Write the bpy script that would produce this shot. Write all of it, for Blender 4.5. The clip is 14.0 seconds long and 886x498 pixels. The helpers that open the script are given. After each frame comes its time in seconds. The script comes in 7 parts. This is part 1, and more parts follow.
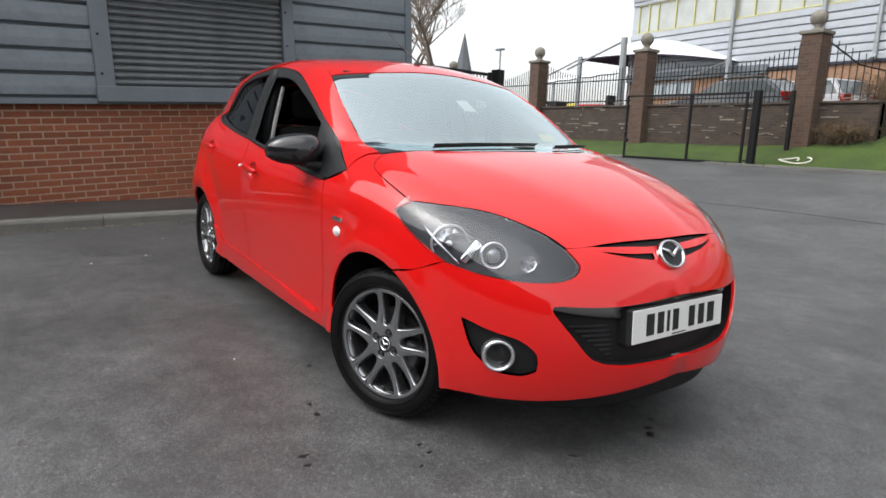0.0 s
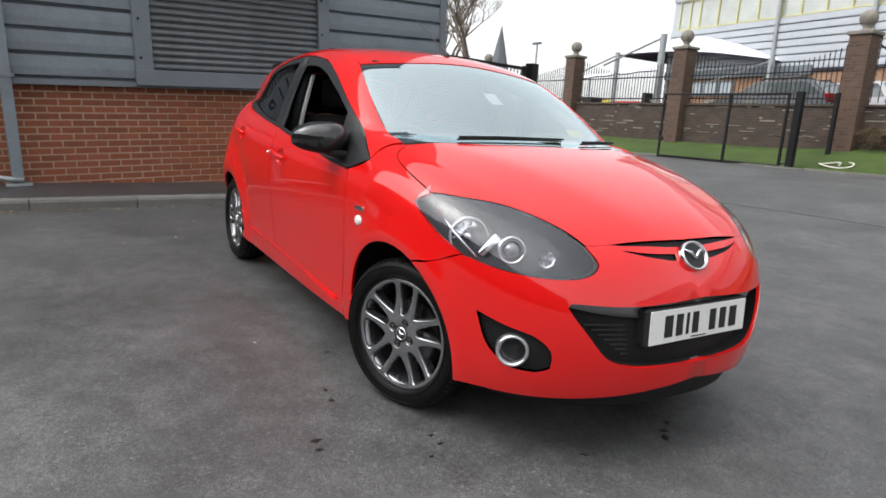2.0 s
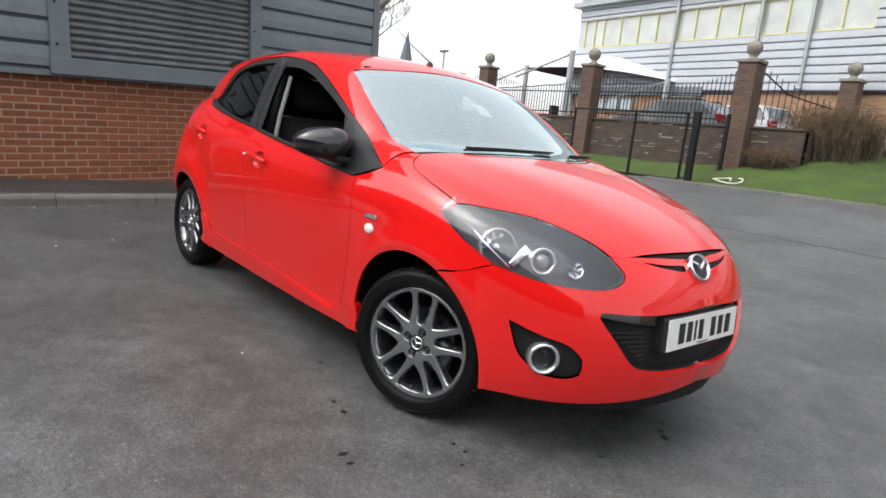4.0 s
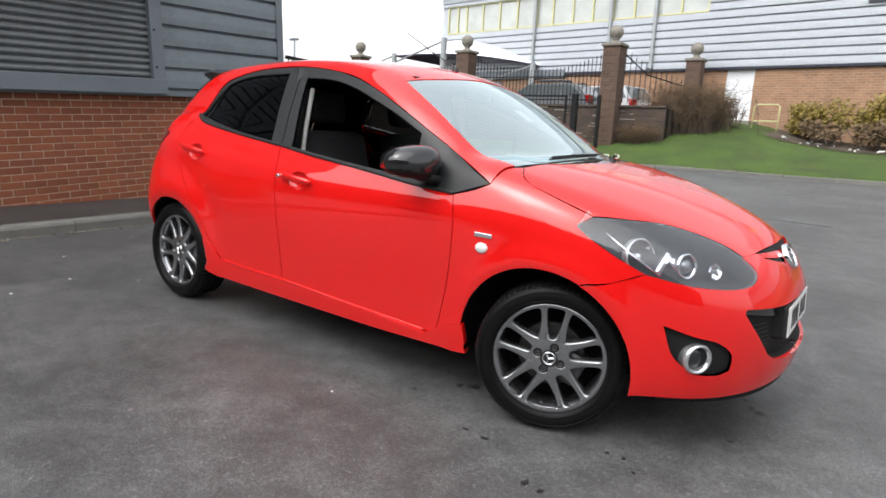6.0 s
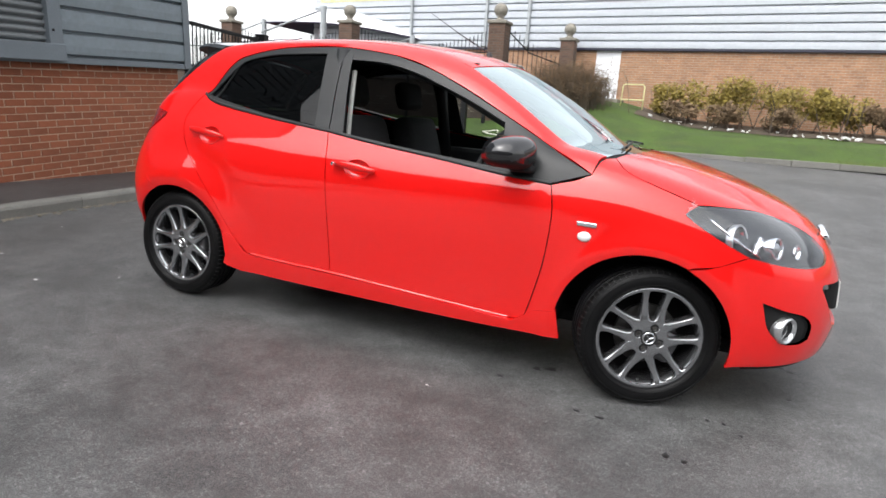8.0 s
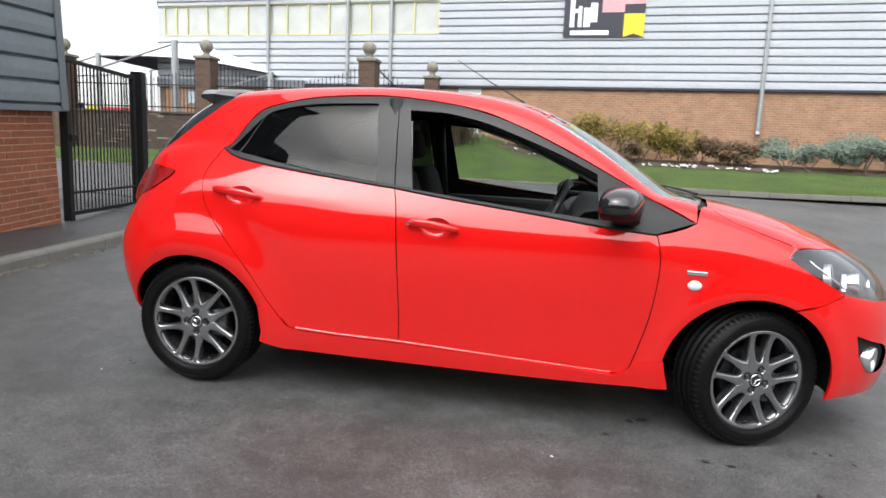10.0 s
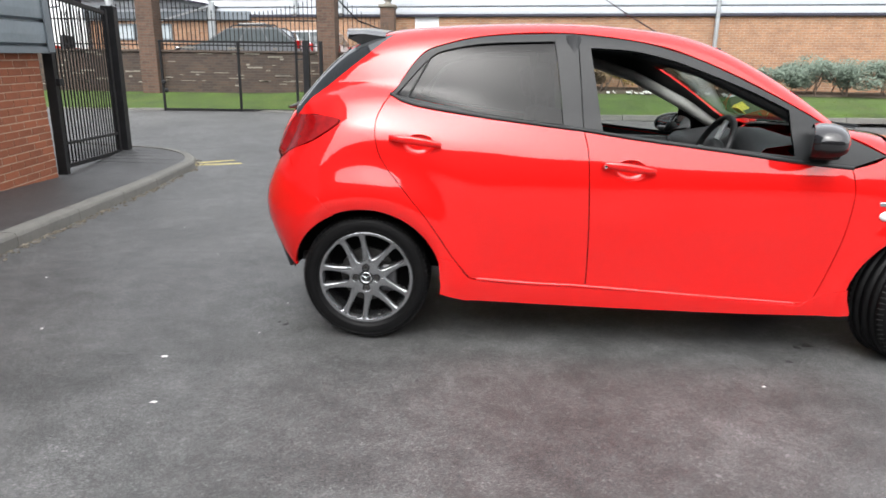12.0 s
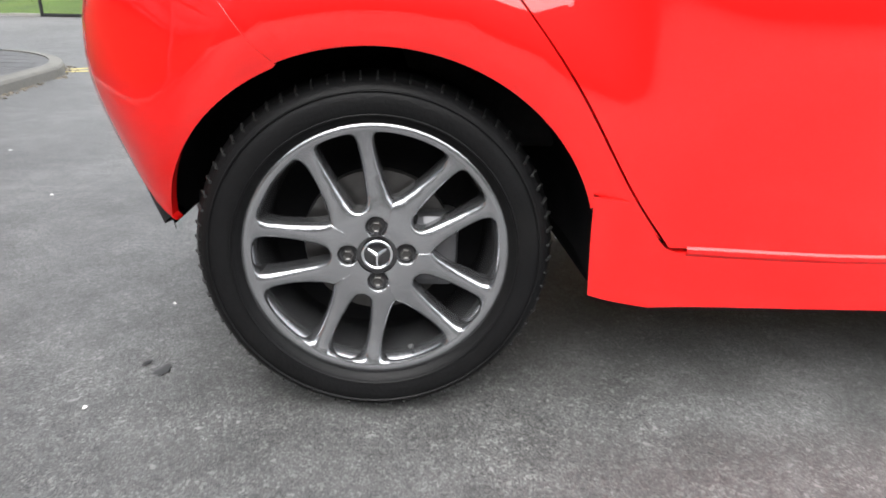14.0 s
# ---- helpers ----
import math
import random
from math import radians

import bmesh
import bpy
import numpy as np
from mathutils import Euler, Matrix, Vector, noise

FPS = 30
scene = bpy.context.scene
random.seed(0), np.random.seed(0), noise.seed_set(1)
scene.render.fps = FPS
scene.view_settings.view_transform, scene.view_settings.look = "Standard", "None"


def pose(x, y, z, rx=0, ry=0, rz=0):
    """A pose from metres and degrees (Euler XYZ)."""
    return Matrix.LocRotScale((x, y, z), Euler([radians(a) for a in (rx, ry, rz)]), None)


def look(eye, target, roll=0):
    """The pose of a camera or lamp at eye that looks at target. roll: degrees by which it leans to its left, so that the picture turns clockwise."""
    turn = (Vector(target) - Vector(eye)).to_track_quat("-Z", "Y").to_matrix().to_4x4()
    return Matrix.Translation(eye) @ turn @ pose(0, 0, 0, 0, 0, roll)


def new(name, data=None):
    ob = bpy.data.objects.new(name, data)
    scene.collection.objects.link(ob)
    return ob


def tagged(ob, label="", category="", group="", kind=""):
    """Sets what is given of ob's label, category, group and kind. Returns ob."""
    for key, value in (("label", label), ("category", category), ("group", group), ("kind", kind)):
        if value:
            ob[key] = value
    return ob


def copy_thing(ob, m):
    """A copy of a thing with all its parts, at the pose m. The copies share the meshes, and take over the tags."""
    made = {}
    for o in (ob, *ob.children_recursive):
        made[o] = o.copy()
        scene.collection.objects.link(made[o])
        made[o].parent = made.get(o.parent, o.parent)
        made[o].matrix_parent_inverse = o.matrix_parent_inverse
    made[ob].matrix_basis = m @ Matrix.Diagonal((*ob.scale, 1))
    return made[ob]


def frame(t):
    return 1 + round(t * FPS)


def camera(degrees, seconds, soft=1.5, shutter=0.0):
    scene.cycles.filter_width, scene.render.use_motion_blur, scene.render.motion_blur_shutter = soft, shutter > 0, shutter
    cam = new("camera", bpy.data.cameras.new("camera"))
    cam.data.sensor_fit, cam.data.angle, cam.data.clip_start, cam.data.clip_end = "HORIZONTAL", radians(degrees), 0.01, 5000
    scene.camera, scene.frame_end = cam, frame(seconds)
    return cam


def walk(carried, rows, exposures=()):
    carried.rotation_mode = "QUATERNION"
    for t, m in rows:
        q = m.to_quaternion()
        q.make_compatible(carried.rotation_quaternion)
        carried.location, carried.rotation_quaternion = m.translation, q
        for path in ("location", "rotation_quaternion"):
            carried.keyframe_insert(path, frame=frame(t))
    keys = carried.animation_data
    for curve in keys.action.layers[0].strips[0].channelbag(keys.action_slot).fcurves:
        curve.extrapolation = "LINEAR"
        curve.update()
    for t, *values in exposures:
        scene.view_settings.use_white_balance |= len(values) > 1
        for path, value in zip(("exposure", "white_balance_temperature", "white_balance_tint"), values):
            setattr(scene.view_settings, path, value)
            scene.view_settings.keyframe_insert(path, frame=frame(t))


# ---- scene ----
# ---- camera and its walk ----
cam = camera(71.0, 14.0, soft=1.6, shutter=0.3)

PATH = [
    (0, (3.2, -1.88, 1.034), (1.588, -0.755, 0.665), 2.0),
    (0.5, (3.197, -1.878, 1.033), (1.584, -0.755, 0.662), 2.5),
    (1, (3.205, -1.875, 1.037), (1.601, -0.739, 0.667), 2.7),
    (1.5, (3.208, -1.872, 1.035), (1.6, -0.74, 0.666), 2.7),
    (2, (3.219, -1.851, 1.034), (1.562, -0.805, 0.638), 3.7),
    (2.5, (3.233, -1.862, 1.024), (1.551, -0.847, 0.646), 4.6),
    (2.7, (3.228, -1.903, 1.023), (1.598, -0.805, 0.655), 4.9),
    (4.8, (2.711, -2.488, 1.021), (1.347, -1.076, 0.642), 4.4),
    (5, (2.642, -2.578, 1.033), (1.349, -1.106, 0.63), 3.3),
    (5.5, (2.473, -2.739, 1.044), (1.233, -1.22, 0.652), 4.6),
    (6, (2.219, -2.83, 1.057), (1.066, -1.236, 0.693), 2.9),
    (6.5, (2.006, -2.987, 1.048), (0.978, -1.309, 0.69), 3.8),
    (7, (1.783, -3.157, 1.081), (0.858, -1.428, 0.688), 2.8),
    (7.2, (1.704, -3.191, 1.075), (0.792, -1.457, 0.672), 3.1),
    (9.3, (0.701, -3.4, 1.076), (0.214, -1.507, 0.652), 3.3),
    (9.5, (0.574, -3.386, 1.107), (0.074, -1.488, 0.724), 2.8),
    (10, (0.321, -3.406, 1.105), (0.023, -1.45, 0.809), 2.4),
    (10.3, (0.109, -3.491, 1.136), (-0.144, -1.53, 0.837), 2.2),
    (10.5, (0.019, -3.511, 1.141), (-0.263, -1.554, 0.837), 2.6),
    (11, (-0.249, -3.461, 1.117), (-0.54, -1.508, 0.797), 0.8),
    (11.5, (-0.495, -3.39, 1.107), (-0.631, -1.436, 0.703), 1.4),
    (12, (-0.777, -3.455, 1.12), (-0.86, -1.52, 0.623), 0.8),
    (12.5, (-0.991, -3.277, 1.086), (-1.064, -1.355, 0.538), 2.0),
    (13, (-1.198, -2.568, 1.028), (-1.054, -0.706, 0.307), 1.4),
    (13.3, (-1.175, -2.14, 0.86), (-1.075, -0.275, 0.12), 0.7),
    (13.5, (-1.152, -1.961, 0.74), (-1.085, -0.088, 0.041), 0.3),
    (14, (-1.199, -1.721, 0.65), (-1.068, 0.149, -0.047), 1.3),
]
walk(cam, [(t, look(eye, target, roll)) for t, eye, target, roll in PATH],
     exposures=[(0, 0.36), (2.7, 0.44), (5, 0.58), (7, 0.68), (9.5, 0.94), (10, 0.75), (10.5, 0.74), (11.5, 0.88), (12, 1.08), (12.6, 1.28), (14, 1.62)])

# ---- world, sun, exposure ----
world = bpy.data.worlds.new("overcast_sky")
scene.world = world
world.use_nodes = True
wn = world.node_tree
wn.nodes.clear()
sky = wn.nodes.new("ShaderNodeTexSky")
sky.sky_type = "NISHITA"
sky.sun_disc = False
sky.sun_elevation = radians(52)
sky.sun_rotation = radians(200)
sky.air_density, sky.dust_density, sky.ozone_density = 1.0, 2.0, 1.0
grey = wn.nodes.new("ShaderNodeHueSaturation")
grey.inputs["Saturation"].default_value = 0.15
back = wn.nodes.new("ShaderNodeBackground")
back.inputs["Strength"].default_value = 0.15
wout = wn.nodes.new("ShaderNodeOutputWorld")
# an overcast sky is about three times as bright overhead as at the horizon
wtc = wn.nodes.new("ShaderNodeTexCoord")
wsep = wn.nodes.new("ShaderNodeSeparateXYZ")
wlift = wn.nodes.new("ShaderNodeMapRange")
wlift.inputs["To Min"].default_value, wlift.inputs["To Max"].default_value = 1.15, 2.55
wmul = wn.nodes.new("ShaderNodeVectorMath")
wmul.operation = "MULTIPLY"
wn.links.new(wtc.outputs["Generated"], wsep.inputs[0])
wn.links.new(wsep.outputs["Z"], wlift.inputs["Value"])
wn.links.new(sky.outputs[0], grey.inputs["Color"])
wn.links.new(grey.outputs[0], wmul.inputs[0])
wn.links.new(wlift.outputs[0], wmul.inputs[1])
wn.links.new(wmul.outputs[0], back.inputs["Color"])
wn.links.new(back.outputs[0], wout.inputs["Surface"])
sun_data = bpy.data.lights.new("sun", "SUN")
sun_data.energy, sun_data.angle, sun_data.color = 0.8, radians(75), (1.0, 0.96, 0.9)
sun = new("sun", sun_data)
sun.rotation_euler = (radians(35), 0, radians(200 - 180))


# ---- materials ----
def mat(name, color, rough=0.6, metal=0.0, vary=0.12, scale=6.0, fine=60.0, bump=0.0, bump_scale=80.0,
        coat=0.0, per_piece=0.0, island=0.0, stain=None, stain_scale=1.2, stain_amount=0.5, spec=0.5, rough_vary=0.1):
    """A surface with two scales of colour variation, relief, and stains with shapes of their own."""
    m = bpy.data.materials.new(name)
    m.use_nodes = True
    nt = m.node_tree
    b = nt.nodes["Principled BSDF"]
    b.inputs["Metallic"].default_value = metal
    b.inputs["Coat Weight"].default_value = coat
    b.inputs["Coat Roughness"].default_value = 0.03
    b.inputs["Specular IOR Level"].default_value = spec
    tc = nt.nodes.new("ShaderNodeTexCoord")
    big = nt.nodes.new("ShaderNodeTexNoise")
    big.inputs["Scale"].default_value, big.inputs["Detail"].default_value = scale, 5
    small = nt.nodes.new("ShaderNodeTexNoise")
    small.inputs["Scale"].default_value, small.inputs["Detail"].default_value = fine, 3
    for n in (big, small):
        nt.links.new(tc.outputs["Object"], n.inputs["Vector"])
    mixv = nt.nodes.new("ShaderNodeMath")
    mixv.operation = "ADD"
    nt.links.new(big.outputs[0], mixv.inputs[0])
    nt.links.new(small.outputs[0], mixv.inputs[1])
    value = mixv.outputs[0]
    lo, hi = 0.7, 1.3
    if per_piece or island:
        src = nt.nodes.new("ShaderNodeObjectInfo" if per_piece else "ShaderNodeNewGeometry")
        mul = nt.nodes.new("ShaderNodeMath")
        mul.operation = "MULTIPLY_ADD"
        mul.inputs[1].default_value = per_piece or island
        nt.links.new(src.outputs["Random" if per_piece else "Random Per Island"], mul.inputs[0])
        nt.links.new(value, mul.inputs[2])
        value = mul.outputs[0]
        hi += (per_piece or island)
    mr = nt.nodes.new("ShaderNodeMapRange")
    mr.inputs["From Min"].default_value, mr.inputs["From Max"].default_value = lo, hi
    mr.inputs["To Min"].default_value, mr.inputs["To Max"].default_value = 1 - vary, 1 + vary
    nt.links.new(value, mr.inputs["Value"])
    col = nt.nodes.new("ShaderNodeVectorMath")
    col.operation = "MULTIPLY"
    col.inputs[0].default_value = color
    nt.links.new(mr.outputs[0], col.inputs[1])
    out = col.outputs[0]
    if stain:
        st = nt.nodes.new("ShaderNodeTexNoise")
        st.inputs["Scale"].default_value, st.inputs["Detail"].default_value, st.inputs["Roughness"].default_value = stain_scale, 8, 0.65
        nt.links.new(tc.outputs["Object"], st.inputs["Vector"])
        ramp = nt.nodes.new("ShaderNodeMapRange")
        ramp.inputs["From Min"].default_value, ramp.inputs["From Max"].default_value = 0.52, 0.68
        ramp.inputs["To Min"].default_value, ramp.inputs["To Max"].default_value = 0, stain_amount
        nt.links.new(st.outputs[0], ramp.inputs["Value"])
        mx = nt.nodes.new("ShaderNodeMix")
        mx.data_type = "RGBA"
        mx.inputs["B"].default_value = (*stain, 1)
        nt.links.new(ramp.outputs[0], mx.inputs["Factor"])
        nt.links.new(out, mx.inputs["A"])
        out = mx.outputs["Result"]
    nt.links.new(out, b.inputs["Base Color"])
    rr = nt.nodes.new("ShaderNodeMapRange")
    rr.inputs["To Min"].default_value, rr.inputs["To Max"].default_value = max(0.02, rough * (1 - rough_vary)), min(1, rough * (1 + rough_vary))
    nt.links.new(big.outputs[0], rr.inputs["Value"])
    nt.links.new(rr.outputs[0], b.inputs["Roughness"])
    if bump:
        bn = nt.nodes.new("ShaderNodeTexNoise")
        bn.inputs["Scale"].default_value, bn.inputs["Detail"].default_value = bump_scale, 6
        nt.links.new(tc.outputs["Object"], bn.inputs["Vector"])
        bp = nt.nodes.new("ShaderNodeBump")
        bp.inputs["Strength"].default_value, bp.inputs["Distance"].default_value = bump, 0.01
        nt.links.new(bn.outputs[0], bp.inputs["Height"])
        nt.links.new(bp.outputs[0], b.inputs["Normal"])
    return m


def glass_mat(name, tint, rough=0.0, clear=0.9, base=0.08, power=4.0, sheen=(1, 1, 1)):
    """Thin pane of two surfaces: light goes through with a tint, gloss grows towards grazing."""
    m = bpy.data.materials.new(name)
    m.use_nodes = True
    nt = m.node_tree
    nt.nodes.clear()
    o = nt.nodes.new("ShaderNodeOutputMaterial")
    tr = nt.nodes.new("ShaderNodeBsdfTransparent")
    tr.inputs[0].default_value = (tint[0] * clear, tint[1] * clear, tint[2] * clear, 1)
    gl = nt.nodes.new("ShaderNodeBsdfGlossy")
    gl.inputs["Roughness"].default_value = rough
    gl.inputs["Color"].default_value = (*sheen, 1)
    lw = nt.nodes.new("ShaderNodeLayerWeight")
    lw.inputs["Blend"].default_value = 0.5
    pw = nt.nodes.new("ShaderNodeMath")
    pw.operation = "POWER"
    pw.inputs[1].default_value = power
    mr = nt.nodes.new("ShaderNodeMapRange")
    mr.inputs["To Min"].default_value, mr.inputs["To Max"].default_value = base, 1.0
    mx = nt.nodes.new("ShaderNodeMixShader")
    nt.links.new(lw.outputs["Facing"], pw.inputs[0])
    nt.links.new(pw.outputs[0], mr.inputs["Value"])
    nt.links.new(mr.outputs[0], mx.inputs[0])
    nt.links.new(tr.outputs[0], mx.inputs[1])
    nt.links.new(gl.outputs[0], mx.inputs[2])
    nt.links.new(mx.outputs[0], o.inputs["Surface"])
    return m


def asphalt_mat(name, base, light, patch=(0.07, 0.069, 0.066)):
    m = mat(name, base, rough=0.5, vary=0.3, scale=0.5, fine=240, bump=0.3, bump_scale=330, spec=0.6, stain=patch, stain_scale=0.55, stain_amount=0.55)
    nt = m.node_tree
    b = nt.nodes["Principled BSDF"]
    src = b.inputs["Base Color"].links[0].from_socket
    tc = [n for n in nt.nodes if n.type == "TEX_COORD"][0]
    for scale, lo, top, tone in ((420, 0.55, 0.55, light), (230, 0.86, 0.6, light), (310, 0.55, 0.8, (0.018, 0.018, 0.018)), (130, 0.975, 0.6, light)):
        vor = nt.nodes.new("ShaderNodeTexVoronoi")
        vor.inputs["Scale"].default_value = scale
        nt.links.new(tc.outputs["Object"], vor.inputs["Vector"])
        sel = nt.nodes.new("ShaderNodeSeparateColor")
        nt.links.new(vor.outputs["Color"], sel.inputs[0])
        gt = nt.nodes.new("ShaderNodeMapRange")
        gt.inputs["From Min"].default_value, gt.inputs["From Max"].default_value = lo, 1.0
        gt.inputs["To Min"].default_value, gt.inputs["To Max"].default_value = 0.0, top
        nt.links.new(sel.outputs[0], gt.inputs["Value"])
        mx = nt.nodes.new("ShaderNodeMix")
        mx.data_type = "RGBA"
        mx.inputs["B"].default_value = (*tone, 1)
        nt.links.new(gt.outputs[0], mx.inputs["Factor"])
        nt.links.new(src, mx.inputs["A"])
        src = mx.outputs["Result"]
    # worn and tacky patches, broad and hand-sized
    for scale, lo, top in ((1.3, 0.78, 1.24), (8.0, 0.8, 1.22), (45.0, 0.85, 1.17)):
        no = nt.nodes.new("ShaderNodeTexNoise")
        no.inputs["Scale"].default_value, no.inputs["Detail"].default_value = scale, 5
        nt.links.new(tc.outputs["Object"], no.inputs["Vector"])
        rg = nt.nodes.new("ShaderNodeMapRange")
        rg.inputs["From Min"].default_value, rg.inputs["From Max"].default_value = 0.36, 0.64
        rg.inputs["To Min"].default_value, rg.inputs["To Max"].default_value = lo, top
        nt.links.new(no.outputs["Fac"], rg.inputs["Value"])
        sc = nt.nodes.new("ShaderNodeVectorMath")
        sc.operation = "SCALE"
        nt.links.new(src, sc.inputs[0])
        nt.links.new(rg.outputs[0], sc.inputs["Scale"])
        src = sc.outputs[0]
    nt.links.new(src, b.inputs["Base Color"])
    return m


def course_mat(name, c1, c2, joint):
    """Brickwork far off: courses of 75 mm with weathering."""
    m = mat(name, c1, 0.92, vary=0.25, scale=2.5, fine=30, bump=0.4, bump_scale=45)
    nt = m.node_tree
    b = nt.nodes["Principled BSDF"]
    col = b.inputs["Base Color"].links[0].from_node
    tc = [n for n in nt.nodes if n.type == "TEX_COORD"][0]
    sep = nt.nodes.new("ShaderNodeSeparateXYZ")
    add = nt.nodes.new("ShaderNodeMath")
    add.operation = "ADD"
    com = nt.nodes.new("ShaderNodeCombineXYZ")
    br = nt.nodes.new("ShaderNodeTexBrick")
    br.inputs["Color1"].default_value, br.inputs["Color2"].default_value, br.inputs["Mortar"].default_value = (*c1, 1), (*c2, 1), (*joint, 1)
    br.inputs["Scale"].default_value, br.inputs["Mortar Size"].default_value = 1.0, 0.008
    br.inputs["Brick Width"].default_value, br.inputs["Row Height"].default_value = 0.225, 0.075
    nt.links.new(tc.outputs["Object"], sep.inputs[0])
    nt.links.new(sep.outputs["X"], add.inputs[0])
    nt.links.new(sep.outputs["Y"], add.inputs[1])
    nt.links.new(add.outputs[0], com.inputs["X"])
    nt.links.new(sep.outputs["Z"], com.inputs["Y"])
    nt.links.new(com.outputs[0], br.inputs["Vector"])
    nt.links.new(br.outputs["Color"], col.inputs[0])
    return m


M = {}
M["asphalt"] = asphalt_mat("asphalt", (0.056, 0.057, 0.057), (0.19, 0.19, 0.187), (0.046, 0.047, 0.047))
M["pave"] = asphalt_mat("pavement_asphalt", (0.04, 0.04, 0.041), (0.1, 0.1, 0.098), (0.03, 0.03, 0.03))
M["kerb"] = mat("concrete_kerb", (0.15, 0.146, 0.132), 0.9, vary=0.2, scale=5, bump=0.5, bump_scale=60, stain=(0.11, 0.11, 0.1), stain_scale=4, per_piece=0.4)
M["brick"] = mat("red_brick", (0.222, 0.068, 0.03), 0.85, vary=0.35, scale=9, fine=90, bump=0.4, bump_scale=120, per_piece=0.7, stain=(0.2, 0.075, 0.045), stain_scale=7, stain_amount=0.5)
M["brick_join"] = mat("red_brick_joined", (0.222, 0.068, 0.03), 0.85, vary=0.35, scale=9, fine=90, bump=0.4, bump_scale=120, island=0.7, stain=(0.2, 0.075, 0.045), stain_scale=7, stain_amount=0.5)
M["mortar"] = mat("mortar", (0.4, 0.28, 0.2), 0.95, vary=0.2, scale=12, bump=0.6, bump_scale=150)
M["clad"] = mat("grey_blue_cladding", (0.165, 0.196, 0.218), 0.42, vary=0.1, scale=2, fine=25, bump=0.05, stain=(0.1, 0.12, 0.13), stain_scale=2.5, stain_amount=0.5)
M["clad_dark"] = mat("grey_trim", (0.13, 0.152, 0.17), 0.45, vary=0.12, scale=3, bump=0.05)
M["shutter"] = mat("shutter_slat", (0.145, 0.157, 0.163), 0.4, metal=0.2, vary=0.15, scale=4, fine=40, bump=0.06, stain=(0.08, 0.085, 0.09), stain_scale=3)
M["white_clad"] = mat("white_cladding", (0.41, 0.435, 0.47), 0.5, vary=0.08, scale=0.8, fine=10, stain=(0.34, 0.36, 0.38), stain_scale=0.8, stain_amount=0.4)
M["pale_brick"] = course_mat("buff_brick_wall", (0.32, 0.17, 0.095), (0.25, 0.13, 0.075), (0.3, 0.24, 0.18))
M["dark_brick"] = course_mat("dark_old_brick", (0.07, 0.046, 0.034), (0.042, 0.03, 0.024), (0.062, 0.053, 0.045))
M["pillar_brick"] = course_mat("brown_pier_brick", (0.11, 0.062, 0.042), (0.072, 0.042, 0.03), (0.09, 0.075, 0.06))
M["stone"] = mat("weathered_stone", (0.2, 0.185, 0.155), 0.9, vary=0.25, scale=6, bump=0.5, bump_scale=40, stain=(0.12, 0.11, 0.09), stain_scale=5, stain_amount=0.7)
M["black_steel"] = mat("black_painted_steel", (0.009, 0.009, 0.01), 0.5, spec=0.25, vary=0.3, scale=10, bump=0.1)
M["galv"] = mat("galvanised_steel", (0.33, 0.35, 0.36), 0.45, metal=0.6, vary=0.15, scale=6)
M["grass"] = mat("lawn_grass", (0.036, 0.066, 0.006), 0.9, vary=0.45, scale=1.3, fine=30, bump=1.0, bump_scale=45, stain=(0.06, 0.075, 0.012), stain_scale=1.2, stain_amount=0.6)
M["blade"] = mat("grass_blades", (0.075, 0.125, 0.01), 0.8, vary=0.35, scale=2, island=0.8)
M["soil"] = mat("bare_soil", (0.06, 0.045, 0.03), 0.95, vary=0.4, scale=4, bump=0.9, bump_scale=25, stain=(0.12, 0.09, 0.06), stain_scale=5)
M["bark"] = mat("bark", (0.09, 0.07, 0.055), 0.95, vary=0.3, scale=10, bump=0.6)
M["leaf_yellow"] = mat("yellow_green_leaf", (0.2, 0.15, 0.025), 0.7, vary=0.5, scale=1.2, island=0.9)
M["leaf_brown"] = mat("brown_twigs", (0.13, 0.085, 0.045), 0.9, vary=0.4, scale=2, island=0.8)
M["leaf_grey"] = mat("grey_green_leaf", (0.13, 0.17, 0.13), 0.7, vary=0.4, scale=2, island=0.8)
M["leaf_dark"] = mat("dark_dead_ivy", (0.085, 0.066, 0.048), 0.95, vary=0.5, scale=3, island=0.8)
M["white_paint"] = mat("white_painted_door", (0.72, 0.73, 0.75), 0.45, vary=0.05, scale=3)
M["yellow"] = mat("yellow_paint", (0.62, 0.5, 0.06), 0.5, vary=0.12, scale=8)
M["yellow_pale"] = mat("pale_yellow_frame", (0.5, 0.48, 0.24), 0.5, vary=0.1, scale=4)
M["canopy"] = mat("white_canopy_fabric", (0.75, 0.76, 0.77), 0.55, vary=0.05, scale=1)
# Dark tone for the hem cables and for the fabric's shaded underside.
M["canopy_under"] = mat("canopy_hem_and_shade", (0.035, 0.03, 0.05), 0.7)
# Near-black for black parts, and for fills that stand in for shade.
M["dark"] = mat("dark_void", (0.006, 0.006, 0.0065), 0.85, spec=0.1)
M["rope"] = mat("white_hose", (0.6, 0.58, 0.5), 0.7, vary=0.15, scale=20)
M["line_yellow"] = mat("worn_yellow_line", (0.45, 0.38, 0.16), 0.9, vary=0.3, scale=15, stain=(0.12, 0.12, 0.1), stain_scale=12, stain_amount=0.7)
M["sign_navy"] = mat("navy_sign", (0.016, 0.016, 0.03), 0.4)
M["sign_pink"] = mat("pink_sign", (0.75, 0.3, 0.33), 0.4)
M["sign_yellow"] = mat("yellow_sign", (0.7, 0.55, 0.02), 0.4)
M["sign_white"] = mat("white_sign", (0.8, 0.8, 0.8), 0.4)
M["win_dull"] = mat("blinded_window", (0.42, 0.44, 0.42), 0.15, vary=0.25, scale=1.5, spec=0.7)
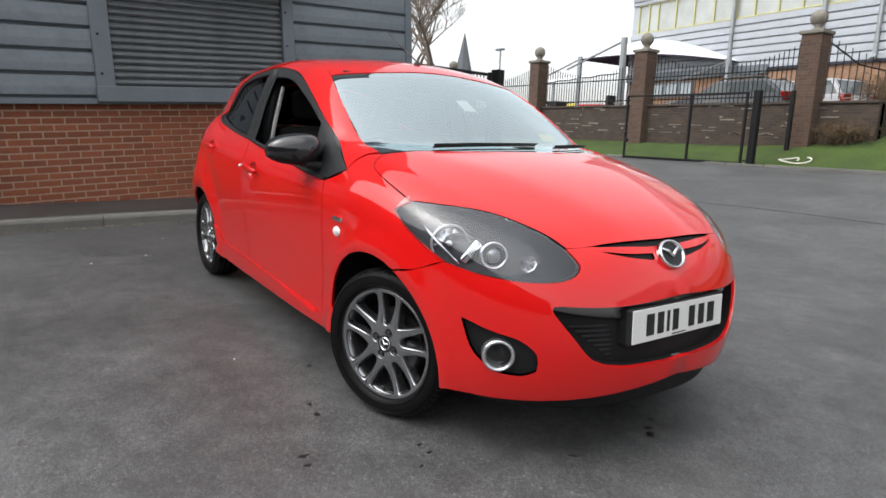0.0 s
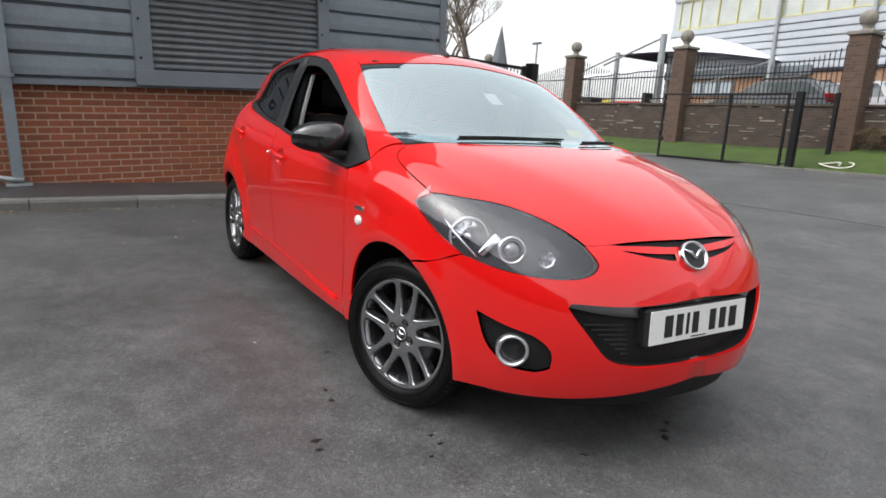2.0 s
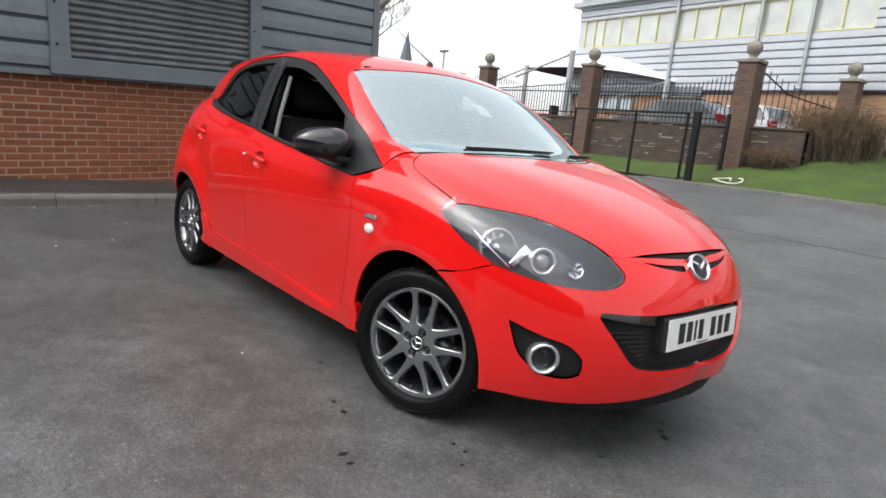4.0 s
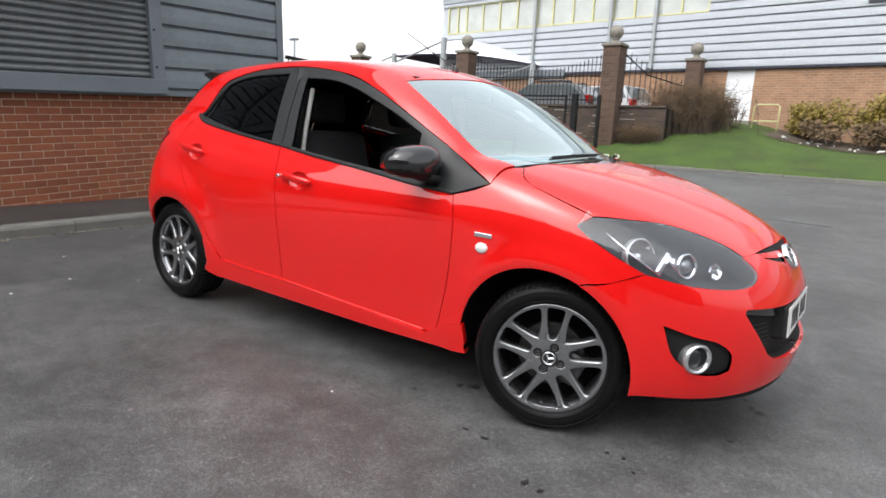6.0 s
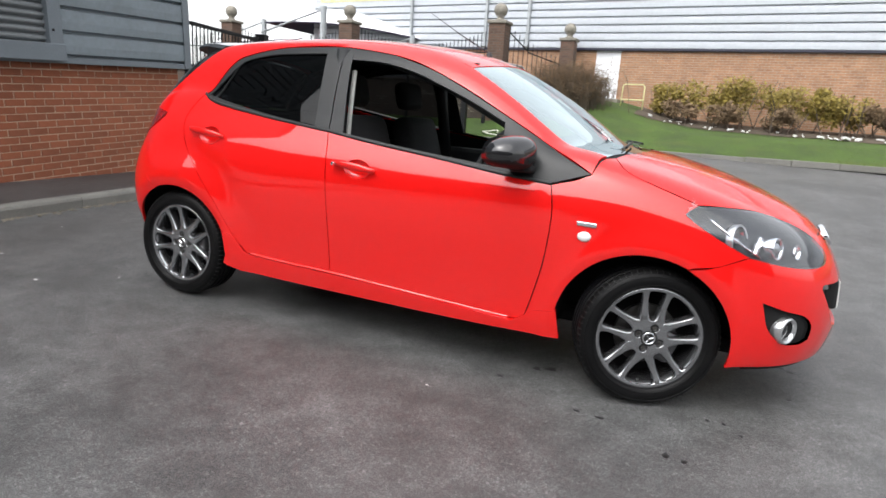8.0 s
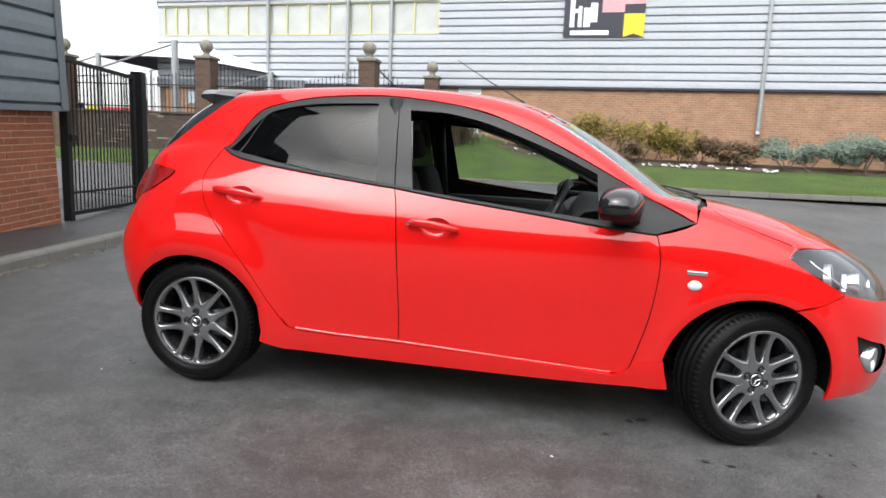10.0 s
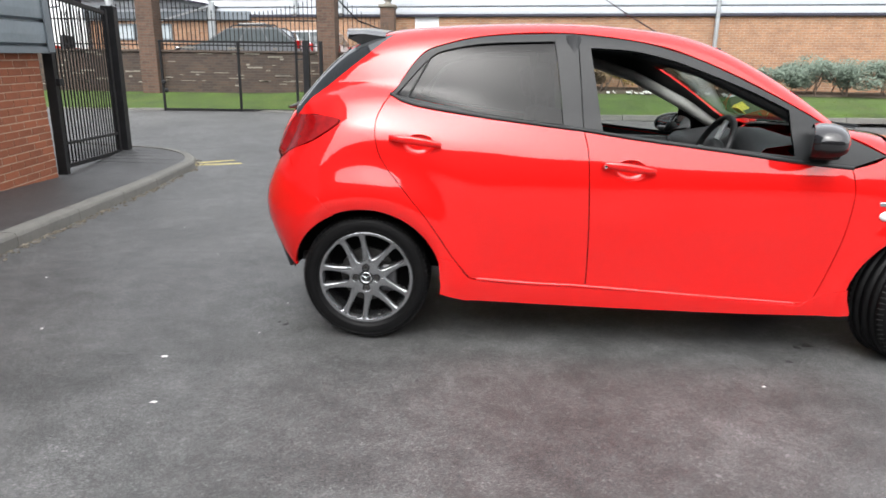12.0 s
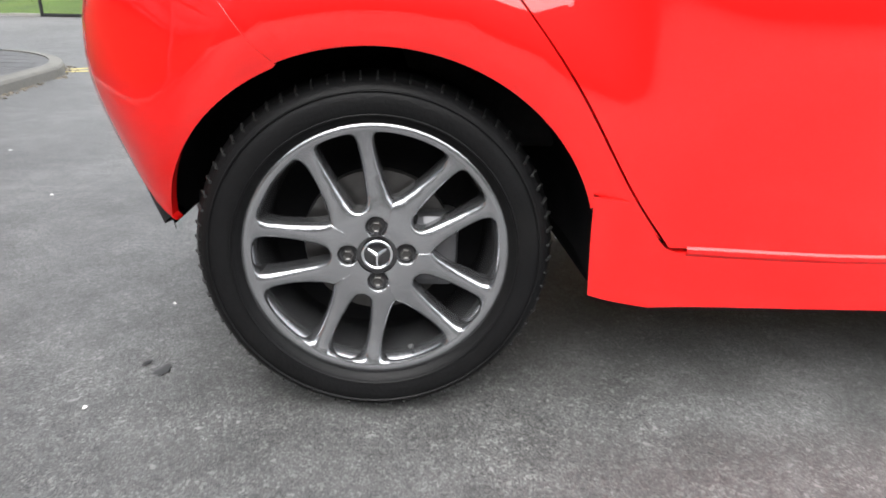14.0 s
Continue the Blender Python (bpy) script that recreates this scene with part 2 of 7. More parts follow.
M["litter"] = mat("pale_litter", (0.6, 0.6, 0.58), 0.8)
M["oil"] = mat("oil_drip", (0.012, 0.012, 0.012), 0.45, vary=0.4, scale=30)
M["far_dark"] = mat("unseen_wall_dark", (0.05, 0.052, 0.052), 0.7, vary=0.25, scale=0.6, fine=8)
M["spire"] = mat("far_slate", (0.11, 0.12, 0.13), 0.9)


# ---- builders ----
def link_bm(name, bm, material, parent=None, label="", smooth=False):
    me = bpy.data.meshes.new(name)
    bm.normal_update()
    bm.to_mesh(me)
    bm.free()
    if smooth:
        for p in me.polygons:
            p.use_smooth = True
    for mm in material if isinstance(material, (list, tuple)) else [material]:
        me.materials.append(mm)
    ob = new(name, me)
    if parent:
        ob.parent = parent
    if label:
        ob["label"] = label
    return ob


part = link_bm


def thing(name, label, category, m=None, group="", kind=""):
    ob = new(name)
    ob.empty_display_size = 0.1
    if m is not None:
        ob.matrix_world = m
    return tagged(ob, label, category, group, kind)


def add_box(bm, lo, hi, bevel=0.0, m=None):
    """An upright box from corner lo to corner hi, its edges rounded by bevel."""
    r = bmesh.ops.create_cube(bm, size=1)
    vs = r["verts"]
    c = [(a + b) / 2 for a, b in zip(lo, hi)]
    for v in vs:
        v.co = Vector([c[i] + v.co[i] * abs(hi[i] - lo[i]) for i in range(3)])
    if bevel:
        es = list({e for v in vs for e in v.link_edges})
        r = bmesh.ops.bevel(bm, geom=es, offset=bevel, segments=2, affect="EDGES", profile=0.5)
        vs = list({v for f in r["faces"] for v in f.verts} | {v for v in vs if v.is_valid})
    if m is not None:
        for v in vs:
            v.co = m @ v.co
    return bm


def box(lo, hi, bevel=0.0, m=None):
    return add_box(bmesh.new(), lo, hi, bevel, m)


def add_tube(bm, pts, r, n=8, cap=True):
    """A round bar along the points; r: one radius or one for each point."""
    pts = [Vector(p) for p in pts]
    rs = r if isinstance(r, (list, tuple)) else [r] * len(pts)
    rings = []
    for i, p in enumerate(pts):
        d = (pts[min(i + 1, len(pts) - 1)] - pts[max(i - 1, 0)]).normalized()
        a = d.orthogonal().normalized() if abs(d.z) < 0.99 else Vector((1, 0, 0))
        if i and rings:
            a = (last - d * last.dot(d)).normalized()
        last = a
        b = d.cross(a)
        rings.append([bm.verts.new(p + (a * math.cos(t) + b * math.sin(t)) * rs[i]) for t in [2 * math.pi * k / n for k in range(n)]])
    for q, w in zip(rings, rings[1:]):
        for k in range(n):
            bm.faces.new((q[k], q[(k + 1) % n], w[(k + 1) % n], w[k]))
    if cap:
        bm.faces.new(rings[0][::-1])
        bm.faces.new(rings[-1])
    return bm


def tube(pts, r, n=8):
    return add_tube(bmesh.new(), pts, r, n)


def add_lathe(bm, profile, n=24, m=None, arc=1.0):
    """A turned body: profile of (radius, height) about the z axis."""
    rings = []
    for r, z in profile:
        ring = [bm.verts.new((r * math.cos(2 * math.pi * k / n), r * math.sin(2 * math.pi * k / n), z)) for k in range(n)] if r > 1e-6 else [bm.verts.new((0, 0, z))]
        rings.append(ring)
    for q, w in zip(rings, rings[1:]):
        for k in range(n):
            f = [q[k % len(q)], q[(k + 1) % len(q)], w[(k + 1) % len(w)], w[k % len(w)]]
            f = list(dict.fromkeys(f))
            if len(f) > 2:
                bm.faces.new(f)
    if m is not None:
        for ring in rings:
            for v in ring:
                v.co = m @ v.co
    return bm


def lathe(profile, n=24, m=None):
    return add_lathe(bmesh.new(), profile, n, m)


def add_profile(bm, section, a, b, closed=False):
    """Sweeps a section of (out, up) straight from a to b in local x; out is y, up is z."""
    va = [bm.verts.new((a, y, z)) for y, z in section]
    vb = [bm.verts.new((b, y, z)) for y, z in section]
    n = len(section)
    for i in range(n if closed else n - 1):
        j = (i + 1) % n
        bm.faces.new((va[i], vb[i], vb[j], va[j]))
    if closed:
        bm.faces.new(va[::-1])
        bm.faces.new(vb)
    return bm


def smooth01(t):
    t = max(0.0, min(1.0, t))
    return t * t * (3 - 2 * t)


def ground_z(x, y):
    """Height of the tarmac: it falls gently ahead of the car and rises to the road behind."""
    return -0.018 * max(0.0, min(9.25, x + 1.245)) + 0.5 * smooth01((y - 3.0) / 9.5)

# ---- ground ----
def ground_sheet():
    bm = bmesh.new()
    xs = [-600, -200, -80, -40, -25, -16] + [-12 + i * 0.75 for i in range(33)] + [14, 18, 25, 40, 80, 200, 600]
    ys = [-600, -200, -60, -25, -12] + [-8 + i * 0.75 for i in range(29)] + [15, 18, 25, 40, 80, 200, 600]
    grid = [[bm.verts.new((x, y, ground_z(x, y))) for y in ys] for x in xs]
    for i in range(len(xs) - 1):
        for j in range(len(ys) - 1):
            bm.faces.new((grid[i][j], grid[i + 1][j], grid[i + 1][j + 1], grid[i][j + 1]))
    return bm


tagged(part("ground", ground_sheet(), M["asphalt"], smooth=True), "worn dark grey tarmac of a sloping yard and road", "ground", kind="structure")


def kerb_line(t):
    """The kerb's outer edge: along the building, then round a corner to the road."""
    if t < 0:
        return Vector((-4.22 - 0.135 * t * 1.0, 2.6 + t, 0))
    if t < 1.6:
        return Vector((-4.22 - 0.14 * t, 2.6 + t, 0))
    a = min((t - 1.6) / 2.4, 1.0)
    if a < 1.0:
        ang = radians(98 + 62 * a)
        c = Vector((-6.05, 3.95, 0))
        r = 1.62
        return c + Vector((r * math.cos(radians(8 + 82 * a)), 0.3 + 1.75 * math.sin(radians(8 + 82 * a)), 0))
    k = t - 4.0
    return Vector((-6.05 - k, 6.0 + 0.28 * k, 0))


# kerb: single concrete stones
kerb = tagged(new("kerb"), "weathered concrete kerb along the tarmac pavement", "kerb", kind="structure")
kt = [-12 + 0.915 * i for i in range(34)]
for i in range(len(kt) - 1):
    a0, a1 = kt[i] + 0.004, kt[i + 1] - 0.004
    bm = bmesh.new()
    rings = []
    steps = 4
    for s in range(steps + 1):
        t = a0 + (a1 - a0) * s / steps
        p, q = kerb_line(t), kerb_line(t + 0.02)
        d = (q - p).normalized()
        inward = Vector((-d.y, d.x, 0))
        g = ground_z(p.x, p.y)
        sec = [(0.0, -0.1), (0.0, 0.075), (0.012, 0.097), (0.03, 0.105), (0.125, 0.108), (0.125, -0.1)]
        rings.append([bm.verts.new(p + inward * o + Vector((0, 0, g + h))) for o, h in sec])
    for q, w in zip(rings, rings[1:]):
        for k in range(len(q) - 1):
            bm.faces.new((q[k], w[k], w[k + 1], q[k + 1]))
    bm.faces.new(rings[0])
    bm.faces.new(rings[-1][::-1])
    part("kerb_stone", bm, M["kerb"], kerb)

bm = bmesh.new()
pv = []
for i in range(90):
    t = -12 + i * 0.35
    p, q = kerb_line(t), kerb_line(t + 0.02)
    d = (q - p).normalized()
    inward = Vector((-d.y, d.x, 0))
    e = p + inward * 0.12
    f = Vector((-8.0, e.y, 0)) if t < 1.6 else Vector((-8.0 - max(0, t - 4), 4.5, 0))
    pv.append((bm.verts.new((e.x, e.y, ground_z(e.x, e.y) + 0.1)), bm.verts.new((f.x, f.y, ground_z(e.x, e.y) + 0.13))))
for a, b in zip(pv, pv[1:]):
    bm.faces.new((a[0], b[0], b[1], a[1]))
bmesh.ops.recalc_face_normals(bm, faces=bm.faces)
tagged(part("pavement", bm, M["pave"]), "dark patched tarmac pavement beside the brick wall", "pavement", kind="structure")

# ---- the grey-clad building ----
TILT = 0.052
ux = Vector((0.0896, -0.996, -TILT)).normalized()
un = Vector((0.996, 0.0896, 0)).normalized()
uz = ux.cross(un) * -1
if uz.z < 0:
    uz = -uz
WALL = Matrix(((ux.x, un.x, uz.x, -5.40), (ux.y, un.y, uz.y, 3.30), (ux.z, un.z, uz.z, 0.0), (0, 0, 0, 1)))
BTOP = 1.45
wall_west = tagged(new("wall_west"), "red brick plinth wall with raked mortar joints", "wall", kind="structure")
wall_west.matrix_world = WALL
core = bmesh.new()
add_box(core, (0.004, -0.25, -0.3), (7.62, -0.003, BTOP))
add_box(core, (0.006, -6, -0.3), (0.24, -0.25, BTOP))
add_box(core, (7.38, -6, -0.3), (7.615, -0.25, BTOP))
part("mortar_bed", core, M["mortar"], wall_west, "pale sandy mortar")

# cladding of stepped horizontal profile
def clad_section(z0, z1, pitch, out):
    sec = []
    z = z0
    while z < z1 - 0.01:
        top = min(z + pitch, z1)
        sec += [(out - 0.04, z), (out - 0.04, z + 0.022), (out, z + 0.04), (out + 0.004, (z + top) / 2), (out, top - 0.006)]
        z = top
    return sec + [(out - 0.028, z1)]


clad = tagged(new("cladding"), "blue-grey ribbed steel cladding above the brick", "wall cladding", kind="structure")
clad.matrix_world = WALL
for a, b in ((-0.12, 1.84), (4.27, 7.6)):
    part("cladding_sheet", add_profile(bmesh.new(), clad_section(BTOP + 0.05, 8.6, 0.247, 0.10), a, b), M["clad"], clad)
part("cladding_sheet", add_profile(bmesh.new(), clad_section(3.25, 8.6, 0.247, 0.10), 1.84, 4.27), M["clad"], clad)
bm = bmesh.new()
add_box(bm, (-0.135, -0.1, BTOP - 0.005), (-0.10, 0.118, 8.6), 0.004)
add_box(bm, (-0.135, 0.104, BTOP - 0.003), (-0.02, 0.122, 8.6), 0.004)
part("corner_flashing", bm, M["clad_dark"], clad, "folded grey steel corner flashing")
part("drip_flashing", box((-0.125, -0.02, BTOP - 0.012), (7.62, 0.104, BTOP + 0.05), 0.004), M["clad_dark"], clad)
bm = bmesh.new()
add_box(bm, (-0.13, -6.0, BTOP), (-0.08, -0.1, 8.6))
part("side_cladding", bm, M["clad"], clad)
part("end_cladding", box((7.6, -6.0, BTOP), (7.66, 0.11, 8.6), 0.004), M["clad"], clad)
part("backing", box((-0.07, -0.3, BTOP + 0.02), (7.62, 0.06, 8.6)), M["clad_dark"], clad)
part("eaves", box((-0.2, -6.1, 8.6), (7.62, 0.2, 8.75), 0.02), M["clad_dark"], clad)

# roller shutter with its frame
shutter = thing("roller_shutter", "closed grey steel roller shutter in a bolted frame", "roller shutter", WALL)
S0, S1 = 2.0, 4.08
for a, b in ((1.84, 2.0), (4.08, 4.27)):
    fr = part("frame_post", box((a, 0.062, BTOP + 0.1), (b, 0.15, 3.2), 0.006), M["clad_dark"], shutter)
    for k in range(5):
        z = BTOP + 0.32 + 0.42 * k
        part("bolt", lathe([(0.014, 0), (0.014, 0.008), (0.008, 0.013), (0, 0.013)], 8, Matrix.Translation(((a + b) / 2 + 0.035, 0.149, z)) @ pose(0, 0, 0, -90)), M["black_steel"], fr)
part("sill", box((1.83, 0.062, BTOP + 0.012), (4.28, 0.165, BTOP + 0.185), 0.006), M["clad_dark"], shutter, "flat grey steel sill")
part("head_box", box((1.8, 0.062, 2.86), (4.3, 0.36, 3.2), 0.01), M["dark"], shutter, "dark shutter head box")
slat_sec = [(0.066, 0.0), (0.064, 0.008), (0.088, 0.02), (0.1, 0.036), (0.1, 0.05), (0.089, 0.066), (0.066, 0.0745)]
slat0 = None
for k in range(16):
    z = BTOP + 0.187 + k * 0.0765
    if slat0 is None:
        slat0 = part("slat", add_profile(bmesh.new(), slat_sec, S0 + 0.003, S1 - 0.003), M["shutter"], shutter, smooth=False)
        slat0.location.z = z
    else:
        s2 = new("slat", slat0.data)
        s2.parent = shutter
        s2.location.z = z

# grey downpipe on the wall with a bracket
pipe = thing("downpipe", "square grey steel downpipe standing before the brick wall", "downpipe", WALL)
part("pipe", box((5.465, 0.15, 0.40), (5.575, 0.26, 8.5), 0.008), M["clad"], pipe, "square grey steel")
part("base_plate", box((5.40, 0.085, 0.395), (5.64, 0.325, 0.425), 0.004), M["galv"], pipe)
for z in (1.5, 2.9, 4.3):
    part("clip", box((5.44, 0.03, z), (5.60, 0.268, z + 0.04), 0.004), M["clad_dark"], pipe)
drain = thing("drain_tube", "short galvanised tube leaning by the foot of the wall", "tube", WALL)
part("tube_body", tube([(5.48, 0.30, 0.455), (5.62, 0.28, 0.475), (6.5, 0.14, 0.68)], 0.03, 10), M["galv"], drain, smooth=True)

# ---- gate beside the building ----
g0, g1 = Vector((-5.47, 3.52, 0.12)), Vector((-5.88, 5.56, 0.12))
gdir = (g1 - g0)
glen = gdir.length
GATE = Matrix.Translation(g0) @ Matrix.Rotation(math.atan2(gdir.y, gdir.x), 4, "Z")
gate = thing("barred_gate", "black steel barred gate fixed beside the brick corner", "gate", GATE)
part("post", box((-0.05, -0.05, -0.1), (0.04, 0.05, 1.40), 0.004), M["black_steel"], gate)
part("post", box((glen - 0.11, -0.085, -0.1), (glen + 0.06, 0.085, 2.06), 0.006), M["black_steel"], gate, "thick square steel post")
part("frame_post", box((glen - 0.27, -0.03, 0.08), (glen - 0.2, 0.03, 2.0), 0.004), M["black_steel"], gate)
for z in (0.05, 0.32, 1.93):
    part("rail", box((0.02, -0.022, z), (glen - 0.2, 0.022, z + (0.05 if z != 0.32 else 0.03)), 0.003), M["black_steel"], gate)
nb = 19
bar0 = None
for i in range(nb):
    x = 0.08 + (glen - 0.4) * i / (nb - 1)
    if bar0 is None:
        bar0 = part("bar", box((-0.007, -0.007, 0.06), (0.007, 0.007, 1.97)), M["black_steel"], gate)
    b = bar0 if i == 0 else new("bar", bar0.data)
    b.parent = gate
    b.location.x = x
part("latch", box((-0.03, -0.09, 0.98), (0.09, -0.02, 1.06), 0.006), M["black_steel"], gate)

# ---- open leaf of the road gate ----
a0, a1 = Vector((-8.7, 12.6, 0.36)), Vector((-4.93, 12.72, 0.36))
ld = a1 - a0
LEAF = Matrix.Translation(a0) @ Matrix.Rotation(math.atan2(ld.y, ld.x), 4, "Z")
ll = ld.length
leaf = thing("steel_gate_leaf", "open black steel gate leaf with a chain and lock", "gate", LEAF)
for x0, x1, nm in ((0, 0.05, "stile"), (ll * 0.53 - 0.03, ll * 0.53 + 0.03, "stile"), (ll - 0.34, ll - 0.28, "stile")):
    part(nm, box((x0, -0.025, 0.0), (x1, 0.025, 1.86), 0.004), M["black_steel"], leaf)
part("hinge_post", box((ll - 0.13, -0.075, -0.2), (ll + 0.02, 0.075, 1.9), 0.006), M["black_steel"], leaf, "thick black steel post")
for z in (0.16, 1.82):
    part("rail", box((0.0, -0.025, z), (ll - 0.28, 0.025, z + 0.05), 0.004), M["black_steel"], leaf)
for z in (0.55, 0.75):
    part("lock", lathe([(0, 0), (0.05, 0.0), (0.06, 0.03), (0.03, 0.06), (0, 0.06)], 10, Matrix.Translation((0.06 if z > 0.6 else 0.12, -0.02, z + 0.1)) @ pose(0, 0, 0, 90)), M["black_steel"], leaf)
for z in (0.25, 1.45):
    part("hinge", tube([(ll - 0.3, 0, z), (ll - 0.12, 0, z)], 0.018, 8), M["black_steel"], leaf)
spost = thing("gate_stop_post", "slim black steel stop post in the lawn edge", "post", pose(-5.0, 14.35, 0.9))
part("post", box((-0.045, -0.045, -0.3), (0.045, 0.045, 1.46), 0.005), M["black_steel"], spost)

# ---- lawn with its bank ----
def lawn_z(x, y):
    z = 0.52 + 0.2 * min(y - 12.75, 2.05) + 0.085 * max(0, y - 14.8)
    z += 0.62 * math.exp(-((x + 2.6) / 2.3) ** 2) * smooth01((y - 13.0) / 4.5)
    return z + 0.025 * noise.noise((x * 0.6, y * 0.6, 0)) if y > 12.85 else z - 0.04


def lawn_edge(x):
    return 12.75 + 0.06 * noise.noise((x * 0.5, 3.1, 0)) + (0.06 * (x - 2) if x > 2 else 0)


bm = bmesh.new()
lx = [-60, -40, -28] + [-22 + i * 0.5 for i in range(83)] + [24, 30, 45]
rows = []
for x in lx:
    e = lawn_edge(x)
    col = []
    for k in range(19):
        y = e + (19.4 + (3.0 if x < -3 else 0) - e) * (k / 18) ** 1.3
        if x > -3.0:
            y = min(y, 19.2 - 0.1 * x)
        col.append(bm.verts.new((x, y, lawn_z(x, y) - (0.06 if k == 0 else 0))))
    rows.append(col)
for q, w in zip(rows, rows[1:]):
    for k in range(18):
        bm.faces.new((q[k], w[k], w[k + 1], q[k + 1]))
tagged(part("lawn", bm, M["grass"], smooth=True), "mown green lawn on a low bank beside the road", "lawn", kind="structure")
# lawn edging of pale worn kerb
edging = tagged(new("edging"), "low pale edging stones between lawn and road", "edging", kind="structure")
for i in range(36):
    x = -16 + i * 0.95
    p, q = Vector((x, lawn_edge(x), 0)), Vector((x + 0.94, lawn_edge(x + 0.94), 0))
    z = 0.52
    bm = bmesh.new()
    add_box(bm, (0, -0.1, -0.1), ((q - p).length, 0.0, 0.035 + 0.012 * math.sin(i * 7.3)), 0.012, Matrix.Translation((p.x, p.y, z)) @ Matrix.Rotation(math.atan2(q.y - p.y, q.x - p.x), 4, "Z"))
    part("edging_stone", bm, M["kerb"], edging)

rng = random.Random(4)
bm = bmesh.new()
for i in range(9000):
    x = rng.uniform(-15, 16)
    y = lawn_edge(x) + 0.03 + rng.random() ** 2.2 * 4.0
    if y > 18.0 - 0.145 * x or (y > 14.85 and x < -2.8):
        continue
    h, w, a = rng.uniform(0.015, 0.045), rng.uniform(0.006, 0.014), rng.uniform(0, 6.28)
    z = lawn_z(x, y) - 0.01
    dx, dy = math.cos(a) * w, math.sin(a) * w
    bm.faces.new((bm.verts.new((x - dx, y - dy, z)), bm.verts.new((x + dx, y + dy, z)), bm.verts.new((x + dy * 2, y - dx * 2, z + h))))
tagged(part("grass_tufts", bm, M["blade"]), "short grass blades over the lawn", "grass", kind="stuff")

# ---- retaining wall, piers, railings ----
rw = tagged(new("retaining_wall"), "old dark brick retaining wall with pale frost-worn patches", "wall", kind="structure")
part("wall_body", box((-40, 15.0, 0.6), (-3.3, 15.3, 2.06), 0.02), M["dark_brick"], rw)
part("coping", box((-40, 14.96, 2.06), (-3.3, 15.34, 2.13), 0.015), M["dark_brick"], rw)
bm = bmesh.new()
for i in range(130):
    x, k = rng.uniform(-14, -3.6), rng.randint(0, 14)
    z = 1.12 + k * 0.075 + (0 if rng.random() < 0.6 else 0.01)
    if rng.random() < 0.5 and not 1.2 < z < 1.55:
        continue
    add_box(bm, (x, 14.985, z), (x + rng.choice((0.1, 0.215, 0.43)), 15.02, z + rng.uniform(0.015, 0.05)))
tagged(part("spalled_bricks", bm, M["stone"], rw, "pale spalled brick faces"), kind="stuff")
part("return_wall", box((-3.5, 15.1, 0.6), (-3.3, 18.65, 2.06), 0.02), M["dark_brick"], rw)
upper = part("upper_yard", box((-60, 15.3, 0.6), (-3.5, 60, 1.5)), M["asphalt"])
tagged(upper, "raised tarmac car park behind the wall", "ground", kind="structure")


def pier(x, y, base, top, w=0.5):
    p = thing("gate_pier", "brown brick pier with a weathered stone ball finial", "pier", pose(x, y, 0), "brick piers")
    bm = bmesh.new()
    add_box(bm, (-w / 2, -w / 2, base), (w / 2, w / 2, top), 0.012)
    part("shaft", bm, M["pillar_brick"], p)
    part("cap", box((-w / 2 - 0.05, -w / 2 - 0.05, top), (w / 2 + 0.05, w / 2 + 0.05, top + 0.09), 0.02), M["stone"], p, "stone cap")
    prof = [(0.16, 0), (0.16, 0.03), (0.1, 0.07), (0.09, 0.11), (0.13, 0.14)]
    cz, r = 0.305, 0.2
    prof += [(r * math.cos(a), cz + r * math.sin(a)) for a in [radians(-58 + 148 * i / 12) for i in range(13)]]
    part("ball_finial", lathe(prof, 20, Matrix.Translation((0, 0, top + 0.09))), M["stone"], p, "mossy stone ball", smooth=True)
    return p


PIERS = [(-15.0, 15.0), (-10.1, 15.0), (-4.9, 14.9)]
for x, y in PIERS:
    pier(x, y, 0.9, 3.74, 0.5)
pier(-3.72, 18.9, 1.2, 3.78, 0.48)
pier(-21.5, 15.6, 0.9, 3.74, 0.5)


def railing(xa, xb, y, dip):
    """A run of spear-topped bars whose top sags between the piers."""
    r = thing("railing", "black iron railing with spear tops dipping between piers", "railing", pose(0, 0, 0), "iron railings")
    n = int((xb - xa) / 0.125)
    for z in (2.26, 2.95):
        part("rail", box((xa, y - 0.012, z), (xb, y + 0.012, z + 0.035)), M["black_steel"], r)
    for i in range(1, n):
        x = xa + (xb - xa) * i / n
        s = abs(2 * i / n - 1)
        top = 3.12 + dip * s ** 2.2
        bm = bmesh.new()
        add_box(bm, (x - 0.009, y - 0.009, 2.13), (x + 0.009, y + 0.009, top))
        bmesh.ops.create_cone(bm, cap_ends=True, segments=4, radius1=0.022, radius2=0.001, depth=0.1, matrix=Matrix.Translation((x, y, top + 0.05)))
        part("bar", bm, M["black_steel"], r)
    return r


railing(-14.75, -10.35, 15.15, 0.5)
railing(-9.85, -5.15, 15.15, 0.5)
r4 = railing(-21.25, -15.25, 15.15, 0.5)
rb = thing("railing", "black iron railing stepping down from the end pier", "railing", pose(0, 0, 0), "iron railings")
for i in range(12):
    u = i / 11
    x, y, top = -4.66 + 1.2 * u, 15.2 + 1.5 * u, 3.75 - 0.75 * u ** 0.7
    part("bar", box((x - 0.009, y - 0.009, 2.2), (x + 0.009, y + 0.009, top)), M["black_steel"], rb)
part("rail", tube([(-4.66, 15.2, 3.55), (-4.2, 15.8, 3.05), (-3.4, 16.75, 2.8)], 0.02, 6), M["black_steel"], rb)

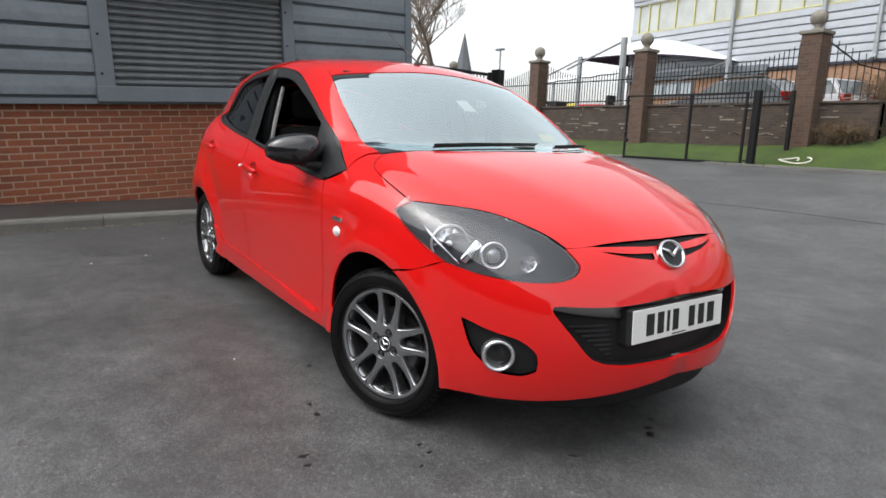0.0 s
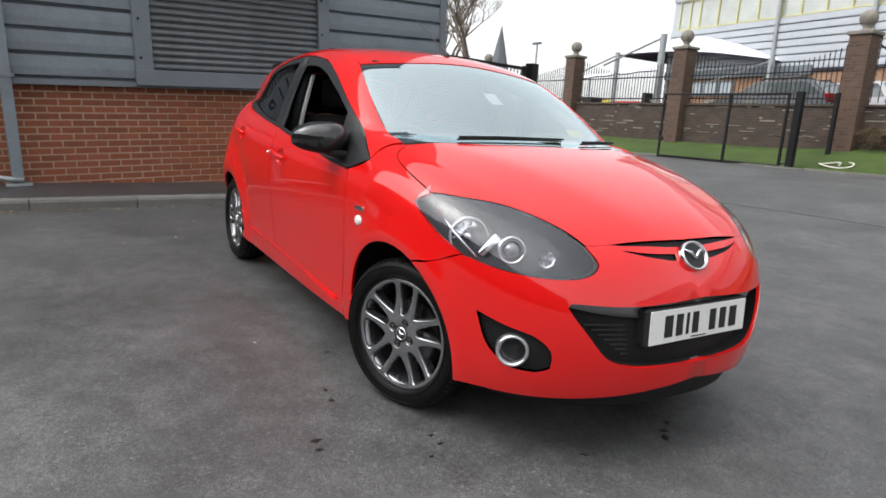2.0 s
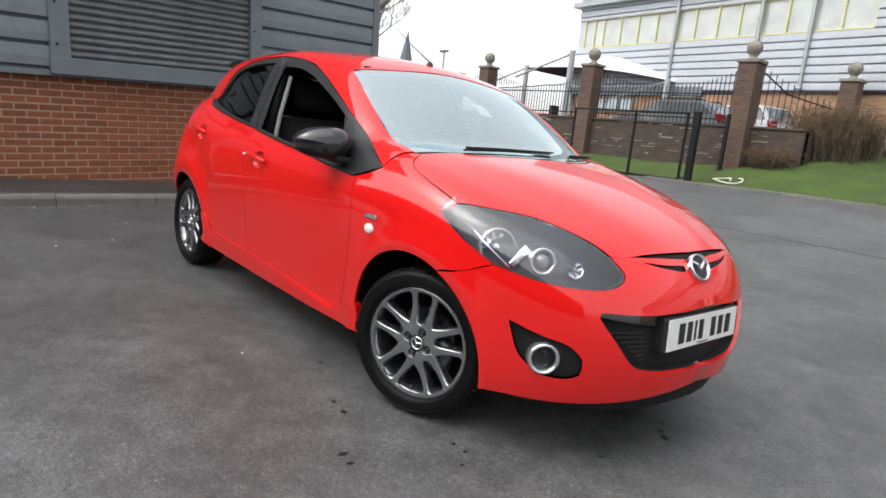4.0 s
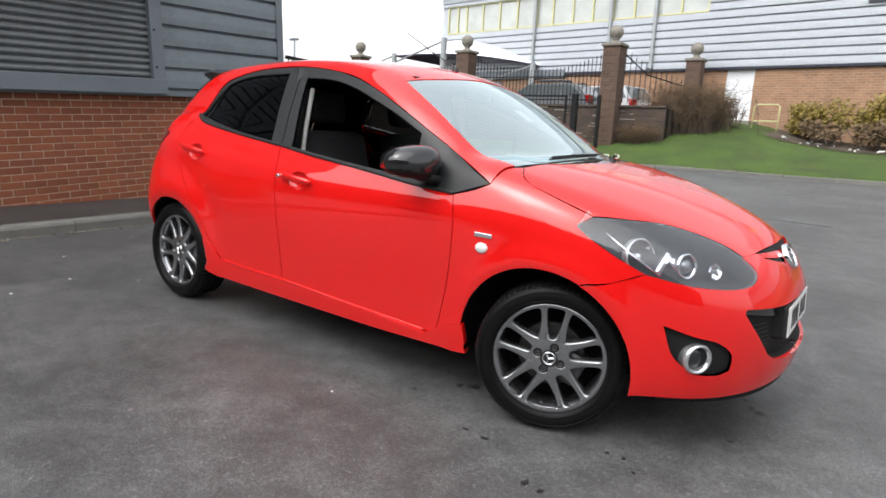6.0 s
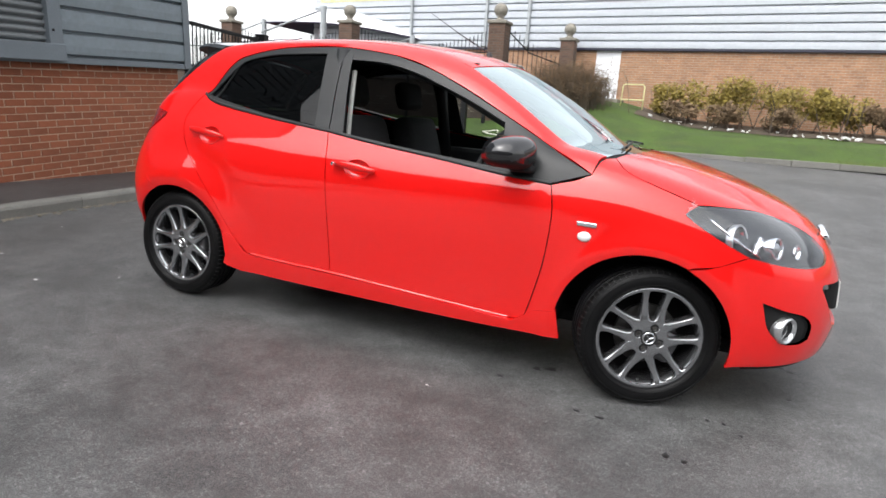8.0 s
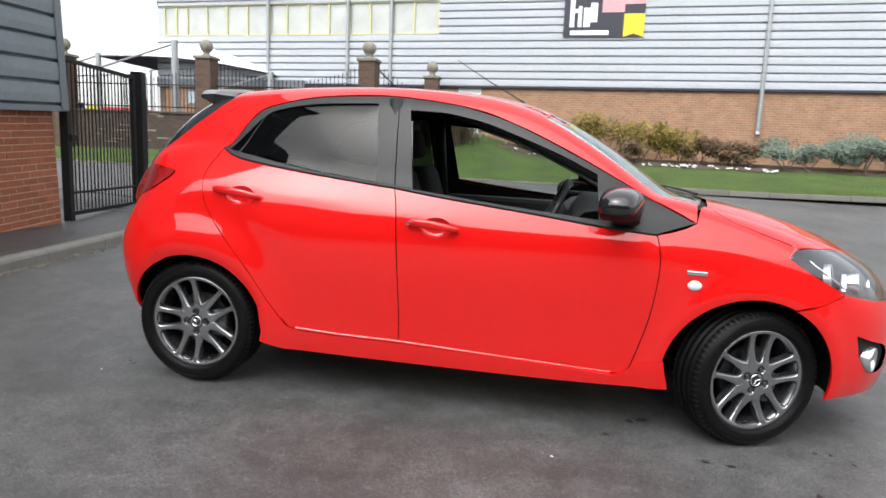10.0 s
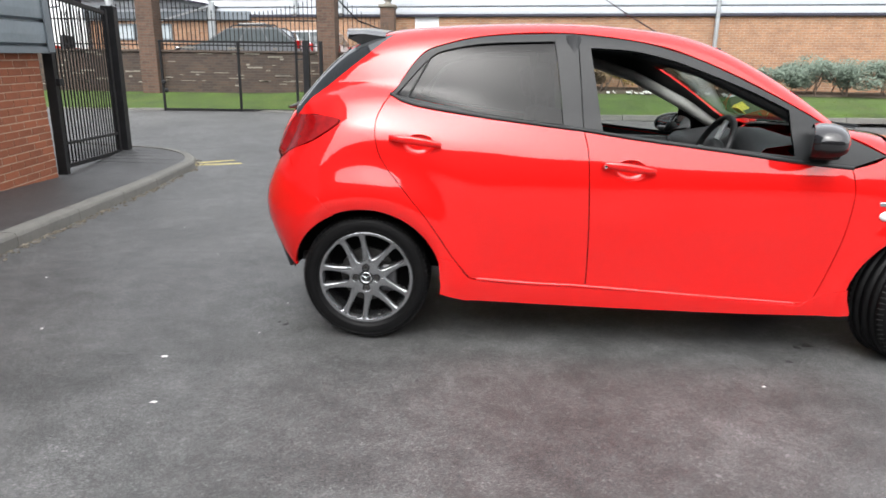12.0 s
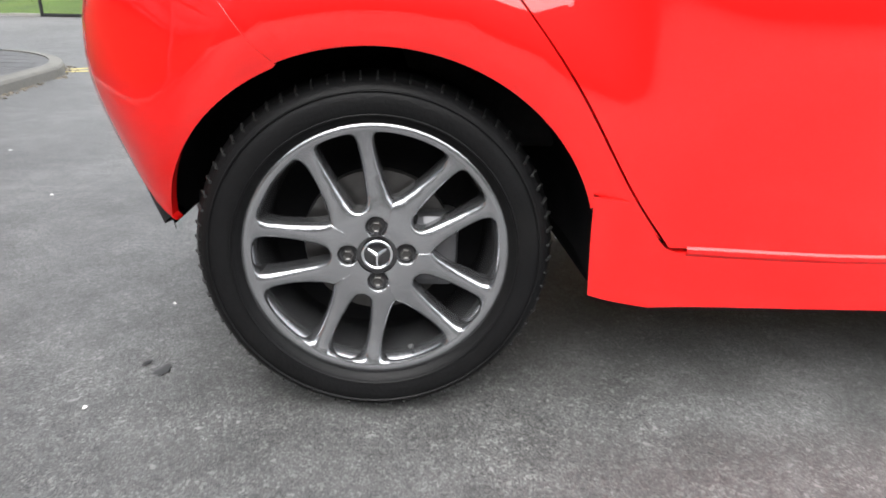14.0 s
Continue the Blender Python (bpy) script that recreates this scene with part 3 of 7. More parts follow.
# ---- white-clad workshop ----
wdx = Vector((1, -0.1, 0)).normalized()
WORK = Matrix.Translation((0, 19.25, -0.044)) @ Matrix.Rotation(math.atan2(wdx.y, wdx.x), 4, "Z") @ Matrix.Diagonal((1, 1, 1.04, 1))
k_len = math.hypot(1, 0.1)
work = tagged(new("workshop_wall"), "white-clad workshop wall above buff brick", "wall", kind="structure")
work.matrix_world = WORK
def wx(x):
    return x * k_len


part("brick_base", box((wx(-2.86) + 0.85, 0, 0.6), (40, 0.3, 3.5)), M["pale_brick"], work, "buff brick base")
part("brick_base", box((wx(-15.5), 0, 0.6), (wx(-2.86), 0.3, 3.5)), M["pale_brick"], work)
part("brick_base", box((wx(-2.86), 0, 0.6), (wx(-2.86) + 0.85, 0.3, 1.9)), M["pale_brick"], work)
sec = []
z = 3.55
while z < 7.0:
    sec += [(-0.02, z), (-0.075, z + 0.012), (-0.08, z + 0.1), (-0.075, z + 0.205), (-0.02, z + 0.218), (-0.02, z + 0.245)]
    z += 0.25
xe = wx(-3.65)
part("cladding_sheet", add_profile(bmesh.new(), [s for s in sec if s[1] < 5.3], wx(-15.5), xe), M["white_clad"], work)
part("cladding_sheet", add_profile(bmesh.new(), [s for s in sec if s[1] > 6.35], wx(-15.5), xe), M["white_clad"], work)
part("cladding_sheet", add_profile(bmesh.new(), sec, xe, 40), M["white_clad"], work)
part("backing", box((wx(-15.5), -0.02, 3.5), (xe, 0.3, 5.28)), M["white_clad"], work)
part("backing", box((wx(-15.5), -0.02, 6.4), (xe, 0.3, 9.0)), M["white_clad"], work)
part("backing", box((xe, -0.02, 3.5), (40, 0.3, 9.0)), M["white_clad"], work)
part("drip", box((wx(-15.5), -0.1, 3.47), (40, 0.02, 3.55), 0.01), M["sign_navy"], work, "dark drip flashing")
part("end_wall", box((wx(-15.5), 0, 1.5), (wx(-15.5) + 0.3, 25, 7.0)), M["white_clad"], work)
part("parapet", box((wx(-15.75), -0.35, 6.92), (40, 0.3, 7.12), 0.02), M["galv"], work, "grey gutter edge")
part("upper_cladding", box((wx(-15.6), -0.02, 7.1), (40, 0.3, 9)), M["white_clad"], work)
for x in (-10.45, -7.15, -5.45, 7.15):
    zt, zb = (7.0, 2.2)
    d = thing("wall_downpipe", "grey downpipe down the white-clad wall", "downpipe", WORK, "wall downpipes")
    part("pipe", tube([(wx(x), -0.13, zb if x > 0 or x < -8 else 3.6), (wx(x), -0.13, zt)], 0.07, 8), M["galv"], d)
    part("shoe", tube([(wx(x), -0.13, (zb if x > 0 or x < -8 else 3.6) + 0.05), (wx(x), -0.22, (zb if x > 0 or x < -8 else 3.6) - 0.06)], 0.075, 8), M["galv"], d)
part("fascia", box((wx(-15.5), -0.14, 3.36), (wx(-8.9), 0.02, 3.66), 0.01), M["clad_dark"], work, "dark fascia over the ground-floor windows")
low_win = tagged(new("window_2"), "three ground-floor windows with dark frames in the brick", "window", kind="structure")
low_win.matrix_world = WORK
# Pale base colour puts the light seen through the panes into the glass.
M["pale_pane"] = mat("pale_window_pane", (0.35, 0.4, 0.43), 0.12, vary=0.2, scale=1.5, coat=1.0)
for x in (-14.15, -13.4, -12.65):
    part("pane", box((wx(x), -0.03, 2.76), (wx(x) + 0.62, -0.012, 3.2)), M["pale_pane"], low_win)
    for a, b, c, d in ((-0.05, 0.0, 2.7, 3.26), (0.62, 0.67, 2.7, 3.26)):
        part("frame_bar", box((wx(x) + a, -0.06, c), (wx(x) + b, 0.0, d), 0.005), M["clad_dark"], low_win)
    for c, d in ((2.7, 2.76), (3.2, 3.26)):
        part("frame_rail", box((wx(x), -0.055, c), (wx(x) + 0.62, 0.0, d), 0.005), M["clad_dark"], low_win)
# window band
wband = tagged(new("window_1"), "long first-floor window band with yellow frames", "window", kind="structure")
wband.matrix_world = WORK
edges = [-15.15, -14.6, -14.1, -13.2, -12.3, -11.4, -10.45, -9.7, -8.8, -7.95, -7.15, -6.3, -5.5, -4.6, -3.68]
for i, (a, b) in enumerate(zip(edges, edges[1:])):
    pane = part("pane", box((wx(a) + 0.03, 0.03, 5.33), (wx(b) - 0.03, 0.05, 6.37)), M["win_dull"], wband)
    part("frame_bar", box((wx(a) - 0.03, -0.03, 5.3), (wx(a) + 0.03, 0.06, 6.4)), M["yellow_pale"], wband)
part("frame_bar", box((wx(-3.68) - 0.03, -0.03, 5.3), (wx(-3.68) + 0.03, 0.06, 6.4)), M["yellow_pale"], wband)
for z in (5.28, 6.36):
    part("frame_rail", box((wx(-15.15), -0.035, z), (wx(-3.68), 0.05, z + 0.05)), M["yellow_pale"], wband)
part("room_dark", box((wx(-15.15), 0.2, 5.3), (wx(-3.68), 0.25, 6.4)), M["dark"], wband)
door = tagged(new("door_1"), "plain white steel door in the brick wall", "door", kind="structure")
door.matrix_world = WORK
part("door_leaf", box((wx(-2.84), 0.06, 1.93), (wx(-2.86) + 0.83, 0.12, 3.5), 0.01), M["white_paint"], door)
for a in (wx(-2.86), wx(-2.86) + 0.79):
    part("frame", box((a, 0.02, 1.92), (a + 0.06, 0.14, 3.5), 0.005), M["white_paint"], door)
part("step", box((wx(-3.04), -0.9, 1.5), (wx(-1.74), 0.05, 1.9), 0.02), M["stone"], door, "dark concrete doorstep")
# sign board: plain shapes in their colours
sign = thing("sign_board", "dark navy sign with pink and yellow blocks on the wall", "sign", WORK)
part("board", box((wx(0.75), -0.12, 5.12), (wx(3.38), -0.085, 7.3), 0.004), M["sign_navy"], sign)
part("pink_block", box((wx(2.0), -0.128, 5.9), (wx(2.72), -0.121, 7.3)), M["sign_pink"], sign)
part("pink_block", box((wx(2.72), -0.128, 6.15), (wx(3.38), -0.121, 7.3)), M["sign_pink"], sign)
bm = bmesh.new()
ys = [(2.72, 5.13), (3.05, 5.24), (3.38, 5.13), (3.38, 5.85), (2.72, 5.85)]
va = [bm.verts.new((wx(x), -0.129, z)) for x, z in ys]
vb = [bm.verts.new((wx(x), -0.121, z)) for x, z in ys]
bm.faces.new(va)
for i in range(5):
    bm.faces.new((va[i], vb[i], vb[(i + 1) % 5], va[(i + 1) % 5]))
part("yellow_block", bm, M["sign_yellow"], sign)
for a, b, z0, z1 in ((0.95, 1.1, 5.45, 6.4), (1.0, 1.3, 5.9, 6.02), (1.22, 1.34, 5.45, 6.1), (1.4, 1.62, 5.45, 6.05), (1.62, 1.85, 5.6, 6.2)):
    part("white_bar", box((wx(a), -0.134, z0), (wx(b), -0.1215, z1)), M["sign_white"], sign)
part("white_bar", box((wx(0.98), -0.134, 5.2), (wx(2.25), -0.1215, 5.34)), M["sign_white"], sign)

# ---- the car's outer form, as smooth fields in its own axes (x ahead, z up from the tyres' ground) ----
def spline(pts):
    """Natural cubic through (t, value) pairs; straight beyond its ends."""
    t = np.array([p[0] for p in pts], float)
    v = np.array([p[1] for p in pts], float)
    n = len(t)
    h = np.diff(t)
    a = np.eye(n)
    b = np.zeros(n)
    for i in range(1, n - 1):
        a[i, i - 1:i + 2] = h[i - 1], 2 * (h[i - 1] + h[i]), h[i]
        b[i] = 6 * ((v[i + 1] - v[i]) / h[i] - (v[i] - v[i - 1]) / h[i - 1])
    m = np.linalg.solve(a, b)

    def f(q):
        q = np.asarray(q, float)
        i = np.clip(np.searchsorted(t, q) - 1, 0, n - 2)
        c = np.clip(q, t[0], t[-1])
        d0, d1, hh = c - t[i], t[i + 1] - c, h[i]
        r = (m[i] * d1 ** 3 + m[i + 1] * d0 ** 3) / (6 * hh) + (v[i] / hh - m[i] * hh / 6) * d1 + (v[i + 1] / hh - m[i + 1] * hh / 6) * d0
        s0 = (v[1] - v[0]) / h[0] - h[0] * m[1] / 6
        s1 = (v[-1] - v[-2]) / h[-1] + h[-1] * m[-2] / 6
        return r + np.where(q < t[0], (q - t[0]) * s0, 0) + np.where(q > t[-1], (q - t[-1]) * s1, 0)
    return f


def smax(a, b, k):
    h = np.maximum(k - np.abs(a - b), 0) / k
    return np.maximum(a, b) + h * h * k * 0.25


def smin(a, b, k):
    return -smax(-a, -b, k)


half_width = spline([(0.12, 0.755), (0.22, 0.786), (0.32, 0.80), (0.45, 0.813), (0.58, 0.8265), (0.68, 0.832), (0.78, 0.8276), (0.88, 0.8055), (0.96, 0.774), (1.05, 0.725), (1.2, 0.62)])
nose_x = spline([(0.1, 1.85), (0.2, 1.935), (0.3, 1.974), (0.42, 1.984), (0.52, 1.972), (0.61, 1.944), (0.69, 1.90), (0.76, 1.84), (0.84, 1.72), (0.95, 1.48)])
tail_x = spline([(0.1, -1.605), (0.22, -1.704), (0.35, -1.762), (0.5, -1.82), (0.62, -1.826), (0.75, -1.778), (0.88, -1.713), (1.0, -1.681), (1.2, -1.623)])
bonnet_z = spline([(-1.8, 1.03), (-1.4, 1.13), (-1.0, 1.145), (-0.5, 1.105), (0.0, 1.065), (0.5, 1.04), (0.9, 1.025), (1.1, 0.997), (1.3, 0.959), (1.5, 0.905), (1.65, 0.852), (1.78, 0.789), (1.86, 0.722), (1.95, 0.592)])
roof_z = spline([(-1.85, 0.5), (-1.78, 0.76), (-1.72, 0.95), (-1.67, 1.045), (-1.6, 1.139), (-1.48, 1.266), (-1.36, 1.354), (-1.24, 1.397), (-1.1, 1.42), (-0.8, 1.445), (-0.4, 1.459), (0.0, 1.442), (0.2, 1.413), (0.35, 1.366), (0.5, 1.297), (0.7, 1.182), (0.95, 1.011), (1.1, 0.899)])


def body_y(x, z):
    w = half_width(z)
    uf = 1 - np.clip((x - 0.4) / (nose_x(z) - 0.4), 0, 1.3) ** 5.1
    ur = 1 - np.clip((-0.6 - x) / (-0.6 - tail_x(z)), 0, 1.3) ** 8.5
    w = w * np.sign(uf) * np.abs(uf) ** (1 / 2.3) * np.sign(ur) * np.abs(ur) ** (1 / 2.3)
    for wx0 in (-1.245, 1.2):
        r = np.hypot(x - wx0, z - 0.288)
        w = w + (0.018 if wx0 < 0 else 0.012) * np.exp(-((r - 0.37) / np.where((r > 0.37) & (wx0 < 0), 0.085, 0.045)) ** 2)
        if wx0 < 0:
            # hollow above the flared rear arch
            w = w - 0.013 * np.exp(-((r - 0.53) / 0.075) ** 2) * np.clip((z - 0.45) / 0.15, 0, 1) * np.exp(-((x + 1.1) / 0.3) ** 2)
    # sharp waistline that falls from the tail lamps to the wings
    d = z - np.interp(x, (-1.6, -1.4, -0.9, -0.5, 0.0, 0.5, 0.9), (1.0, 0.985, 0.912, 0.875, 0.838, 0.815, 0.8))
    on = np.clip((1.2 - x) / 0.4, 0, 1) * np.clip((x + 1.62) / 0.2, 0, 1)
    return w - on * 0.2 * (0.007 * np.logaddexp(0, d / 0.007) - 0.06 * np.logaddexp(0, d / 0.06))


def bonnet_top(x, y):
    a = np.abs(y)
    z = bonnet_z(x) - 0.038 * y * y
    yc = np.interp(x, (0.9, 1.85), (0.6, 0.13))
    on = np.clip((x - 0.75) / 0.2, 0, 1) * np.clip((1.9 - x) / 0.1, 0, 1)
    return z - on * 0.0425 * np.logaddexp(0, (a - yc) / 0.03) * 0.03 / 0.3


def glass_y(x, z):
    d = np.maximum(z - 0.98, -0.07)
    y = 0.763 - 0.278 * d - 0.34 * d * np.abs(d)
    return y * (1 - 0.12 * np.clip(-0.3 - x, 0, 2) ** 2) * (1 - 0.08 * np.clip(x - 0.3, 0, 2) ** 2)


def roof_top(x, y):
    s = np.clip((x + 0.3) / 0.5, -1, 1)
    return roof_z(x + s * 0.16 * y * y) - 0.14 * y * y


def car_field(x, y, z):
    """Under 0 inside the body."""
    a = np.abs(y)
    low = smax(a - body_y(x, z), z - bonnet_top(x, y), 0.07)
    top = np.maximum(smax(a - glass_y(x, z), z - roof_top(x, y), 0.09), 0.82 - z)
    return smin(low, top, 0.025)


def cast(o, d, near=0.0, reach=3.0, steps=90, inset=0.0):
    """Where rays from o along d first meet the body, all at once. Misses stay at their nearest approach."""
    o, d = np.asarray(o, float), np.asarray(d, float)
    ts = np.linspace(near, reach, steps)
    p = o[:, None, :] + d[:, None, :] * ts[None, :, None]
    f = car_field(p[..., 0], p[..., 1], p[..., 2]) + inset
    inside = f < 0
    done = inside.any(1)
    first = inside.argmax(1)
    best = f.argmin(1)
    hi = np.where(done, ts[first], ts[best])
    lo = np.where(done, ts[np.maximum(first - 1, 0)], ts[best])
    for _ in range(18):
        mid = (lo + hi) / 2
        q = o + d * mid[:, None]
        ins = car_field(q[:, 0], q[:, 1], q[:, 2]) + inset < 0
        hi, lo = np.where(done & ins, mid, hi), np.where(done & ~ins, mid, lo)
    return o + d * ((lo + hi) / 2)[:, None], done


def car_normal(p):
    e = 0.002
    g = np.stack([car_field(*(p + np.eye(3)[i] * e).T) - car_field(*(p - np.eye(3)[i] * e).T) for i in range(3)], 1)
    return g / (np.linalg.norm(g, axis=1, keepdims=True) + 1e-12)

# ---- car: materials ----
M["paint"] = mat("red_car_paint", (0.64, 0.0055, 0.0048), 0.4, vary=0.015, scale=2, fine=30, coat=1.0, spec=0.06, rough_vary=0.03)
M["paint"].node_tree.nodes["Principled BSDF"].inputs["Coat IOR"].default_value = 1.6
M["gloss_black"] = mat("gloss_black_plastic", (0.01, 0.01, 0.011), 0.12, vary=0.1, coat=0.6)
M["satin_black"] = mat("satin_black_trim", (0.016, 0.017, 0.018), 0.42, spec=0.35, vary=0.12, scale=8, bump=0.03)
M["matt_black"] = mat("matt_black_plastic", (0.01, 0.01, 0.0105), 0.65, spec=0.25, vary=0.15, scale=12, bump=0.12, bump_scale=300)
M["rubber"] = mat("tyre_rubber", (0.0045, 0.0045, 0.0048), 0.46, spec=0.12, vary=0.2, scale=9, fine=60, bump=0.12, bump_scale=150, stain=(0.009, 0.0088, 0.0085), stain_scale=6, stain_amount=0.35)
M["alloy"] = mat("gunmetal_alloy", (0.3, 0.305, 0.317), 0.23, metal=0.92, vary=0.06, scale=8, fine=300, bump=0.03, bump_scale=500)
M["alloy_dark"] = mat("dark_wheel_barrel", (0.1, 0.1, 0.105), 0.4, metal=0.8, vary=0.15)
M["chrome"] = mat("chrome", (0.75, 0.76, 0.78), 0.08, metal=1.0, vary=0.03)
M["satin_silver"] = mat("satin_silver_ring", (0.62, 0.63, 0.64), 0.3, metal=0.9, vary=0.04)
M["lamp_black"] = mat("lamp_inner_grey", (0.05, 0.052, 0.056), 0.35, metal=0.2, vary=0.2)
M["lamp_silver"] = mat("lamp_reflector", (0.8, 0.81, 0.83), 0.16, metal=1.0, vary=0.05)
M["plate"] = mat("white_plate", (0.72, 0.72, 0.7), 0.4, vary=0.04)
M["ink"] = mat("black_ink", (0.012, 0.012, 0.012), 0.5)
M["cloth"] = mat("dark_seat_cloth", (0.018, 0.018, 0.02), 0.9, vary=0.3, scale=12, bump=0.3, bump_scale=400)
M["dash"] = mat("black_dashboard", (0.022, 0.023, 0.025), 0.55, vary=0.15, scale=20, bump=0.2, bump_scale=500)
M["belt"] = mat("grey_seat_belt", (0.45, 0.45, 0.43), 0.7, vary=0.1)
M["paper"] = mat("white_paper", (0.8, 0.8, 0.8), 0.8, vary=0.03)
M["steel_disc"] = mat("brake_disc", (0.07, 0.068, 0.066), 0.45, metal=0.9, vary=0.15)
M["screen"] = glass_mat("windscreen_glass", (0.75, 0.82, 0.8), 0.0, 0.85, 0.44, 3.0, (0.88, 1.0, 1.02))
M["privacy"] = glass_mat("privacy_glass", (0.2, 0.22, 0.24), 0.01, 0.25, 0.022, 5.0)
M["side_glass"] = glass_mat("side_glass", (0.9, 0.95, 0.93), 0.0, 0.92, 0.07, 4.0)
M["lens"] = glass_mat("lamp_lens", (0.95, 0.97, 1.0), 0.0, 0.97, 0.055, 3.5)
M["red_lens"] = mat("red_lamp_lens", (0.24, 0.003, 0.004), 0.12, vary=0.25, scale=25, coat=1.0)
M["mirror"] = mat("mirror_glass", (0.85, 0.86, 0.88), 0.01, metal=1.0, vary=0.0)


# ---- car: panels cut from the outer form ----
def S(x, z):
    """A point of the flank, by its place in the side view."""
    return cast([(x, -1.0, z)], [(0, 1, 0)], reach=1.0, steps=60)[0][0]


def T(x, y):
    """A point of the top, by its place in plan."""
    return cast([(x, y, 1.6)], [(0, 0, -1)], reach=1.2, steps=60)[0][0]


def Fr(y, z):
    """A point of the nose, by its place in the front view."""
    return cast([(2.1, y, z)], [(-1, 0, 0)], reach=1.2, steps=70)[0][0]


def Re(y, z):
    """A point of the tail, by its place in the rear view."""
    return cast([(-2.0, y, z)], [(1, 0, 0)], reach=1.0, steps=60)[0][0]


def curve(*pts, step=0.02):
    """A smooth chain through the points (Catmull-Rom), without its last one."""
    p = [np.asarray(q, float) for q in pts]
    if len(p) == 2:
        n = max(1, int(np.linalg.norm(p[1] - p[0]) / step))
        return [p[0] + (p[1] - p[0]) * i / n for i in range(n)]
    p = [2 * p[0] - p[1]] + p + [2 * p[-1] - p[-2]]
    out = []
    for a, b, c, d in zip(p, p[1:], p[2:], p[3:]):
        n = max(2, int(np.linalg.norm(c - b) / step))
        for i in range(n):
            t = i / n
            out.append(0.5 * (2 * b + (c - a) * t + (2 * a - 5 * b + 4 * c - d) * t * t + (3 * b - a - 3 * c + d) * t ** 3))
    return out


def arch(cx, cz, r, a0, a1, n=34, rise=1.0):
    """Points of a wheel arch, by angles in the side view (0 ahead, 90 up)."""
    return [S(cx + r * math.cos(radians(a0 + (a1 - a0) * i / n)), cz + rise * r * math.sin(radians(a0 + (a1 - a0) * i / n))) for i in range(n + 1)]


class Along:
    """Straight projection along d; its plane's axes are e1 and e2."""
    def __init__(self, d, e1, e2):
        self.d, self.e1, self.e2 = (np.array(v, float) / np.linalg.norm(v) for v in (d, e1, e2))

    def flat(self, p):
        return np.stack([p @ self.e1, p @ self.e2], 1)

    def drop(self, q, inset):
        o = q[:, :1] * self.e1 + q[:, 1:] * self.e2 - self.d * 3.2
        return cast(o, np.repeat(self.d[None], len(o), 0), near=0.9, reach=4.2, steps=150, inset=inset)[0]


class Round:
    """Projection towards an upright axis at x = ax, for the nose (way 1) or the tail (way -1)."""
    def __init__(self, ax, way):
        self.ax, self.way = ax, way

    def flat(self, p):
        return np.stack([np.arctan2(-p[:, 1], (p[:, 0] - self.ax) * self.way), p[:, 2]], 1)

    def drop(self, q, inset):
        u = np.stack([np.cos(q[:, 0]) * self.way, -np.sin(q[:, 0]), np.zeros(len(q))], 1)
        o = np.stack([np.full(len(q), self.ax), np.zeros(len(q)), q[:, 1]], 1) + u * 2.2
        return cast(o, -u, near=0.7, reach=2.15, steps=90, inset=inset)[0]


SIDE = Along((0, 1, 0), (1, 0, 0), (0, 0, 1))
SLANT = Along((0, 0.72, -0.69), (1, 0, 0), (0, 0.69, 0.72))
PLAN = Along((0, 0, -1), (1, 0, 0), (0, 1, 0))
NOSE = Round(0.8, 1)
TAIL = Round(-0.8, -1)
BACK = Along((0.75, 0, -0.66), (0, 1, 0), (0.66, 0, 0.75))


def inside_poly(q, poly):
    x, y = q[:, 0], q[:, 1]
    r = np.zeros(len(q), bool)
    a, b = poly, np.roll(poly, -1, 0)
    for (x0, y0), (x1, y1) in zip(a, b):
        if y0 != y1:
            r ^= ((y0 > y) != (y1 > y)) & (x < (x1 - x0) * (y - y0) / (y1 - y0) + x0)
    return r


def near_poly(q, poly):
    a, b = poly, np.roll(poly, -1, 0)
    best = np.full(len(q), 9.0)
    for p0, p1 in zip(a, b):
        v = p1 - p0
        t = np.clip(((q - p0) @ v) / (v @ v + 1e-12), 0, 1)
        best = np.minimum(best, np.linalg.norm(q - p0 - t[:, None] * v, axis=1))
    return best


def shrink(poly, d):
    """Moves an outline inwards by d."""
    area = np.sum(poly[:, 0] * np.roll(poly[:, 1], -1) - np.roll(poly[:, 0], -1) * poly[:, 1])
    t = np.roll(poly, -1, 0) - np.roll(poly, 1, 0)
    n = np.stack([-t[:, 1], t[:, 0]], 1) * (1 if area > 0 else -1)
    return poly + n / (np.linalg.norm(n, axis=1, keepdims=True) + 1e-9) * d


from mathutils.geometry import delaunay_2d_cdt


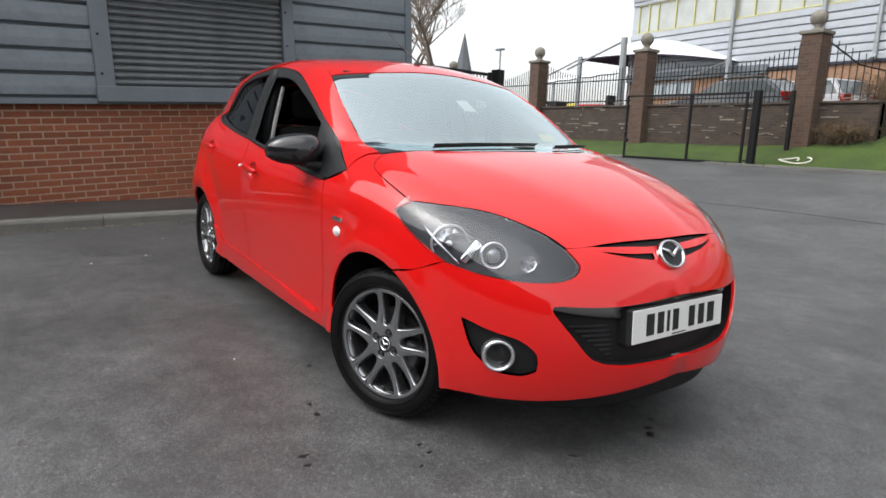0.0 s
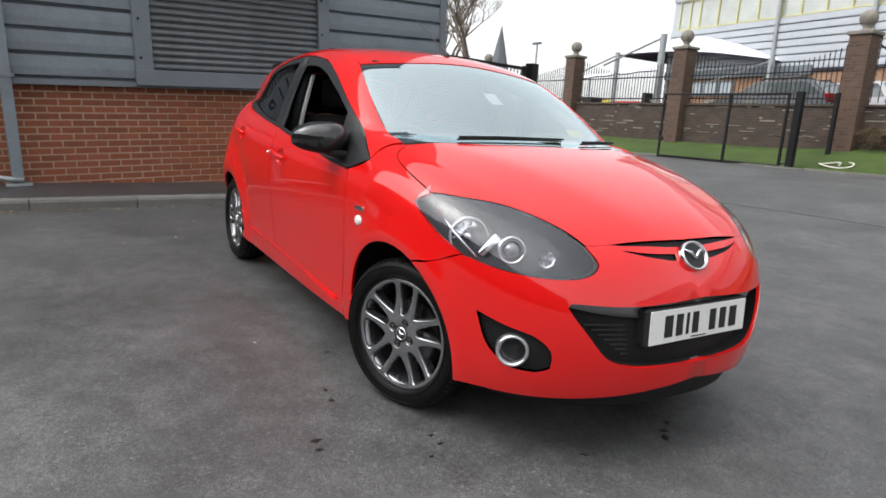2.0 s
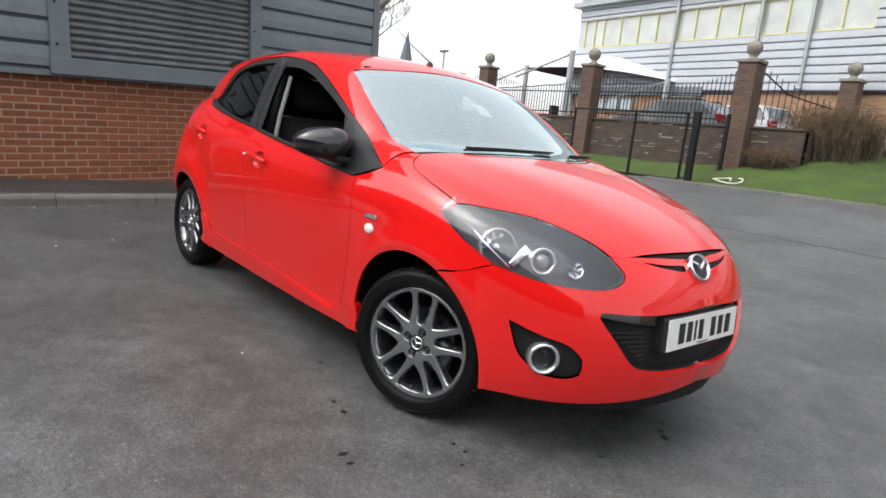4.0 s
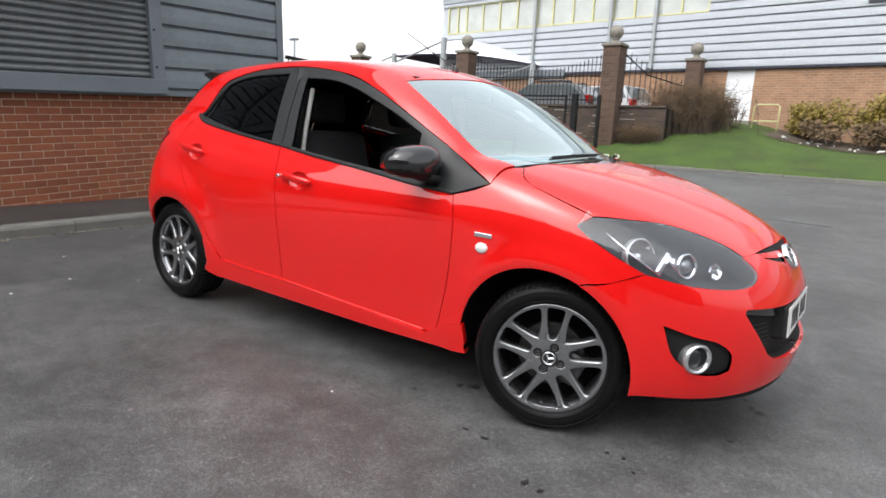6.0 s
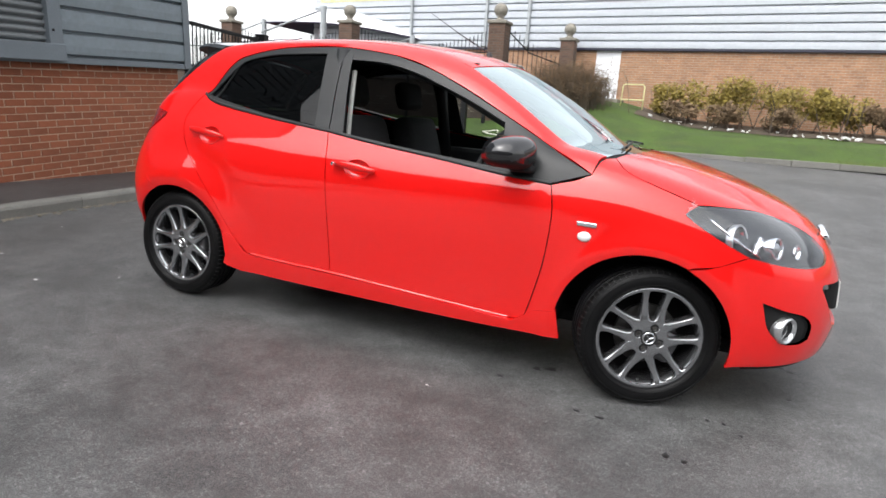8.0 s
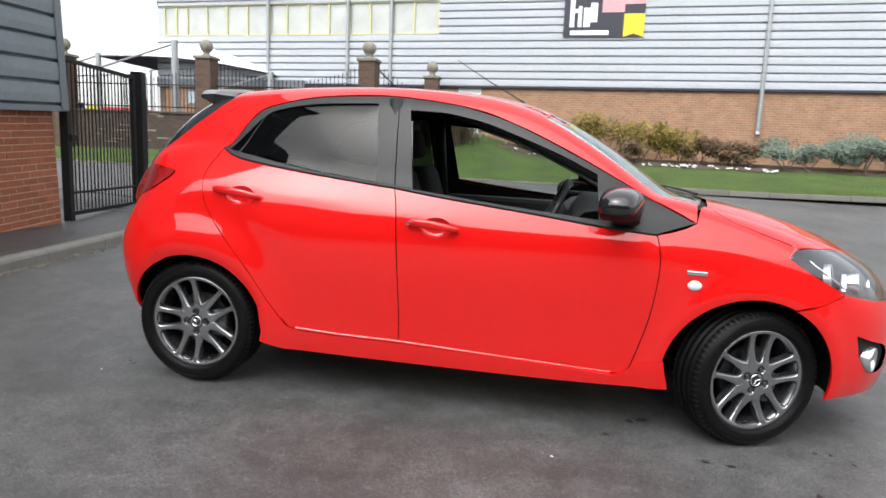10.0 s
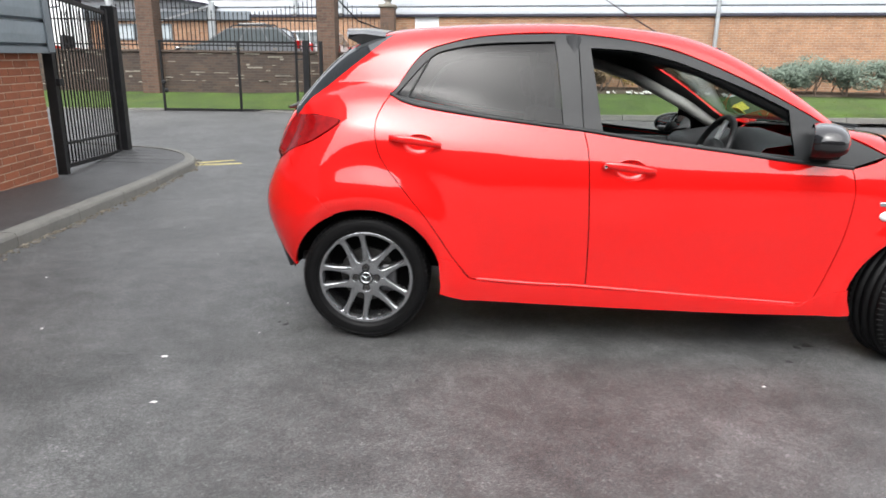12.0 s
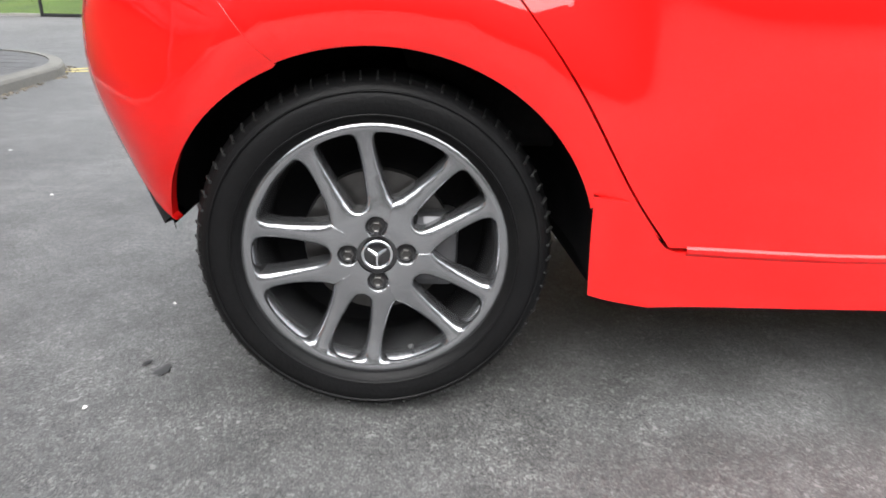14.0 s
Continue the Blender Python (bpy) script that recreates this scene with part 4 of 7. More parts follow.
def skin(how, outer, holes=(), gap=0.002, inset=0.0, grid=0.03, flange=0.012, both=False, lift=None):
    """Cuts a panel out of the body: (points, normals, faces). both: with its mirror image in one mesh."""
    def uniq(c):
        c = np.array(c, float)
        f = how.flat(c)
        keep = np.linalg.norm(f - np.roll(f, 1, 0), axis=1) > 1e-4
        return f[keep]
    po = shrink(uniq(outer), gap)
    ph = [shrink(uniq(h), -gap) for h in holes]
    lo, hi = po.min(0), po.max(0)
    gx, gy = np.meshgrid(np.arange(lo[0] + grid / 2, hi[0], grid), np.arange(lo[1] + grid / 2, hi[1], grid))
    g = np.stack([gx.ravel() + (np.arange(gx.size) % 2) * grid * 0.02, gy.ravel()], 1)
    ok = inside_poly(g, po) & (near_poly(g, po) > grid * 0.45)
    for h in ph:
        ok &= ~inside_poly(g, h) & (near_poly(g, h) > grid * 0.45)
    g = g[ok]
    pts, edges, loops = [], [], []
    for loop in [po] + ph:
        s = len(pts)
        pts += [tuple(v) for v in loop]
        edges += [(s + i, s + (i + 1) % len(loop)) for i in range(len(loop))]
        loops.append(list(range(s, s + len(loop))))
    pts += [tuple(v) for v in g]
    vo, _, fo, *_ = delaunay_2d_cdt([Vector(p) for p in pts], edges, [], 0, 1e-6)
    q = np.array([tuple(v) for v in vo])
    tri = np.array([f for f in fo if len(f) == 3])
    c = q[tri].mean(1)
    ok = inside_poly(c, po)
    for h in ph:
        ok &= ~inside_poly(c, h)
    tri = tri[ok]
    p = how.drop(q, inset)
    n = car_normal(p)
    if lift is not None:
        p = p + n * lift(q)[:, None]
    cross = np.einsum("ij,ij->i", np.cross(p[tri[:, 1]] - p[tri[:, 0]], p[tri[:, 2]] - p[tri[:, 0]]), n[tri[:, 0]])
    tri[cross < 0] = tri[cross < 0][:, ::-1]
    faces = [tuple(f) for f in tri]
    if flange:
        for loop in [po] + ph:
            d = ((q[None] - loop[:, None]) ** 2).sum(2).argmin(1)
            s = len(p)
            top, nn = p[d], n[d]
            side = np.cross(np.roll(top, -1, 0) - np.roll(top, 1, 0), nn)
            side = side / (np.linalg.norm(side, axis=1, keepdims=True) + 1e-9)
            within = inside_poly(how.flat(top + side * 0.003), po)
            for h in ph:
                within &= ~inside_poly(how.flat(top + side * 0.003), h)
            side[within] *= -1
            p = np.vstack([p, top, top - nn * flange])
            n = np.vstack([n, side, side])
            k = len(d)
            faces += [(s + i, s + (i + 1) % k, s + k + (i + 1) % k, s + k + i) for i in range(k)
                      if not (both and abs(top[i][1]) < 0.006 and abs(top[(i + 1) % k][1]) < 0.006)]
    if both:
        m = len(p)
        p = np.vstack([p, p * (1, -1, 1)])
        n = np.vstack([n, n * (1, -1, 1)])
        faces += [tuple(m + i for i in f[::-1]) for f in faces]
        seam = np.abs(p[:, 1]) < 0.004
        p[seam, 1] = 0.0
        n[seam, 1] = 0.0
        n = n / (np.linalg.norm(n, axis=1, keepdims=True) + 1e-12)
    return p, n, faces


def panel_mesh(name, data, material, mirrored=False):
    p, n, faces = data
    if mirrored:
        p, n, faces = p * (1, -1, 1), n * (1, -1, 1), [f[::-1] for f in faces]
    me = bpy.data.meshes.new(name)
    me.from_pydata([tuple(v) for v in p], [], [tuple(int(i) for i in f) for f in faces])
    me.materials.append(material)
    me.shade_smooth()
    me.normals_split_custom_set_from_vertices([tuple(v) for v in n])
    return me


def panel(name, data, material, parent, label="", pair=False):
    made = []
    for side in ((False, True) if pair else (False,)):
        ob = new(name, panel_mesh(name, data, material, side))
        ob.parent = parent
        if label:
            ob["label"] = label
        made.append(ob)
    return made


car = thing("hatchback_car", "bright red five-door hatchback with its front wheels turned", "car", pose(0, 0, -0.0224, 0, 1.03, 0))

# outlines shared by neighbouring panels
FA, RA, AR = (1.2, 0.285), (-1.245, 0.282), 0.345
door_front = [S(0.784, 0.861), S(0.803, 0.739), S(0.789, 0.55), S(0.757, 0.395), S(0.728, 0.287)]
door_mid = [S(-0.263, 0.300), S(-0.27, 0.478), S(-0.286, 0.704), S(-0.302, 0.89), S(-0.322, 0.976)]
belt_f = [S(-0.322, 0.976), S(-0.1, 0.948), S(0.303, 0.907), S(0.579, 0.876), S(0.784, 0.861)]
door_rear = [S(-0.776, 0.316), S(-0.858, 0.416), S(-0.962, 0.568), S(-1.071, 0.699), S(-1.155, 0.80), S(-1.196, 0.88), S(-1.206, 0.99), S(-1.156, 1.10)]
belt_r = [S(-1.156, 1.10), S(-1.056, 1.06), S(-0.75, 1.018), S(-0.436, 0.986), S(-0.322, 0.976)]
rail = [S(0.935, 0.917), S(0.72, 1.02), S(0.545, 1.112), S(0.19, 1.275), S(-0.05, 1.347), S(-0.409, 1.382), S(-0.725, 1.364), S(-0.92, 1.322), S(-1.03, 1.27), S(-1.156, 1.10)]
bonnet_side = [T(1.0, -0.65), T(1.055, -0.73), T(1.17, -0.748), T(1.345, -0.742)]
lamp_in = [T(1.345, -0.742), T(1.45, -0.673), T(1.576, -0.56), T(1.708, -0.468), T(1.791, -0.418)]
lamp_low = [Fr(-0.425, 0.655), Fr(-0.47, 0.638), Fr(-0.56, 0.632), Fr(-0.66, 0.642), S(1.555, 0.668), S(1.443, 0.7235), S(1.351, 0.775), S(1.303, 0.807)]
nose_edge = [T(1.791, -0.418), T(1.815, -0.33), T(1.834, -0.15), T(1.839, 0.0)]
ws_side = [T(0.965, -0.66), T(0.777, -0.646), T(0.548, -0.623), T(0.305, -0.57)]
roof_edge = [T(0.305, -0.57), T(0.1, -0.545), T(-0.5, -0.525), T(-1.0, -0.515), T(-1.36, -0.50)]
glass_edge_f = [T(-1.16, -0.508)] + [np.array(p) for p in ((-1.178, -0.54, 1.353), (-1.261, -0.575, 1.279), (-1.348, -0.589, 1.206), (-1.436, -0.596, 1.132), (-1.527, -0.597, 1.057))] + [Re(-0.60, 1.0)]
roof_edge_f = roof_edge[:4] + [T(-1.16, -0.508)]
glass_edge_r = [T(-1.36, -0.50), T(-1.5, -0.535), T(-1.6, -0.57), Re(-0.60, 1.0)]
lamp_r_front = [Re(-0.60, 1.0), S(-1.55, 0.998), S(-1.44, 1.0), S(-1.36, 0.985), S(-1.40, 0.945), S(-1.5, 0.885), S(-1.62, 0.832)]
bump_r_split = [S(-1.62, 0.832), S(-1.56, 0.755), S(-1.466, 0.67), S(-1.386, 0.582)]
fa_end = 65
arch_f = arch(*FA, AR, 176, fa_end)
arch_f2 = arch(*FA, AR, fa_end, -12)
arch_r = arch(*RA, AR, 18, 114, rise=0.952)
arch_r2 = arch(*RA, AR, 114, 172, rise=0.952)
split_f = [arch_f[-1], S(1.44, 0.62), S(1.555, 0.668)]

def dish_edge(cx, cz, rx, rz, n=28):
    return [S(cx + rx * math.cos(2 * math.pi * k / n), cz + rz * math.sin(2 * math.pi * k / n)) for k in range(n)]


DISH = ((-0.122, 0.822, 0.066, 0.042), (-1.016, 0.896, 0.066, 0.042))
door_f = skin(SIDE, curve(*door_front) + curve(door_front[-1], S(0.683, 0.262), S(0.2, 0.280), S(-0.263, 0.300)) + curve(*door_mid) + curve(*belt_f), [dish_edge(*DISH[0])], grid=0.04, gap=0.0024)
door_r = skin(SIDE, curve(door_mid[0], S(-0.5, 0.304), S(-0.776, 0.316)) + curve(*door_rear) + curve(*belt_r) + curve(*door_mid[::-1]), [dish_edge(*DISH[1])], grid=0.04, gap=0.0024)
fender = skin(SLANT, curve(*door_front[::-1]) + curve(door_front[0], S(0.88, 0.89), S(0.935, 0.917)) + curve(S(0.935, 0.917), T(0.962, -0.71), T(1.0, -0.65)) + curve(*bonnet_side)
              + curve(bonnet_side[-1], S(1.303, 0.807)) + curve(*lamp_low[4:][::-1]) + curve(*split_f[::-1]) + curve(*arch_f[::-1]) + curve(arch_f[0], S(0.80, 0.315), door_front[-1]), grid=0.03)
side = skin(SLANT, curve(*rail) + curve(*door_rear[::-1]) + curve(door_rear[0], S(-0.86, 0.39), arch_r[0]) + curve(*arch_r) + curve(*bump_r_split[::-1]) + curve(*lamp_r_front[::-1]) + curve(*glass_edge_f[::-1])
            + curve(*roof_edge_f[::-1]) + curve(*ws_side[::-1]) + curve(ws_side[0], T(0.95, -0.70), S(0.935, 0.917)), grid=0.03, gap=0.0012)
mid_low, mid_top = Fr(0.0, 0.285), nose_edge[-1]
# the bumper's top edge falls away from the bonnet towards the badge: the upper slit of the nose
slit_top = [(y, np.interp(y, (-0.33, -0.15, 0.0), [p[2] for p in nose_edge[1:]])) for y in (-0.30, -0.2, -0.1, -0.045, 0.0)]
slit_low = [Fr(y, z - 0.003 - 0.016 * min(1, (y + 0.30) / 0.22)) for y, z in slit_top]
grille = curve(Fr(0, 0.572), Fr(-0.3, 0.558), Fr(-0.49, 0.563)) + curve(Fr(-0.49, 0.563), Fr(-0.512, 0.55), Fr(-0.455, 0.465), Fr(-0.385, 0.385), Fr(-0.291, 0.357), Fr(-0.15, 0.352), Fr(0, 0.352))
fogp = curve(S(1.628, 0.498), Fr(-0.655, 0.468), Fr(-0.59, 0.445), Fr(-0.548, 0.40), Fr(-0.545, 0.345)) + curve(Fr(-0.545, 0.345), Fr(-0.575, 0.326), Fr(-0.63, 0.328), S(1.70, 0.352), S(1.66, 0.40), S(1.628, 0.498))
vent = curve(Fr(-0.305, 0.722), Fr(-0.2, 0.711), Fr(-0.08, 0.705)) + curve(Fr(-0.08, 0.705), Fr(-0.086, 0.687), Fr(-0.14, 0.692), Fr(-0.22, 0.704), Fr(-0.305, 0.722))
bump_out = curve(mid_low, Fr(-0.15, 0.268), Fr(-0.35, 0.248), Fr(-0.58, 0.229), S(1.55, 0.222)) + curve(*arch_f2[::-1]) + curve(*split_f) + curve(*lamp_low[:5][::-1]) + curve(lamp_low[0], Fr(-0.4, 0.682), nose_edge[0]) + curve(nose_edge[0], nose_edge[1], slit_low[0]) + curve(*slit_low)
g_half = grille + curve(Fr(0, 0.352), Fr(0, 0.572))
bump_out = bump_out + curve(slit_low[-1], Fr(0, 0.572)) + grille + curve(Fr(0, 0.352), mid_low)
bumper = skin(NOSE, bump_out, [fogp, vent], gap=0.0005, grid=0.025, both=True, flange=0.014)
bonnet = skin(PLAN, curve(T(1.07, 0), T(1.055, -0.35), T(1.0, -0.65)) + curve(*bonnet_side) + curve(*lamp_in) + curve(*nose_edge) + curve(mid_top, T(1.07, 0)), gap=0.0015, grid=0.03, both=True)
roof = skin(PLAN, curve(T(0.347, 0), T(0.345, -0.3), T(0.305, -0.57)) + curve(*roof_edge) + curve(roof_edge[-1], T(-1.385, 0)) + curve(T(-1.385, 0), T(0.347, 0)), gap=0.0005, grid=0.05, both=True)
screen = skin(PLAN, curve(T(1.07, 0), T(1.045, -0.35), T(0.965, -0.66)) + curve(*ws_side) + curve(T(0.305, -0.57), T(0.345, -0.3), T(0.347, 0)) + curve(T(0.347, 0), T(1.07, 0)), gap=0.0, grid=0.05, both=True, flange=0, inset=0.003)

body = new("body_shell", panel_mesh("body_shell", side, M["paint"]))
body.parent = car
body2 = new("body_shell", panel_mesh("body_shell", side, M["paint"], True))
body2.parent = car
panel("roof", roof, M["paint"], car)
panel("bonnet", bonnet, M["paint"], car)
panel("front_wing", fender, M["paint"], car, pair=True)
bump_ob, = panel("front_bumper", bumper, M["paint"], car)
fdoor, fdoor_l = panel("front_door", door_f, M["paint"], car, pair=True)
rdoor, rdoor_l = panel("rear_door", door_r, M["paint"], car, pair=True)
for o in panel("windscreen", screen, M["screen"], car, "pale windscreen glass mirroring the sky"):
    o.visible_shadow = False
M["dark_glass"] = mat("dark_rear_glass", (0.02, 0.022, 0.024), 0.05, vary=0.05, coat=0.6)
wrap = skin(SLANT, curve(*glass_edge_f) + curve(*glass_edge_r[::-1]) + curve(roof_edge[-1], T(-1.16, -0.508)), gap=0.0008, inset=0.001, grid=0.03)
panel("rear_screen_wing", wrap, M["dark_glass"], car, "dark glass wing beside the rear window", pair=True)
joint = skin(SIDE, curve(*[S(p[0] - 0.02, p[2] - 0.012) for p in bump_r_split[1:]]) + curve(S(bump_r_split[-1][0] - 0.014, bump_r_split[-1][2] - 0.006), S(bump_r_split[-1][0] + 0.014, bump_r_split[-1][2] + 0.016)) + curve(*[S(p[0] + 0.02, p[2] + 0.02) for p in bump_r_split[1:][::-1]]), gap=0.0, inset=0.003, grid=0.02, flange=0)
panel("bumper_joint", joint, M["paint"], car, pair=True)

# black window surrounds and glass
win_f = curve(S(-0.298, 1.318), S(-0.12, 1.31), S(0.05, 1.275), S(0.189, 1.228), S(0.37, 1.16), S(0.531, 1.087)) + curve(S(0.531, 1.087), S(0.548, 0.905)) + curve(S(0.548, 0.905), S(0.15, 0.938), S(-0.24, 0.978)) + curve(S(-0.24, 0.978), S(-0.298, 1.318))
win_r = curve(S(-0.452, 1.342), S(-0.75, 1.325), S(-0.93, 1.29), S(-0.985, 1.26)) + curve(S(-0.985, 1.26), S(-1.075, 1.09)) + curve(S(-1.075, 1.09), S(-0.75, 1.035), S(-0.405, 0.996)) + curve(S(-0.405, 0.996), S(-0.452, 1.342))
quart = curve(S(-0.995, 1.255), S(-1.13, 1.10)) + curve(S(-1.13, 1.10), S(-1.085, 1.092)) + curve(S(-1.085, 1.092), S(-0.995, 1.255))
up_mid = [S(-0.322, 0.980), S(-0.34, 1.2), S(-0.353, 1.378)]
fr_f = skin(SIDE, curve(*up_mid) + curve(S(-0.353, 1.378), S(-0.2, 1.372), S(-0.05, 1.345), S(0.19, 1.273), S(0.545, 1.11), S(0.72, 1.018), S(0.932, 0.916)) + curve(S(0.932, 0.916), S(0.784, 0.865)) + curve(*[q + (0, 0, 0.004) for q in belt_f[::-1]]), [win_f], inset=0.004, grid=0.03)
fr_r = skin(SIDE, curve(*up_mid) + curve(S(-0.353, 1.378), S(-0.409, 1.38), S(-0.725, 1.362), S(-0.92, 1.32), S(-1.03, 1.268), S(-1.152, 1.104)) + curve(*[q + (0, 0, 0.004) for q in belt_r]), [win_r, quart], inset=0.004, grid=0.03)
for d, dd in ((fr_f, (fdoor, fdoor_l)), (fr_r, (rdoor, rdoor_l))):
    for k, dob in enumerate(dd):
        o = new("window_frame", panel_mesh("window_frame", d, M["satin_black"], bool(k)))
        o.parent = dob
        o["label"] = "satin black window surround"
cover_f = skin(SIDE, curve(S(-0.3195, 0.985), S(-0.3375, 1.2), S(-0.35, 1.362)) + curve(S(-0.35, 1.362), S(-0.302, 1.35)) + curve(S(-0.302, 1.35), S(-0.246, 0.981)) + curve(S(-0.246, 0.981), S(-0.3195, 0.985)), gap=0.0004, inset=0.0022, grid=0.03, flange=0.003)
cover_r = skin(SIDE, curve(S(-0.3245, 0.985), S(-0.3425, 1.2), S(-0.356, 1.362)) + curve(S(-0.356, 1.362), S(-0.448, 1.362)) + curve(S(-0.448, 1.362), S(-0.408, 0.999)) + curve(S(-0.408, 0.999), S(-0.3245, 0.985)), gap=0.0004, inset=0.0022, grid=0.03, flange=0.003)
for d, dd in ((cover_f, (fdoor, fdoor_l)), (cover_r, (rdoor, rdoor_l))):
    for k, dob in enumerate(dd):
        o = new("pillar_cover", panel_mesh("pillar_cover", d, M["satin_black"], bool(k)))
        o.parent = dob
        o["label"] = "satin black door pillar cover"
gl_r = skin(SIDE, win_r, gap=0.0, inset=0.012, flange=0, grid=0.06)
gl_q = skin(SIDE, quart, gap=0.0, inset=0.012, flange=0, grid=0.06)
gl_f = skin(SIDE, win_f, gap=-0.002, inset=0.014, flange=0, grid=0.06)
for k, dob in enumerate((rdoor, rdoor_l)):
    for d in (gl_r, gl_q):
        o = new("privacy_pane", panel_mesh("privacy_pane", d, M["privacy"], bool(k)))
        o.parent = dob
        o["label"] = "dark tinted glass"
o = new("side_pane", panel_mesh("side_pane", gl_f, M["side_glass"], True))
o.parent = fdoor_l
o["label"] = "clear closed window"


def strip(pts, w, t, out=0.004):
    """A thin moulded strip along points of the flank."""
    p = np.array(curve(*pts, step=0.03) + [pts[-1]])
    n = car_normal(p)
    bm = bmesh.new()
    rows = []
    for q, m in zip(p, n):
        up = np.array((0, 0, 1.0)) - m * m[2]
        up /= np.linalg.norm(up)
        rows.append([bm.verts.new(q + up * a + m * b) for a, b in ((-w / 2, -0.004), (-w / 2, out), (0, out + t), (w / 2, out), (w / 2, -0.004))])
    for a, b in zip(rows, rows[1:]):
        for i in range(4):
            bm.faces.new((a[i], a[i + 1], b[i + 1], b[i]))
    return bm


def mirror_bm(bm):
    for v in bm.verts:
        v.co.y = -v.co.y
    bmesh.ops.reverse_faces(bm, faces=bm.faces)
    return bm


for k, dd in enumerate(((fdoor, rdoor), (fdoor_l, rdoor_l))):
    for dob, ch in zip(dd, (belt_f, belt_r)):
        b = strip([q + np.array((0, 0, 0.004)) for q in ch], 0.014, 0.003)
        part("belt_moulding", mirror_bm(b) if k else b, M["satin_black"], dob, "thin satin black strip", smooth=True)


# door handles over bowl-shaped recesses
def handle(cx, cz, slope):
    c = S(cx, cz)
    n = car_normal(c[None])[0]
    bm = bmesh.new()
    rows = []
    for i in range(15):
        t = i / 14
        x = cx - 0.112 + 0.224 * t
        z = cz + 0.008 - slope * (t - 0.5) * 0.224
        q = S(x, z)
        lift = 0.006 + 0.026 * math.sin(math.pi * min(1, max(0, t * 0.92 + 0.04))) ** 0.5
        h = 0.007 + 0.011 * math.sin(math.pi * (0.12 + 0.8 * t)) ** 0.8
        ring = []
        for k in range(10):
            a = 2 * math.pi * k / 10
            ring.append(bm.verts.new(q + n * (lift + 0.009 * math.cos(a)) + np.array((0, 0, 1)) * h * math.sin(a)))
        rows.append(ring)
    for a, b in zip(rows, rows[1:]):
        for k in range(10):
            bm.faces.new((a[k], a[(k + 1) % 10], b[(k + 1) % 10], b[k]))
    bm.faces.new(rows[0][::-1])
    bm.faces.new(rows[-1])
    bmesh.ops.recalc_face_normals(bm, faces=bm.faces)
    return bm


def bowl(cx, cz, rx, rz):
    """The dish behind the handle, sunk into the door."""
    bm = bmesh.new()
    rows = []
    for r, dep in ((1.04, -0.0005), (1.0, 0.003), (0.93, 0.010), (0.8, 0.018), (0.5, 0.024), (0.0, 0.026)):
        ring = []
        for k in range(28 if r else 1):
            a = 2 * math.pi * k / 28
            q = S(cx + rx * r * math.cos(a), cz + rz * r * math.sin(a))
            ring.append(bm.verts.new(q - car_normal(q[None])[0] * dep))
        rows.append(ring)
    for a, b in zip(rows, rows[1:]):
        for k in range(28):
            f = list(dict.fromkeys((a[k], a[(k + 1) % 28], b[(k + 1) % len(b)], b[k % len(b)])))
            bm.faces.new(f)
    bmesh.ops.recalc_face_normals(bm, faces=bm.faces)
    return bm


for cx, cz, d0, d1 in ((-0.135, 0.824, fdoor, fdoor_l), (-1.03, 0.898, rdoor, rdoor_l)):
    for k, dob in enumerate((d0, d1)):
        h = handle(cx, cz, 0.1)
        part("handle", mirror_bm(h) if k else h, M["paint"], dob, "body-coloured pull handle", smooth=True)
        b = bowl(*(DISH[0] if d0 is fdoor else DISH[1]))
        part("handle_recess", mirror_bm(b) if k else b, M["paint"], dob, smooth=True)
q = S(-0.235, 0.838)
part("key_lock", lathe([(0, 0.012), (0.007, 0.011), (0.009, 0.006), (0.009, -0.01)], 12, Matrix.Translation(q + np.array((0.0, -0.03, 0))) @ pose(0, 0, 0, 90)), M["chrome"], fdoor)

# sill skirts
sk = skin(SIDE, curve(S(-0.915, 0.410), S(-0.85, 0.399)) + curve(S(-0.85, 0.399), S(-0.782, 0.318), S(-0.74, 0.311)) + curve(S(-0.74, 0.311), S(-0.5, 0.300), S(-0.263, 0.2965), S(0.2, 0.2765), S(0.67, 0.2585)) + curve(S(0.67, 0.2585), S(0.715, 0.279), S(0.765, 0.318)) + curve(S(0.765, 0.318), S(0.862, 0.336))
          + curve(S(0.862, 0.336), S(0.885, 0.224)) + curve(S(0.885, 0.224), S(0.4, 0.212), S(-0.341, 0.214), S(-0.80, 0.220)) + curve(S(-0.80, 0.220), S(-0.9, 0.245)) + curve(S(-0.9, 0.245), S(-0.915, 0.410)),
          gap=0.0, grid=0.02, flange=0.03, lift=lambda q: 0.003 + 0.018 * np.clip((0.285 - q[:, 1]) / 0.03, 0, 1) ** 1.5 + 0.004 * (q[:, 0] < -0.8) * (q[:, 1] > 0.3))
panel("side_skirt", sk, M["paint"], car, "red moulded sill skirt", pair=True)
for k in (False, True):
    b = strip([S(x, z) for x, z in ((-0.745, 0.3125), (-0.5, 0.302), (-0.263, 0.2985), (0.2, 0.2785), (0.655, 0.26))], 0.016, 0.003, 0.003)
    part("skirt_bead", mirror_bm(b) if k else b, M["paint"], car, smooth=True)
trim = skin(SLANT, curve(*rail) + curve(rail[-1], S(-1.206, 0.99), S(-1.3, 0.95)) + curve(S(-1.3, 0.95), S(-1.5, 1.0), Re(-0.60, 1.0)) + curve(*glass_edge_f[::-1]) + curve(*roof_edge_f[::-1]) + curve(*ws_side[::-1]) + curve(ws_side[0], T(0.95, -0.70), S(0.935, 0.917)), gap=0.002, inset=0.016, grid=0.06, flange=0)
